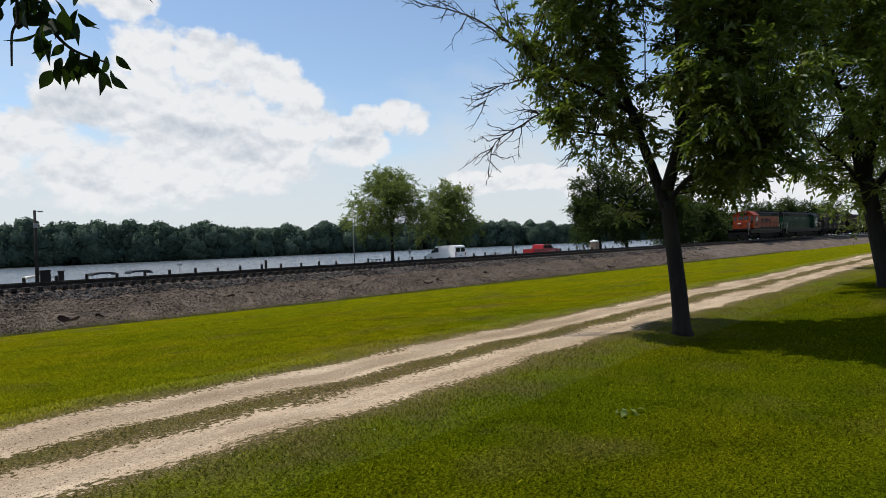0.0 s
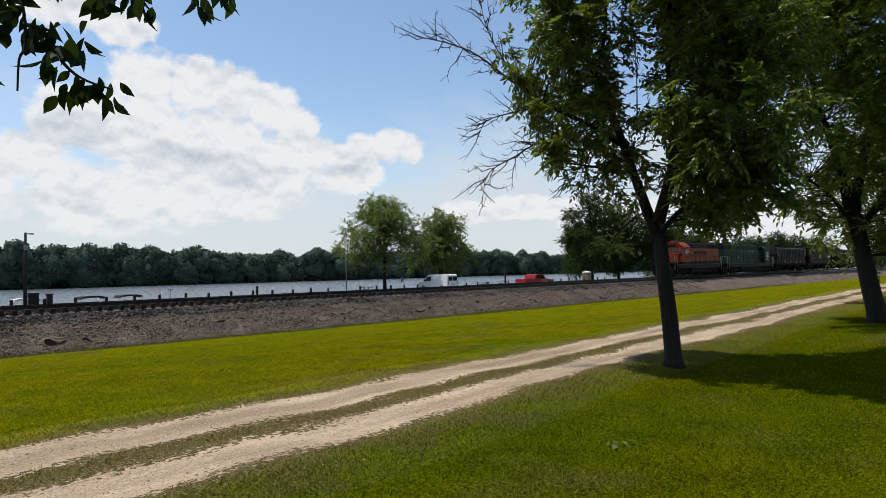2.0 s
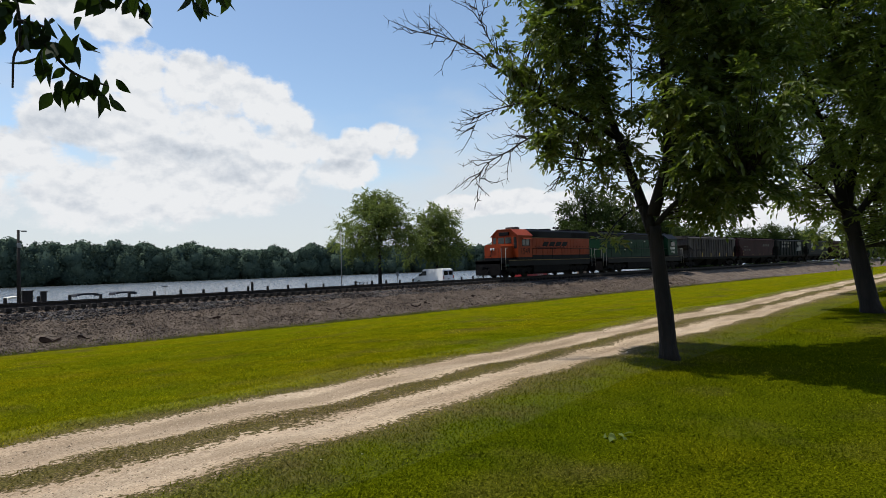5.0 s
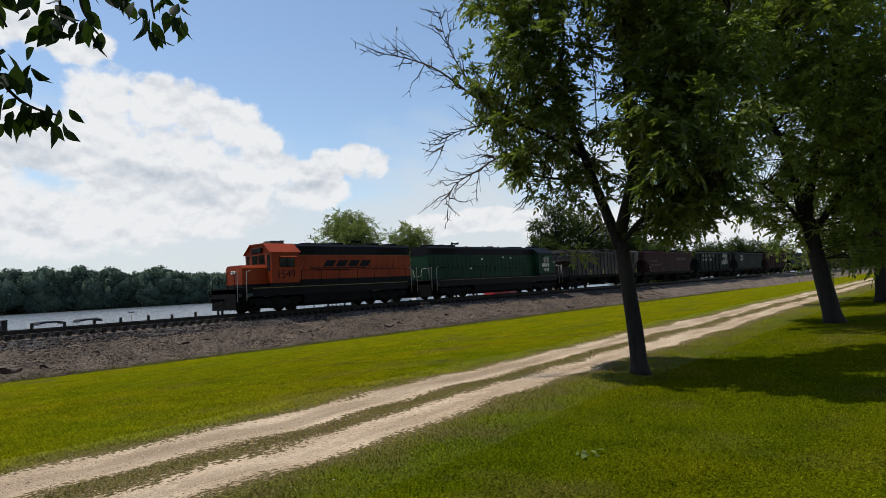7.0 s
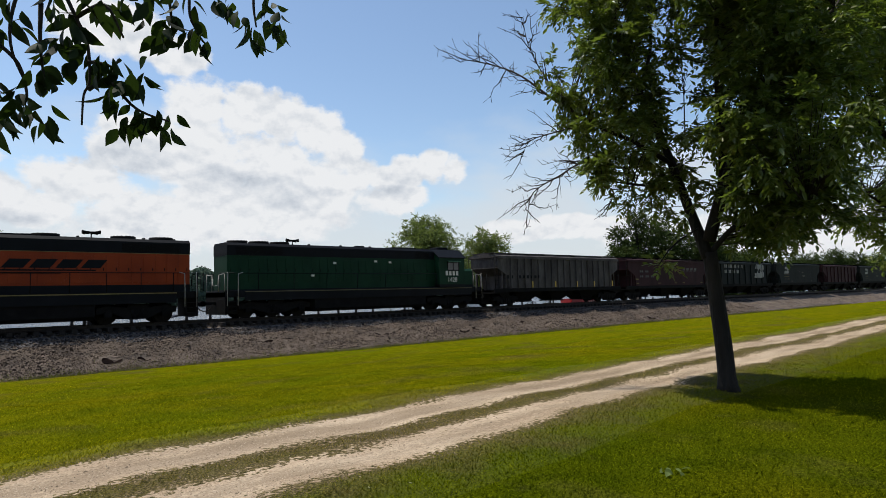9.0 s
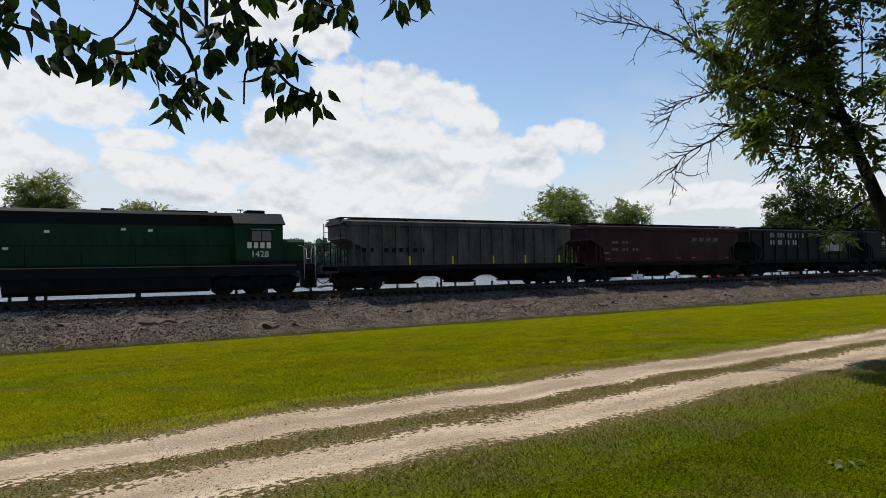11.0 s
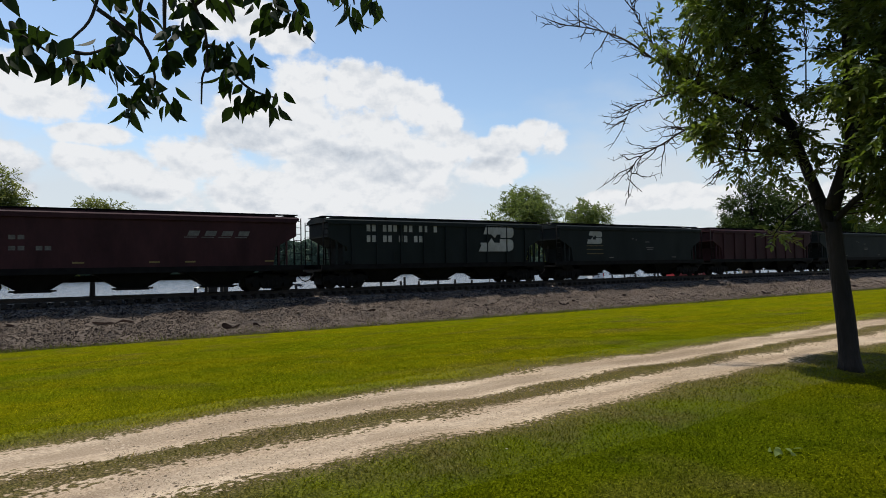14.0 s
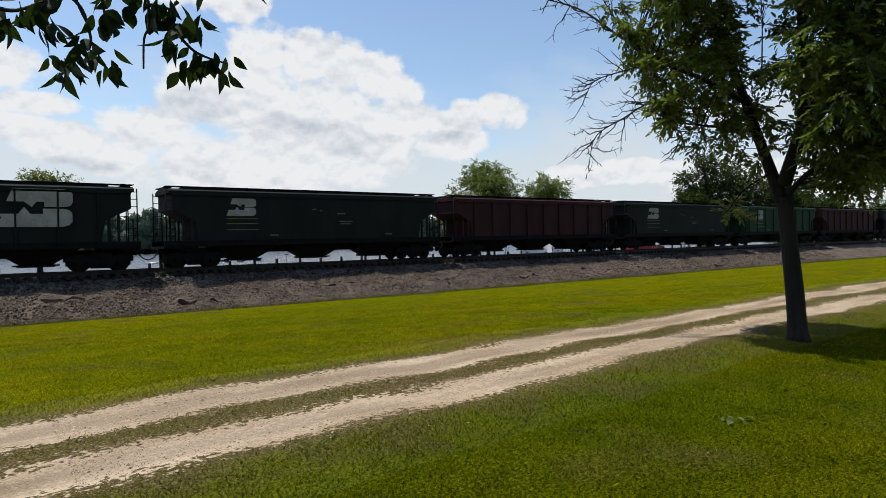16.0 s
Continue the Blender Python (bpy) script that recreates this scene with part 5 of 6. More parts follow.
def plain_tree(label, base, height, radius, seed, leaf, first=0.35, trunk_r=0.2, n=420, size=0.55, squash=1.0, fwd=0, lean=(0, 0)):
    """A broad tree with limbs growing from a tapered trunk."""
    rng = np.random.default_rng(seed)
    h0 = height * first
    trunk = [(0, 0, 0), (lean[0] * 0.3, lean[1] * 0.3, h0 * 0.5), (lean[0] * 0.7, lean[1] * 0.7, h0), (lean[0], lean[1], height * 0.75)]
    limbs, blobs = [], []
    count = 9
    for k in range(count):
        an = k * 2.4 + rng.uniform(-0.4, 0.4)
        z0 = h0 * rng.uniform(0.8, 1.5)
        rr = radius * rng.uniform(0.45, 0.8)
        z1 = rng.uniform(h0 * 1.15, height * 0.93)
        fade = max(0.35, 1.0 - 0.75 * max(0, (z1 - height * 0.6) / (height * 0.4)))
        end = (math.cos(an) * rr * fade + lean[0], math.sin(an) * rr * fade * squash + lean[1], z1)
        mid = (end[0] * 0.4, end[1] * 0.4, (z0 + z1) / 2 + 0.2)
        limbs.append(([(lean[0] * 0.6, lean[1] * 0.6, z0), mid, end], trunk_r * 0.42, trunk_r * 0.1))
        blobs.append((*end, radius * rng.uniform(0.34, 0.52)))
    for k in range(7):
        an, q = rng.uniform(0, math.tau), rng.uniform(0.1, 0.65)
        blobs.append((math.cos(an) * radius * q + lean[0], math.sin(an) * radius * q * squash + lean[1], rng.uniform(h0 * 1.3, height * 0.86), radius * rng.uniform(0.28, 0.45)))
    blobs.append((lean[0], lean[1], height * 0.9, radius * 0.28))
    return tree(label, base, fwd, trunk, trunk_r, trunk_r * 0.45, limbs, blobs, n, 4, size, leaf, seed, pairs=3)


def overhanging_tree():
    """The tree beside the camera: its trunk stands behind, one bough hangs into view."""
    rng = np.random.default_rng(21)
    R = 1.8
    def at(b, z, r=R):
        return (math.sin(radians(b)) * r, math.cos(radians(b)) * r, z)
    twigs = [
        [(-6.3, 2.46), (-5.9, 2.275), (-5.0, 2.233), (-4.4, 2.188)],
        [(-7.9, 2.219), (-4.4, 2.181), (-2.0, 2.181), (0.4, 2.142)],
        [(4.6, 2.44), (3.7, 2.314), (3.0, 2.239), (1.6, 2.176), (1.5, 2.117)],
        [(3.6, 2.275), (5.7, 2.232), (7.3, 2.184), (7.9, 2.116), (7.8, 2.085)],
        [(1.6, 2.154), (3.1, 2.156), (4.8, 2.187)],
        [(7.6, 2.44), (6.8, 2.298), (6.9, 2.213), (7.9, 2.132)],
        [(9.6, 2.44), (11.0, 2.33), (11.9, 2.261), (12.1, 2.166), (11.7, 2.126), (11.6, 2.05)],
        [(12.0, 2.142), (12.9, 2.166), (13.6, 2.169), (15.1, 2.116), (16.3, 2.094), (18.0, 2.08)],
        [(11.0, 2.322), (13.1, 2.369), (14.5, 2.29)],
        [(11.9, 2.213), (13.1, 2.213), (14.2, 2.203)],
        [(17.8, 2.455), (18.1, 2.373), (18.2, 2.324)],
        [(19.5, 2.458), (19.6, 2.376), (20.3, 2.327)],
        [(24.8, 2.473), (24.9, 2.414), (25.1, 2.364)],
        [(8.7, 2.345), (8.7, 2.243), (9.0, 2.158)],
    ]
    base = (-2.6, -1.2)
    ob = thing("tree", (base[0], base[1], -0.03), "tree with a bough of dark hanging leaves overhead", "tree")
    def local(p):
        return (p[0] - base[0], p[1] - base[1], p[2] + 0.03)
    trunk = [(0, 0, 0), (0.05, 0.02, 1.2), (0.1, 0.1, 2.4), (0.15, 0.2, 3.6)]
    bough = [(0.1, 0.1, 2.3), (0.9, 0.9, 3.0), local(at(-12, 2.75, 1.75)), local(at(0, 2.62)), local(at(12, 2.58)), local(at(26, 2.62))]
    second = [(0.15, 0.2, 3.4), (-0.6, -0.8, 5.0), (-1.4, -1.8, 6.6)]
    third = [(0.15, 0.2, 3.4), (0.9, -0.9, 5.0), (1.2, -2.2, 6.4)]
    wood(ob, trunk, 0.24, 0.16, [(bough, 0.06, 0.008), (second, 0.12, 0.03), (third, 0.12, 0.03)])
    for t in twigs:
        pts = [at(*p) for p in t]
        if t[0][1] > 2.42:
            pts = [at(t[0][0] - 0.6, 2.60)] + pts
        pts = curved([local(p) for p in pts], 4)
        part("hanging_twig", tube(bmesh.new(), pts, [0.0062 - 0.0040 * i / len(pts) for i in range(len(pts))], 5), TWIG, ob)
    o, way, size = [], [], []
    for b, z in HANGING_LOW + HANGING_MID + HANGING_HIGH:
        # a fan of a few leaves drooping from one bud
        lean = rng.uniform(0, math.tau)
        for k in range(4):
            an = lean + rng.normal(0, 1.3)
            o.append(local(at(b + rng.normal(0, 0.28), z + 0.018 + rng.normal(0, 0.010), R + rng.normal(0, 0.035))))
            way.append((math.cos(an) * 0.7, math.sin(an) * 0.7, rng.uniform(-1.9, -0.3)))
            size.append(rng.uniform(0.042, 0.074))
    o, way, size = np.array(o), np.array(way), np.array(size)
    # shade-coloured leaves; the crown of this tree has the lighter LEAF_NEAR
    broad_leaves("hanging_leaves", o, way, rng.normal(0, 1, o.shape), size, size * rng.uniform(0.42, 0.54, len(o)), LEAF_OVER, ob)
    blobs = [(-0.8, -0.9, 5.2, 1.5), (-1.5, -2.0, 6.6, 1.6), (1.0, -1.4, 5.2, 1.4), (1.4, -2.6, 6.4, 1.6), (0.0, -1.6, 7.2, 1.7)]
    tips, out = in_blobs(rng, blobs, 500)
    lp = limb_points([(second, 0, 0), (third, 0, 0)])
    root = lp[np.argmin(np.linalg.norm(tips[:, None] - lp[None], axis=2), 1)]
    twig_mesh("brushwood", root, tips, np.full(500, 0.015), np.full(500, 0.004), TWIG, ob, 0.05)
    o = np.repeat(tips, 4, 0) + rng.normal(0, 0.12, (2000, 3))
    O, Wy, U, S = sprays(rng, o, np.repeat(out, 4, 0) + rng.normal(0, 0.5, (2000, 3)), rng.uniform(0.25, 0.4, 2000), 4)
    leaf_mesh("crown", O, Wy, U, S, S * 0.36, LEAF_NEAR, ob)


# buds on the hanging twigs: bearing, height
HANGING_LOW = [(-6.0, 2.205), (-5.0, 2.233), (-4.4, 2.188), (-5.5, 2.147), (-3.5, 2.186), (-6.3, 2.156), (-2.0, 2.188), (-1.2, 2.163), (-0.4, 2.182), (-2.7, 2.106), (-1.7, 2.132), (-1.0, 2.107), (0.4, 2.149),
               (1.5, 2.117), (1.7, 2.154), (2.3, 2.105), (3.0, 2.138), (0.8, 2.114), (3.6, 2.158), (4.9, 2.193), (5.6, 2.181), (4.3, 2.143), (4.5, 2.106), (5.3, 2.111), (6.6, 2.074), (7.3, 2.091), (8.2, 2.071), (6.2, 2.035), (5.2, 2.047), (5.9, 1.997), (8.6, 2.025), (9.4, 2.042), (-7.4, 2.2), (-7.0, 2.15)]
HANGING_MID = [(9.1, 2.205), (9.7, 2.238), (8.6, 2.157), (10.5, 2.272), (11.3, 2.267), (11.7, 2.221), (11.0, 2.195), (9.0, 2.142), (12.1, 2.211), (13.1, 2.2), (12.5, 2.175), (14.2, 2.203),
               (14.1, 2.154), (15.1, 2.156), (15.9, 2.166), (13.6, 2.114), (14.8, 2.092), (15.3, 2.068), (16.5, 2.07), (17.3, 2.055), (18.3, 2.072), (14.5, 2.051)]
HANGING_HIGH = [(-3.5, 2.271), (-3.1, 2.245), (-5.2, 2.273), (6.6, 2.297), (7.3, 2.276), (6.1, 2.249), (4.8, 2.251), (5.2, 2.314), (4.2, 2.324), (3.1, 2.336), (1.2, 2.319), (9.3, 2.347), (9.9, 2.321), (11.7, 2.34), (10.0, 2.295), (12.2, 2.366), (13.6, 2.37), (14.7, 2.362), (15.9, 2.349), (12.9, 2.341),
                (17.6, 2.331), (18.6, 2.345), (18.0, 2.294), (19.6, 2.318), (20.7, 2.298), (16.8, 2.264), (20.2, 2.344), (19.6, 2.376), (18.3, 2.39), (23.7, 2.38), (24.7, 2.351), (25.2, 2.301), (26.7, 2.356), (22.9, 2.4), (27.2, 2.368), (25.9, 2.389), (22.0, 2.42), (26.6, 2.43), (16.5, 2.41), (8.0, 2.41)]

near_tree_1()
near_tree_2()
plain_tree("tall shade tree beside the dirt road", (31.0, 3.75), 10.5, 4.6, 31, LEAF_NEAR, 0.24, 0.26, 950, 0.5)
plain_tree("tall shade tree on the far lawn", (43.0, 3.0), 11.0, 4.4, 32, LEAF_NEAR, 0.24, 0.28, 650, 0.6)
overhanging_tree()
plain_tree("green shade tree on the riverside lot", (53.4, 63.0), 11.8, 6.0, 41, LEAF_MID, 0.36, 0.26, 620, 0.85)
plain_tree("round green shade tree on the riverside lot", (64.3, 63.3), 10.7, 5.6, 42, LEAF_MID, 0.34, 0.24, 560, 0.85)
for k, (x, y, h, r) in enumerate([(103, 62.4, 16.6, 4.9), (112, 62, 15.2, 5.4), (121, 58, 13.5, 5.5), (131, 61, 9.5, 5.5), (143, 60, 8.5, 5.5), (158, 62, 9, 6), (176, 60, 9, 6), (196, 61, 10, 7), (220, 60, 10.5, 7), (250, 62, 11, 7.5)]):
    plain_tree("dense dark green tree in a grove by the river", (x, y), h, r * 1.15, 50 + k, LEAF_GROVE, 0.16, 0.35, 760, 1.1)
plain_tree("feathery willow tree by the river", (-3.9, 62.5), 10.6, 4.6, 71, LEAF_WILLOW, 0.25, 0.3, 900, 0.6)
plain_tree("feathery willow tree with a low crown by the river", (4.1, 63.2), 9.4, 3.7, 72, LEAF_WILLOW, 0.3, 0.25, 800, 0.55)
plain_tree("feathery willow tree by the boat dock", (-12.0, 62.5), 11.8, 5.0, 73, LEAF_WILLOW, 0.25, 0.3, 500, 0.9)


def far_woods():
    """The wooded far bank: heaps of leaf clumps along the shore."""
    rng = np.random.default_rng(81)
    x = -140.0
    heaps = []
    while x < 900:
        h = 15.6 + 1.3 * math.sin(x * 0.021) + rng.normal(0, 0.9) + (3.2 if rng.uniform() < 0.07 else 0)
        r = rng.uniform(5.0, 8.0)
        y = 338 + rng.uniform(0, 10)
        for k in range(4):
            heaps.append((x + rng.normal(0, 2), y + rng.normal(0, 2), -2.0 + h * (0.25 + 0.2 * k) + rng.normal(0, 0.6), r * (1.0 - 0.08 * k)))
        x += r * rng.uniform(0.55, 0.8)
    heaps = np.array(heaps)
    # rounded leafy cores
    th, ph = np.meshgrid(np.linspace(0, math.tau, 13)[:-1], np.linspace(-1.4, 1.4, 8))
    ball = np.stack([np.cos(th) * np.cos(ph), np.sin(th) * np.cos(ph), np.sin(ph)], -1).reshape(-1, 3)
    bump = 1 + 0.17 * rng.normal(0, 1, (len(heaps), len(ball), 1))
    V = heaps[:, None, :3] + ball[None] * heaps[:, None, 3:] * 0.9 * bump
    V[..., 2] = np.maximum(V[..., 2], -2.1)
    i, j = np.meshgrid(np.arange(12), np.arange(7))
    q = np.stack([j * 12 + i, j * 12 + (i + 1) % 12, (j + 1) * 12 + (i + 1) % 12, (j + 1) * 12 + i], -1).reshape(-1, 4)
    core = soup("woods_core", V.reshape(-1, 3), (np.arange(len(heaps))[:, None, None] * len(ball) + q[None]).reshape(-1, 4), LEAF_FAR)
    tagged(core, "dense shaded canopy of the far river woods", "woods", kind="stuff")
    n = 230000
    pick = rng.integers(0, len(heaps), n)
    v = unit(rng.normal(0, 1, (n, 3)))
    v[:, 1] = -np.abs(v[:, 1])
    p = heaps[pick, :3] + v * (heaps[pick, 3] * rng.uniform(0.88, 1.1, n))[:, None]
    p[:, 2] = np.maximum(p[:, 2], -1.9)
    s = rng.uniform(0.5, 1.1, n)
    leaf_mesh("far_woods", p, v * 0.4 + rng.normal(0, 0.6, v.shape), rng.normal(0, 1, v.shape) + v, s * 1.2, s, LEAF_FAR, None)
    ob = bpy.data.objects["far_woods"]
    tagged(ob, "dense dark green woods along the far river bank", "woods", kind="stuff")
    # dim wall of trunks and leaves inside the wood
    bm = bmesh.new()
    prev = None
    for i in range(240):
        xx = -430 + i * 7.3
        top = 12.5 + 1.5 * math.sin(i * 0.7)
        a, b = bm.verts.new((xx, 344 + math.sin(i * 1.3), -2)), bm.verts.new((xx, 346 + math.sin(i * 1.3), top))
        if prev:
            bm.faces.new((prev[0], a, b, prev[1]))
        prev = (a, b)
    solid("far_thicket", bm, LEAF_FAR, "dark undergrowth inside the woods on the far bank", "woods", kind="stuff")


far_woods()

# ---- things on the lot and the water ----
POSTWOOD = material("weathered dark timber", [(0.010, 0.009, 0.008), (0.04, 0.035, 0.03)], scale=4, rough=0.9, fine=30, stretch=(1, 1, 0.3))
WHITEPAINT = material("white vehicle paint", [(0.62, 0.62, 0.61), (0.78, 0.78, 0.77)], scale=0.6, rough=0.35, bump=0.02, fine=8, spread=0.2, spec=0.5)
REDPAINT = material("red vehicle paint", [(0.22, 0.012, 0.016), (0.32, 0.022, 0.026)], scale=0.6, rough=0.35, bump=0.02, fine=8, spread=0.2, spec=0.5)
RUBBER = material("black tyre rubber", [(0.008, 0.008, 0.008), (0.02, 0.02, 0.02)], scale=5, rough=0.9, fine=30)
CHROME = material("dull chrome", [(0.45, 0.45, 0.45), (0.6, 0.6, 0.6)], scale=3, rough=0.3, metal=1.0, bump=0.02)
POLE_GREY = material("galvanised pole steel", [(0.16, 0.16, 0.155), (0.28, 0.28, 0.27)], scale=3, rough=0.6, metal=0.3)
TAILRED = flat_mat("tail lamp red", (0.3, 0.01, 0.01), 0.3)
CANVAS = material("navy canvas", [(0.008, 0.010, 0.016), (0.022, 0.026, 0.036)], scale=5, rough=0.9, fine=60)


def post(x, y, h, r):
    bm = bmesh.new()
    tube(bm, [(0, 0, -0.05), (0, 0, h - 0.04), (0, 0, h)], [r, r * 0.97, r * 0.8], 12)
    return solid("bollard", bm, POSTWOOD, "dark weathered timber bollard along the riverside", "bollard", "riverside bollards", at=(x, y, LOT_Z + 0.03))


def posts():
    rng = np.random.default_rng(7)
    first = post(12.0, 60.0, 0.88, 0.13)
    x = 14.35
    while x < 104:
        if not (44.6 < x < 46 or 72.8 < x < 75):
            copy_thing(first, pose(x + rng.normal(0, 0.05), 60.2 + rng.normal(0, 0.04), LOT_Z + 0.03 + rng.uniform(-0.08, 0.04), rng.normal(0, 0.8), rng.normal(0, 0.8), 0))
        x += 2.35
    for x, h in ((33.3, 1.35), (74.0, 2.4)):
        post(x, 59.6, h, 0.13)
    for k in range(9):
        copy_thing(first, pose(-22 + k * 2.4, 60, LOT_Z))


def light_pole():
    ob = thing("street_lamp", (13.0, 60.3, LOT_Z), "dark timber street lamp pole with a short lamp arm", "street lamp")
    part("pole", tube(bmesh.new(), [(0, 0, -0.05), (0, 0, 3.2), (0, 0, 6.35)], [0.15, 0.13, 0.10], 10), POSTWOOD, ob)
    part("arm", tube(bmesh.new(), [(0, 0, 6.2), (0.15, 0, 6.3), (0.3, 0, 6.28)], 0.03, 6), POLE_GREY, ob)
    part("lamp_head", boxed(0.22, 0.58, -0.1, 0.1, 6.2, 6.32, 0.03), POLE_GREY, ob)
    part("meter_box", boxed(-0.14, 0.14, -0.28, -0.13, 4.9, 5.3, 0.02), POLE_GREY, ob)


def pedestal(x, y, w, h):
    bm = boxed(-w / 2, w / 2, -0.2, 0.2, 0, h, 0.03)
    ob = thing("dock_pedestal", (x, y, LOT_Z + 0.03), "dark metal dock power pedestal beside a lamp pole", "pedestal")
    part("cabinet", bm, POSTWOOD, ob)
    part("cap", boxed(-w / 2 - 0.05, w / 2 + 0.05, -0.25, 0.25, h, h + 0.08, 0.02), POSTWOOD, ob)


def flagpole(x, y, h):
    ob = thing("pole", (x, y, LOT_Z), "slim grey steel pole on the riverside lot", "pole")
    part("shaft", tube(bmesh.new(), [(0, 0, 0), (0, 0, h)], [0.07, 0.04], 8), POLE_GREY, ob)
    part("finial", tube(bmesh.new(), [(0, 0, h), (0, 0, h + 0.05), (0, 0, h + 0.1)], [0.05, 0.07, 0.02], 8), POLE_GREY, ob)


def small_sign(x, y, h, w, hh):
    ob = thing("sign", (x, y, LOT_Z), "small pale sign on a thin post", "sign")
    part("post", tube(bmesh.new(), [(0, 0, 0), (0, 0, h)], 0.035, 6), POLE_GREY, ob)
    part("board", boxed(-w / 2, w / 2, -0.05, -0.035, h - hh, h, 0.004), POLE_GREY, ob)


def picnic_table(x, y, rz):
    ob = thing("picnic_table", (x, y, LOT_Z + 0.03), "dark timber picnic table on the riverside lot", "picnic table", "picnic tables", rz=rz)
    for k in range(4):
        part("top_plank", boxed(-0.9, 0.9, -0.38 + k * 0.195, -0.21 + k * 0.195, 0.72, 0.76, 0.005), POSTWOOD, ob)
    for y0 in (-0.85, 0.6):
        part("bench", boxed(-0.9, 0.9, y0, y0 + 0.25, 0.42, 0.46, 0.005), POSTWOOD, ob)
    for xx in (-0.6, 0.6):
        for s in (-1, 1):
            part("leg", tube(bmesh.new(), [(xx, s * 0.7, 0), (xx, s * 0.25, 0.74)], 0.05, 4), POSTWOOD, ob)
        part("brace", boxed(xx - 0.03, xx + 0.03, -0.8, 0.8, 0.36, 0.42), POSTWOOD, ob)


def wheels(ob, xs, half, r):
    for x in xs:
        for s in (-1, 1):
            bm = bmesh.new()
            disc(bm, (x, r), r, s * half - 0.12, s * half + 0.12, 24)
            tyre = part("wheel", bm, RUBBER, ob)
            bm = bmesh.new()
            disc(bm, (x, r), r * 0.6, s * (half + 0.115), s * (half + 0.135), 18)
            disc(bm, (x, r), r * 0.18, s * (half + 0.13), s * (half + 0.16), 12)
            part("rim", bm, CHROME, tyre)


def shell(profile, half, tuck=0.14, waist=1.0):
    """A vehicle body: a side profile swept across, drawn in towards the roof."""
    bm = bmesh.new()
    prism(bm, profile, -half, half, "y")
    for v in bm.verts:
        if v.co.z > waist:
            v.co.y *= 1 - tuck * (v.co.z - waist)
    bmesh.ops.bevel(bm, geom=[e for e in bm.edges], offset=0.05, segments=2, affect="EDGES")
    return bm


def van():
    ob = thing("van", (57.3, 57.1, LOT_Z + 0.03), "white panel van parked on the riverside lot", "van", rz=-92)
    half = 0.98
    prof = [(-2.7, 0.38), (-2.7, 0.95), (-2.35, 1.12), (-1.75, 1.22), (-1.15, 1.95), (-0.9, 2.08), (2.3, 2.12), (2.62, 1.98), (2.72, 1.1), (2.72, 0.38)]
    body = part("body", shell(prof, half, 0.13), WHITEPAINT, ob)
    for s in (-1, 1):
        y = s * (half - 0.05)
        bm = bmesh.new()
        prism(bm, [(-1.52, 1.28), (-1.05, 1.84), (-0.35, 1.86), (-0.35, 1.28)], y - 0.015 + s * 0.012, y + 0.015 + s * 0.012, "y")
        part("front_side_window", bm, GLASS, ob)
    for y0, y1 in ((-0.76, -0.06), (0.06, 0.76)):
        part("rear_window", boxed(2.665, 2.705, y0, y1, 1.28, 1.82, 0.01), GLASS, ob)
    bm = bmesh.new()
    prism(bm, [(-1.80, 1.26), (-1.22, 1.93), (-1.20, 1.90), (-1.78, 1.23)], -0.8, 0.8, "y")
    part("windscreen", bm, GLASS, ob)
    part("rear_bumper", boxed(2.70, 2.84, -0.95, 0.95, 0.42, 0.62, 0.03), CHROME, ob)
    part("front_bumper", boxed(-2.85, -2.68, -0.95, 0.95, 0.42, 0.64, 0.03), CHROME, ob)
    for y in (-0.9, 0.76):
        part("tail_lamp", boxed(2.70, 2.73, y, y + 0.14, 0.85, 1.25, 0.005), TAILRED, ob)
        part("headlight", boxed(-2.74, -2.69, y, y + 0.2, 0.72, 0.92, 0.01), LAMPWHITE, ob)
    part("side_mirror", boxed(-1.45, -1.35, -1.18, -0.95, 1.22, 1.5, 0.02), RUBBER, ob)
    part("number_plate", boxed(2.72, 2.735, -0.15, 0.15, 0.75, 0.9), PALE, ob)
    wheels(ob, (-1.75, 1.7), 0.86, 0.36)


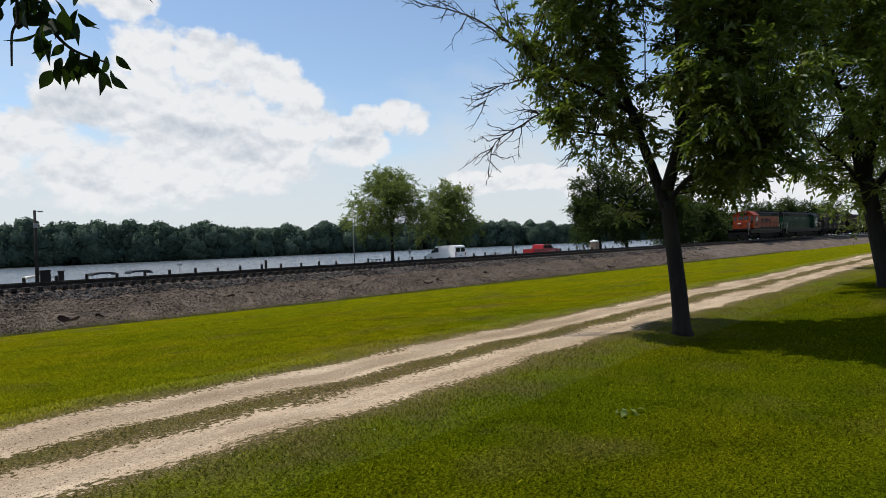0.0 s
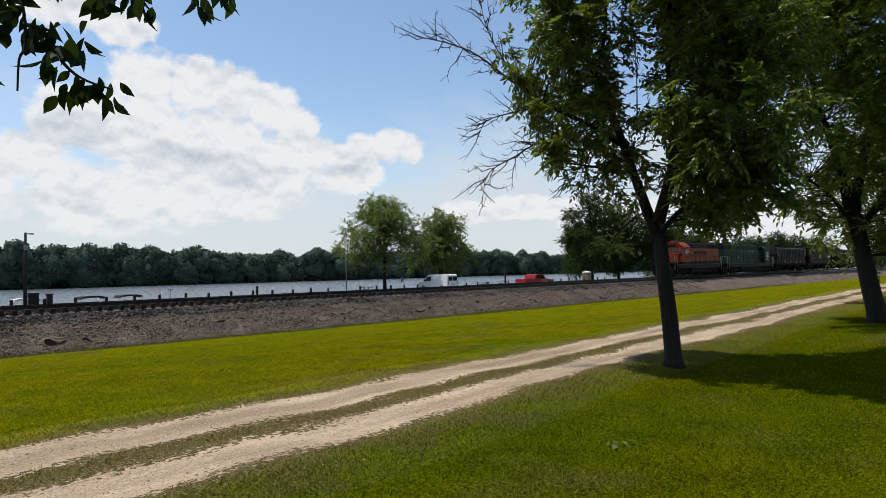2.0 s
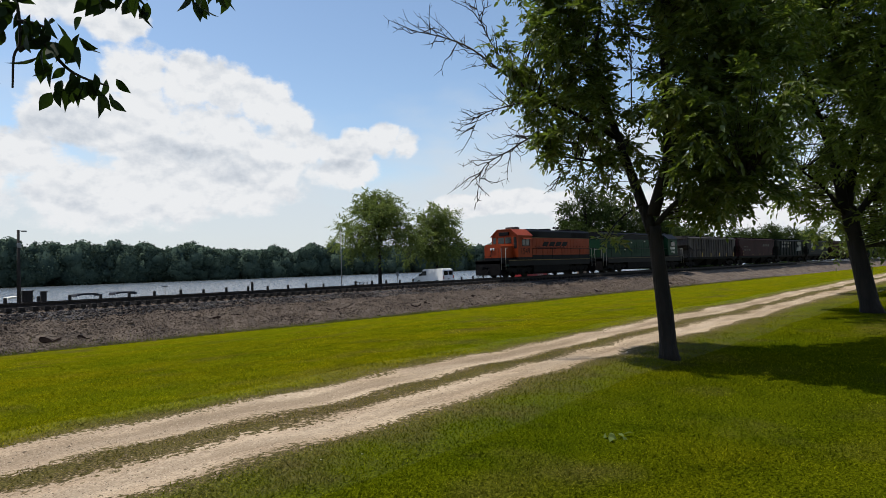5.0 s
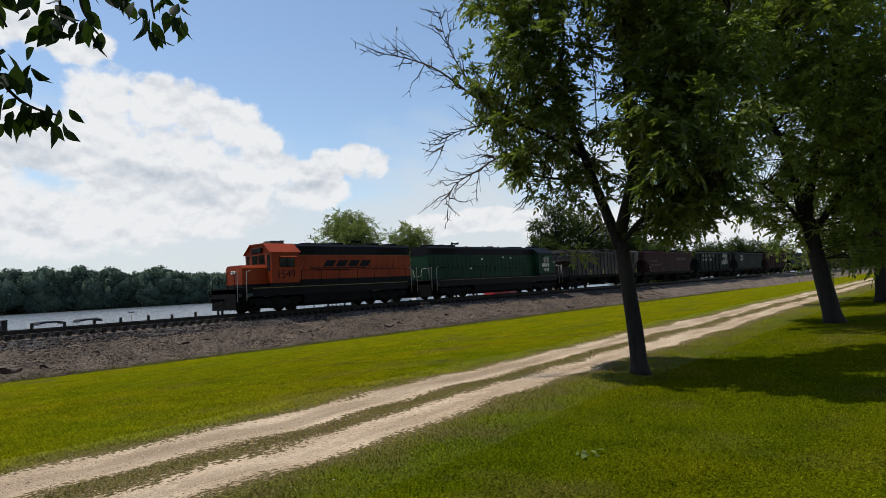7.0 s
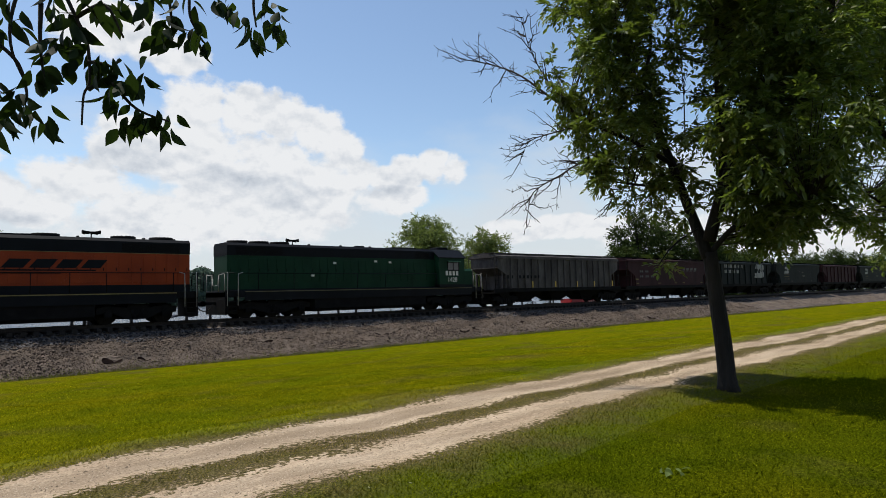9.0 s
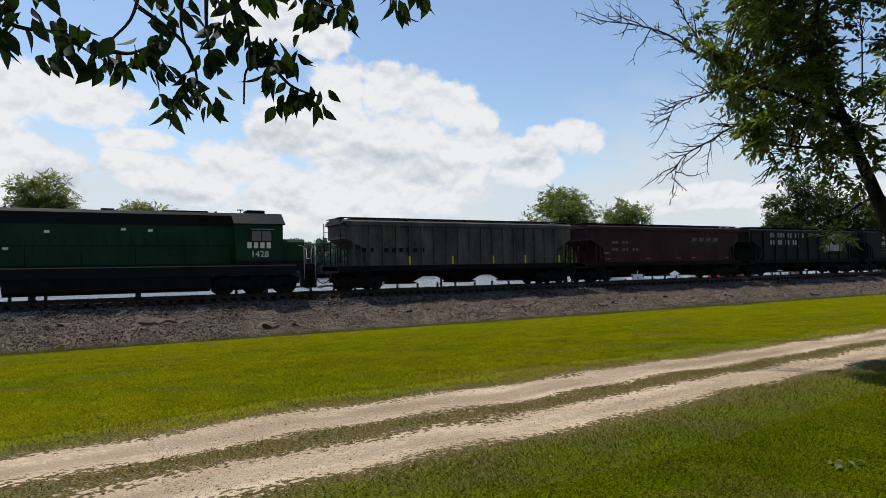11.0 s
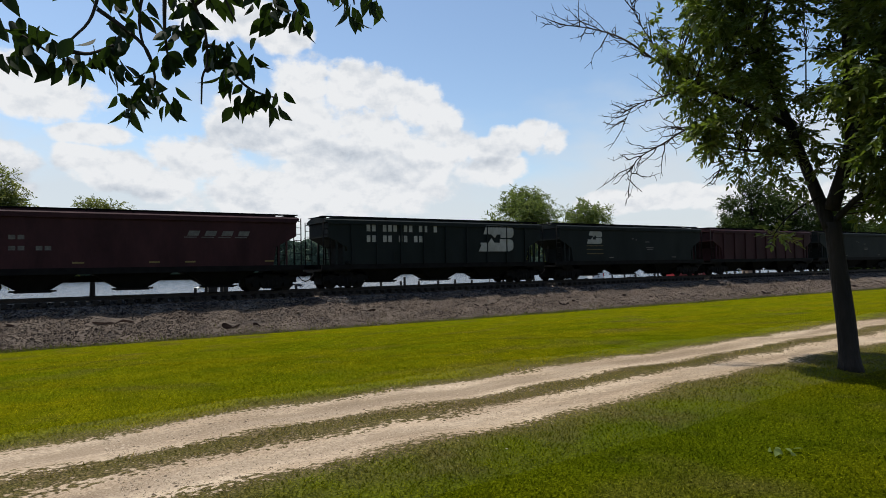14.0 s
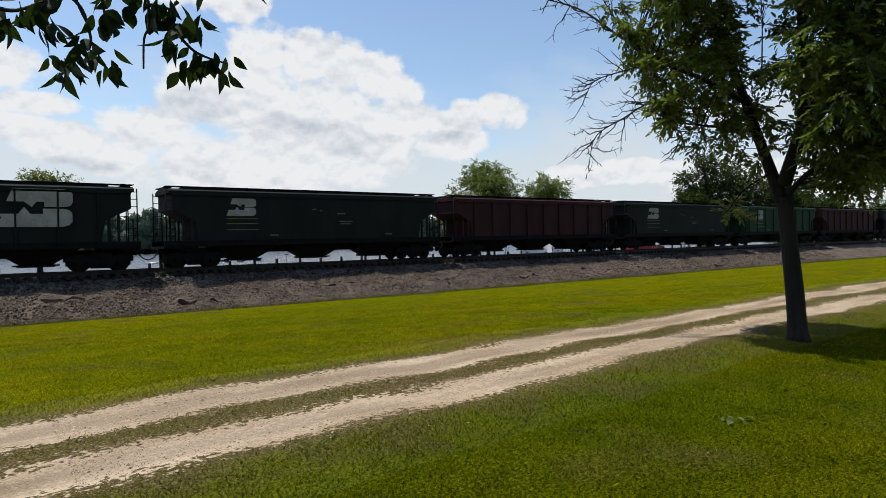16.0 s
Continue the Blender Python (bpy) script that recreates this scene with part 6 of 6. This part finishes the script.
def pickup():
    ob = thing("pickup_truck", (71.5, 52.5, LOT_Z + 0.03), "red crew-cab pickup truck with pale side stripes", "pickup truck", rz=180)
    half = 0.98
    prof = [(-2.9, 0.45), (-2.9, 0.95), (-2.75, 1.10), (-1.55, 1.18), (-1.0, 1.72), (-0.75, 1.80), (0.55, 1.80), (0.85, 1.70), (1.0, 1.18), (1.0, 0.45)]
    part("cab", shell(prof, half, 0.14, 1.1), REDPAINT, ob)
    bed = bmesh.new()
    box(bed, 1.02, 2.95, -half, -half + 0.12, 0.5, 1.2, 0.03)
    box(bed, 1.02, 2.95, half - 0.12, half, 0.5, 1.2, 0.03)
    box(bed, 1.02, 2.95, -half + 0.1, half - 0.1, 0.5, 0.62)
    b = part("bed", bed, REDPAINT, ob)
    part("tailgate", boxed(2.93, 3.0, -half + 0.05, half - 0.05, 0.55, 1.2, 0.02), REDPAINT, b)
    for s in (-1, 1):
        y = s * (half - 0.025)
        for a, c in (((-1.32, 1.22), (-0.15, 1.70)), ((-0.05, 1.22), (0.78, 1.70))):
            bm = bmesh.new()
            prism(bm, [(a[0], a[1]), (a[0] + (0.42 if a[0] < -1 else 0.02), c[1]), (c[0] - (0.12 if c[0] > 0.5 else 0), c[1]), (c[0], a[1])], y - 0.015 + s * 0.0, y + 0.015 + s * 0.0, "y")
            part("side_window", bm, GLASS, ob)
        bm = bmesh.new()
        for k in range(3):
            slanted(bm, -1.9 + k * 0.5, 0.7, 0.10, 0.4, 0.9, s * (half + 0.004))
        part("side_stripe", bm, CREAM, ob, "pale slanted body stripe")
    bm = bmesh.new()
    prism(bm, [(-1.60, 1.20), (-1.06, 1.72), (-1.02, 1.69), (-1.56, 1.17)], -0.8, 0.8, "y")
    part("windscreen", bm, GLASS, ob)
    part("front_bumper", boxed(-3.05, -2.88, -0.95, 0.95, 0.45, 0.68, 0.03), CHROME, ob)
    part("rear_bumper", boxed(2.99, 3.12, -0.95, 0.95, 0.5, 0.68, 0.03), CHROME, ob)
    part("grille", boxed(-2.95, -2.9, -0.6, 0.6, 0.72, 0.98, 0.01), CHROME, ob)
    for y in (-0.92, 0.74):
        part("headlight", boxed(-2.94, -2.88, y, y + 0.18, 0.78, 0.95, 0.01), LAMPWHITE, ob)
        part("tail_lamp", boxed(2.99, 3.02, y, y + 0.16, 0.8, 1.15, 0.01), TAILRED, ob)
    wheels(ob, (-1.95, 1.95), 0.86, 0.40)


def boat(x, y, label, canopy_mat, rz=0):
    """A small runabout with a canopy on bows."""
    ob = thing("motor_boat", (x, y, WATER_Z - 0.25), label, "boat", "moored boats", rz=rz)
    bm = bmesh.new()
    rings = []
    for s, w, z in ((-2.6, 0.85, 1.0), (-1.0, 1.05, 1.0), (0.8, 1.02, 1.05), (2.0, 0.62, 1.15), (2.7, 0.05, 1.25)):
        rings.append([bm.verts.new(p) for p in ((s, -w, z), (s, -w * 0.85, 0.45), (s, 0, 0.15 + (0.25 if s > 1.5 else 0)), (s, w * 0.85, 0.45), (s, w, z))])
    for a, b in zip(rings, rings[1:]):
        for k in range(4):
            bm.faces.new((a[k], a[k + 1], b[k + 1], b[k]))
        bm.faces.new((a[4], a[0], b[0], b[4]))
    bm.faces.new(rings[0])
    part("hull", bm, WHITEPAINT, ob)
    bm = bmesh.new()
    prism(bm, [(0.5, 1.0), (0.7, 1.0), (0.35, 1.5), (0.28, 1.48)], -0.8, 0.8, "y")
    part("windscreen", bm, GLASS, ob)
    bm = bmesh.new()
    prism(bm, [(-1.08, 2.16), (-1.0, 2.40), (-0.5, 2.48), (0.5, 2.48), (1.0, 2.40), (1.08, 2.16), (0.96, 2.24), (0.5, 2.32), (-0.5, 2.32), (-0.96, 2.24)], -0.85, 0.85, "y")
    part("canopy", bm, canopy_mat, ob, "dark canvas sun canopy")
    for s in (-0.98, 0.98):
        for yy in (-0.85, 0.85):
            part("canopy_bow", tube(bmesh.new(), [(s, yy, 2.32), (s * 0.7, yy * 1.05, 1.6), (s * 0.2, yy * 1.1, 1.0)], 0.018, 6), CHROME, ob)
    bm = bmesh.new()
    box(bm, -2.9, -2.6, -0.2, 0.2, 0.5, 1.3, 0.05)
    part("outboard_motor", bm, RUBBER, ob)


def dock():
    ob = thing("dock", (15, 65.6, -0.98), "low timber boat dock along the seawall", "dock")
    for k in range(20):
        part("plank", boxed(-8 + k * 0.9, -8 + k * 0.9 + 0.86, -0.9, 0.9, 0, 0.06, 0.005), POSTWOOD, ob)
    for k in range(7):
        for y in (-0.85, 0.85):
            part("pile", tube(bmesh.new(), [(-7.6 + k * 2.5, y, -2.9), (-7.6 + k * 2.5, y, 0.35)], 0.1, 8), POSTWOOD, ob)


def portable_toilet(x, y):
    ob = thing("portable_toilet", (x, y, LOT_Z + 0.03), "tan portable toilet with a white domed roof", "portable toilet")
    tan = material("tan moulded plastic", [(0.22, 0.15, 0.10), (0.32, 0.23, 0.16)], scale=2, rough=0.6, bump=0.05)
    part("cabin", boxed(-0.58, 0.58, -0.58, 0.58, 0.08, 1.75, 0.03), tan, ob)
    part("base", boxed(-0.62, 0.62, -0.62, 0.62, 0, 0.1, 0.02), WHITEPAINT, ob)
    bm = bmesh.new()
    tube(bm, [(0, 0, 1.75), (0, 0, 1.85), (0, 0, 1.96), (0, 0, 2.01)], [0.82, 0.78, 0.5, 0.1], 12)
    part("roof", bm, WHITEPAINT, ob)
    part("door", boxed(-0.4, 0.4, -0.6, -0.575, 0.15, 1.65, 0.01), tan, ob)
    part("vent_pipe", tube(bmesh.new(), [(0.4, 0.4, 1.8), (0.4, 0.4, 2.2)], 0.05, 8), WHITEPAINT, ob)


posts()
light_pole()
pedestal(13.7, 60.9, 0.75, 1.3)
pedestal(14.75, 60.4, 0.4, 1.2)
flagpole(45.3, 60.4, 7.0)
small_sign(24.8, 60.6, 1.35, 0.5, 0.12)
small_sign(54.6, 61.0, 1.9, 0.4, 0.6)
picnic_table(48.6, 60.8, 0)
for x, y in ((72.0, 61.5), (76.5, 61.8), (84.0, 62.0), (88.0, 61.2)):
    picnic_table(x, y, 15)
van()
pickup()
dock()
boat(14.6, 67.6, "white pontoon boat with a pale canopy at the dock", CREAM)
boat(20.0, 67.4, "white runabout boat with a dark canvas canopy", CANVAS)
boat(23.4, 67.4, "white runabout boat with a dark canvas canopy", CANVAS)
portable_toilet(97.2, 60.0)

# ---- ties, ballast stones, grass blades, small litter ----
def ties():
    bm = bmesh.new()
    box(bm, -0.115, 0.115, -1.3, 1.3, -0.09, 0.09, 0.008)
    me = bpy.data.meshes.new("tie")
    bm.to_mesh(me)
    bm.free()
    me.materials.append(TIE)
    rng = np.random.default_rng(4)
    for k in range(290):
        ob = new("tie", me)
        ob.parent = track
        ob.matrix_basis = pose(-20 + k * 0.52, rng.normal(0, 0.03), RAIL_Z - 0.255, 0, 0, rng.normal(0, 0.6))


def stones(name, label, n, xr, yr, size, mat, seed, lift=0.0):
    """Crushed stone: squashed six-sided lumps lying on the bank."""
    rng = np.random.default_rng(seed)
    x = xr[0] + (xr[1] - xr[0]) * rng.uniform(0, 1, n) ** 1.5
    y = rng.uniform(yr[0], yr[1], n)
    clear = np.ones(n, bool)
    for hx, hy, hr in HOLES:
        clear &= ((x - hx) / (0.9 * hr)) ** 2 + ((y - hy) / (0.45 * hr)) ** 2 > 1
    x, y = x[clear], y[clear]
    n = len(x)
    z = bank_with_holes(x, y) + lift
    s = rng.uniform(size[0], size[1], n) * (1 + 0.8 * (rng.uniform(0, 1, n) > 0.96))
    v = np.array([(1, 0, 0), (0, 1, 0), (-1, 0, 0), (0, -1, 0), (0, 0, 1), (0, 0, -1)], float)
    turn = unit(rng.normal(0, 1, (n, 4)))
    w_, a, b, c = turn.T
    M = np.stack([np.stack([1 - 2 * (b * b + c * c), 2 * (a * b - c * w_), 2 * (a * c + b * w_)], -1),
                  np.stack([2 * (a * b + c * w_), 1 - 2 * (a * a + c * c), 2 * (b * c - a * w_)], -1),
                  np.stack([2 * (a * c - b * w_), 2 * (b * c + a * w_), 1 - 2 * (a * a + b * b)], -1)], -2)
    sc = s[:, None, None] * rng.uniform(0.6, 1.2, (n, 6, 1))
    P = np.einsum("nij,kj->nki", M, v) * sc * np.array([1, 1, 0.8]) + np.stack([x, y, z + s * 0.25], -1)[:, None]
    F = np.array([(0, 1, 4), (1, 2, 4), (2, 3, 4), (3, 0, 4), (1, 0, 5), (2, 1, 5), (3, 2, 5), (0, 3, 5)])
    f = (np.arange(n)[:, None, None] * 6 + F[None]).reshape(-1, 3)
    ob = soup(name, P.reshape(-1, 3), f, mat)
    return tagged(ob, label, "gravel", kind="stuff")


def blades(name, label, x, y, z, h, w, mat, seed, lean=0.5):
    rng = np.random.default_rng(seed)
    n = len(x)
    o = np.stack([x, y, z], -1)
    an = rng.uniform(0, math.tau, n)
    side = np.stack([np.cos(an), np.sin(an), np.zeros(n)], -1) * (w * 0.5)[:, None]
    tip = o + np.stack([rng.normal(0, lean, n) * h, rng.normal(0, lean, n) * h, h], -1)
    mid = (o + tip) / 2 + np.array([0, 0, 1]) * (h * 0.12)[:, None]
    v = np.stack([o - side, o + side, mid + side * 0.7, tip], 1).reshape(-1, 3)
    k = np.arange(n)[:, None] * 4
    ob = soup(name, v, k + np.array([[0, 1, 2, 3]]), mat)
    return tagged(ob, label, "grass", kind="stuff")


ties()
STONE = material("brown-grey crushed stone", [(0.030, 0.022, 0.018), (0.090, 0.068, 0.052), (0.175, 0.135, 0.102)], scale=0.4, rough=0.95, bump=0.2, fine=20, spread=0.2, random_tint=1.0, spec=0.1)
STONE_DARK = material("dark grey track ballast", [(0.010, 0.009, 0.010), (0.044, 0.040, 0.040), (0.155, 0.143, 0.138)], scale=0.4, rough=0.95, bump=0.2, fine=20, spread=0.2, random_tint=1.1, spec=0.1)
stones("slope_gravel", "loose brown-grey stones on the embankment slope", 60000, (-8, 75), (29.2, 33.4), (0.018, 0.048), STONE, 91)
stones("track_ballast", "dark grey crushed ballast beside the rails", 80000, (-8, 80), (32.75, 36.9), (0.035, 0.065), STONE_DARK, 92)
stones("bank_rubble", "scattered larger stones on the embankment", 700, (-8, 70), (29.0, 33.6), (0.05, 0.11), STONE, 93)



def hollows():
    """Crumbly soil sheets in the washed-out hollows of the bank, coloured near black for the overhang's shade."""
    # the shade under each hollow's rim is put into this soil colour
    soil = material("soil darkened for shade", [(0.005, 0.003, 0.003), (0.020, 0.012, 0.009)], scale=4, rough=0.95, bump=0.8, fine=18, spec=0.05)
    for k, (hx, hy, r) in enumerate(HOLES):
        rng = np.random.default_rng(200 + k)
        bm = bmesh.new()
        ring = []
        centre = bm.verts.new((0, 0, 0.05))
        for i in range(18):
            an = i * math.tau / 18
            q = rng.uniform(0.5, 1.1)
            px, py = math.cos(an) * r * 0.8 * q, math.sin(an) * r * 0.27 * q + 0.08 * r * math.cos(3 * an + k)
            z = float(bank_with_holes(hx + px, hy + py) - bank_with_holes(hx, hy))
            ring.append(bm.verts.new((px, py, z + 0.04)))
        for i in range(18):
            bm.faces.new((centre, ring[i], ring[(i + 1) % 18]))
        solid("shaded_hollow", bm, soil, "soil sheet in a washed-out bank hollow, coloured dark for the shade inside", "hollow", "hollows in the bank", at=(hx, hy, float(bank_with_holes(hx, hy))))


hollows()


def road_pebbles():
    """Loose crushed stone on and beside the wheel tracks."""
    rng = np.random.default_rng(140)
    n = 16000
    x = 0.5 + 26 * rng.uniform(0, 1, n) ** 1.6
    c = rng.choice([-RUT, RUT], n) + rng.normal(0, 0.24, n)
    y = road_y(x) + c
    z = land(x, y) + uneven(x, y) + 0.03 - 0.025 * np.exp(-((np.abs(c) - RUT) / 0.3) ** 2)
    s = rng.uniform(0.003, 0.009, n) * (1 + 1.2 * (rng.uniform(0, 1, n) > 0.95))
    v = np.array([(1, 0, 0), (0, 1, 0), (-1, 0, 0), (0, -1, 0), (0, 0, 0.8)], float)
    P = v[None] * s[:, None, None] * rng.uniform(0.6, 1.2, (n, 5, 1)) + np.stack([x, y, z], -1)[:, None]
    F = np.array([(0, 1, 4), (1, 2, 4), (2, 3, 4), (3, 0, 4)])
    ob = soup("road_pebbles", P.reshape(-1, 3), (np.arange(n)[:, None, None] * 5 + F[None]).reshape(-1, 3), material("road stone", [(0.09, 0.066, 0.045), (0.24, 0.185, 0.13), (0.42, 0.34, 0.25)], scale=0.4, rough=0.95, bump=0.1, fine=20, spread=0.2, random_tint=1.0, spec=0.1))
    tagged(ob, "loose pale pebbles on the dirt road", "pebbles", kind="stuff")


road_pebbles()


def lawn_blades():
    rng = np.random.default_rng(95)
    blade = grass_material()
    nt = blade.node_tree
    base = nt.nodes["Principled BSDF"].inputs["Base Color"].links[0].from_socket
    bright = nt.nodes.new("ShaderNodeMix")
    bright.data_type, bright.blend_type = "RGBA", "MULTIPLY"
    bright.inputs[0].default_value = 1.0
    nt.links.new(base, bright.inputs["A"])
    nt.links.new(bright.outputs["Result"], nt.nodes["Principled BSDF"].inputs["Base Color"])
    # each blade a little lighter or darker than its neighbour
    isle = nt.nodes.new("ShaderNodeNewGeometry")
    tone = ramp(nt, [(0.0, (0.95, 1.05, 0.9)), (0.5, (1.9, 1.9, 1.6)), (0.9, (2.9, 2.7, 2.6)), (1.0, (3.9, 3.4, 4.5))])
    nt.links.new(isle.outputs["Random Per Island"], tone.inputs["Fac"])
    nt.links.new(tone.outputs["Color"], bright.inputs["B"])
    tr = nt.nodes.new("ShaderNodeBsdfTranslucent")
    nt.links.new(bright.outputs["Result"], tr.inputs["Color"])
    mx = nt.nodes.new("ShaderNodeMixShader")
    mx.inputs[0].default_value = 0.35
    nt.links.new(nt.nodes["Principled BSDF"].outputs[0], mx.inputs[1])
    nt.links.new(tr.outputs[0], mx.inputs[2])
    nt.links.new(mx.outputs[0], nt.nodes["Material Output"].inputs["Surface"])
    n = 680000
    r = 1.0 + 28 * rng.uniform(0, 1, n) ** 1.5
    b = np.radians(38 + np.clip(rng.normal(0, 42, n), -110, 110))
    x, y = np.sin(b) * r, np.cos(b) * r
    c = y - road_y(x)
    off = np.abs(np.abs(c) - RUT)
    patch = 0.5 + 0.5 * np.sin(x * 1.9 + 2 * np.sin(y * 1.3)) * np.sin(y * 2.3 + 1.5 * np.sin(x * 0.8))
    fade = np.clip((29 - r) / 16, 0, 1)
    keep = (rng.uniform(0, 1, n) < fade) & np.where(np.abs(c) < 1.65, (off > 0.36 + 0.18 * patch) & (rng.uniform(0, 1, n) < np.clip((off - 0.30) * 1.6, 0.1, 0.9)), rng.uniform(0, 1, n) < 0.55 + 0.45 * patch)
    x, y, r = x[keep], y[keep], r[keep]
    n = len(x)
    h = rng.uniform(0.016, 0.036, n) * (0.8 + 0.5 * (rng.uniform(0, 1, n) > 0.9))
    w = rng.uniform(0.003, 0.007, n) * (1 + r * 0.09)
    c = np.abs(y - road_y(x))
    z = land(x, y) + uneven(x, y) - 0.002 + np.where(c < 2.3, 0.03 - 0.036 * smooth01((c - 1.9) / 0.38), 0)
    blades("grass_blades", "short mown grass blades on the lawn", x, y, z, h, w, blade, 96, 0.7)
    # taller weeds where the lawn meets the gravel
    weed = leafy("bank weeds", (0.050, 0.058, 0.010), (0.115, 0.120, 0.025), (0.13, 0.15, 0.02), 0.3, (0.17, 0.15, 0.05), 0.8, 0.05)
    n = 34000
    x = -8 + 110 * rng.uniform(0, 1, n) ** 1.2
    y = 28.9 + 0.5 * np.sin(x * 0.21) * np.sin(x * 0.077 + 1) + 0.25 * np.sin(x * 0.9) + rng.normal(0, 0.36, n) + 0.5 * (rng.uniform(0, 1, n) > 0.95) * rng.uniform(0, 2, n)
    z = np.maximum(bank_with_holes(x, y), land(x, y)) - 0.02
    blades("bank_weeds", "ragged weeds along the foot of the gravel bank", x, y, z, rng.uniform(0.04, 0.24, n) * rng.uniform(0.4, 1.0, n), rng.uniform(0.010, 0.024, n), weed, 97, 0.4)


lawn_blades()


def litter(x, y, label, mat, size, seed):
    """A curled fallen leaf on the grass."""
    rng = np.random.default_rng(seed)
    way = rng.normal(0, 1, (1, 3)) * np.array([1, 1, 0.3])
    ob = broad_leaves("fallen_leaf", np.array([[0, 0, 0.022]]), way, rng.normal(0, 0.4, (1, 3)) + np.array([0, 0, 1]), np.array([size * 1.5]), np.array([size * 0.9]), mat, None)
    del ob["kind"]
    ob.location = (x, y, float(land(x, y) + uneven(x, y)) + 0.008)
    return tagged(ob, label, "leaf", "fallen leaves")


for k in range(7):
    litter(5.16 + 0.055 * math.cos(k * 2.4) * (1 + k * 0.12), 2.90 + 0.055 * math.sin(k * 2.4) * (1 + k * 0.12), "pale green curled fallen leaf on the lawn", LEAF_MID, 0.05 + 0.006 * (k % 3), 300 + k)
litter(3.37, 4.31, "pale dry fallen leaf on the lawn", CREAM, 0.035, 2)
litter(3.05, 4.45, "pale dry fallen leaf on the lawn", CREAM, 0.02, 3)

motions()
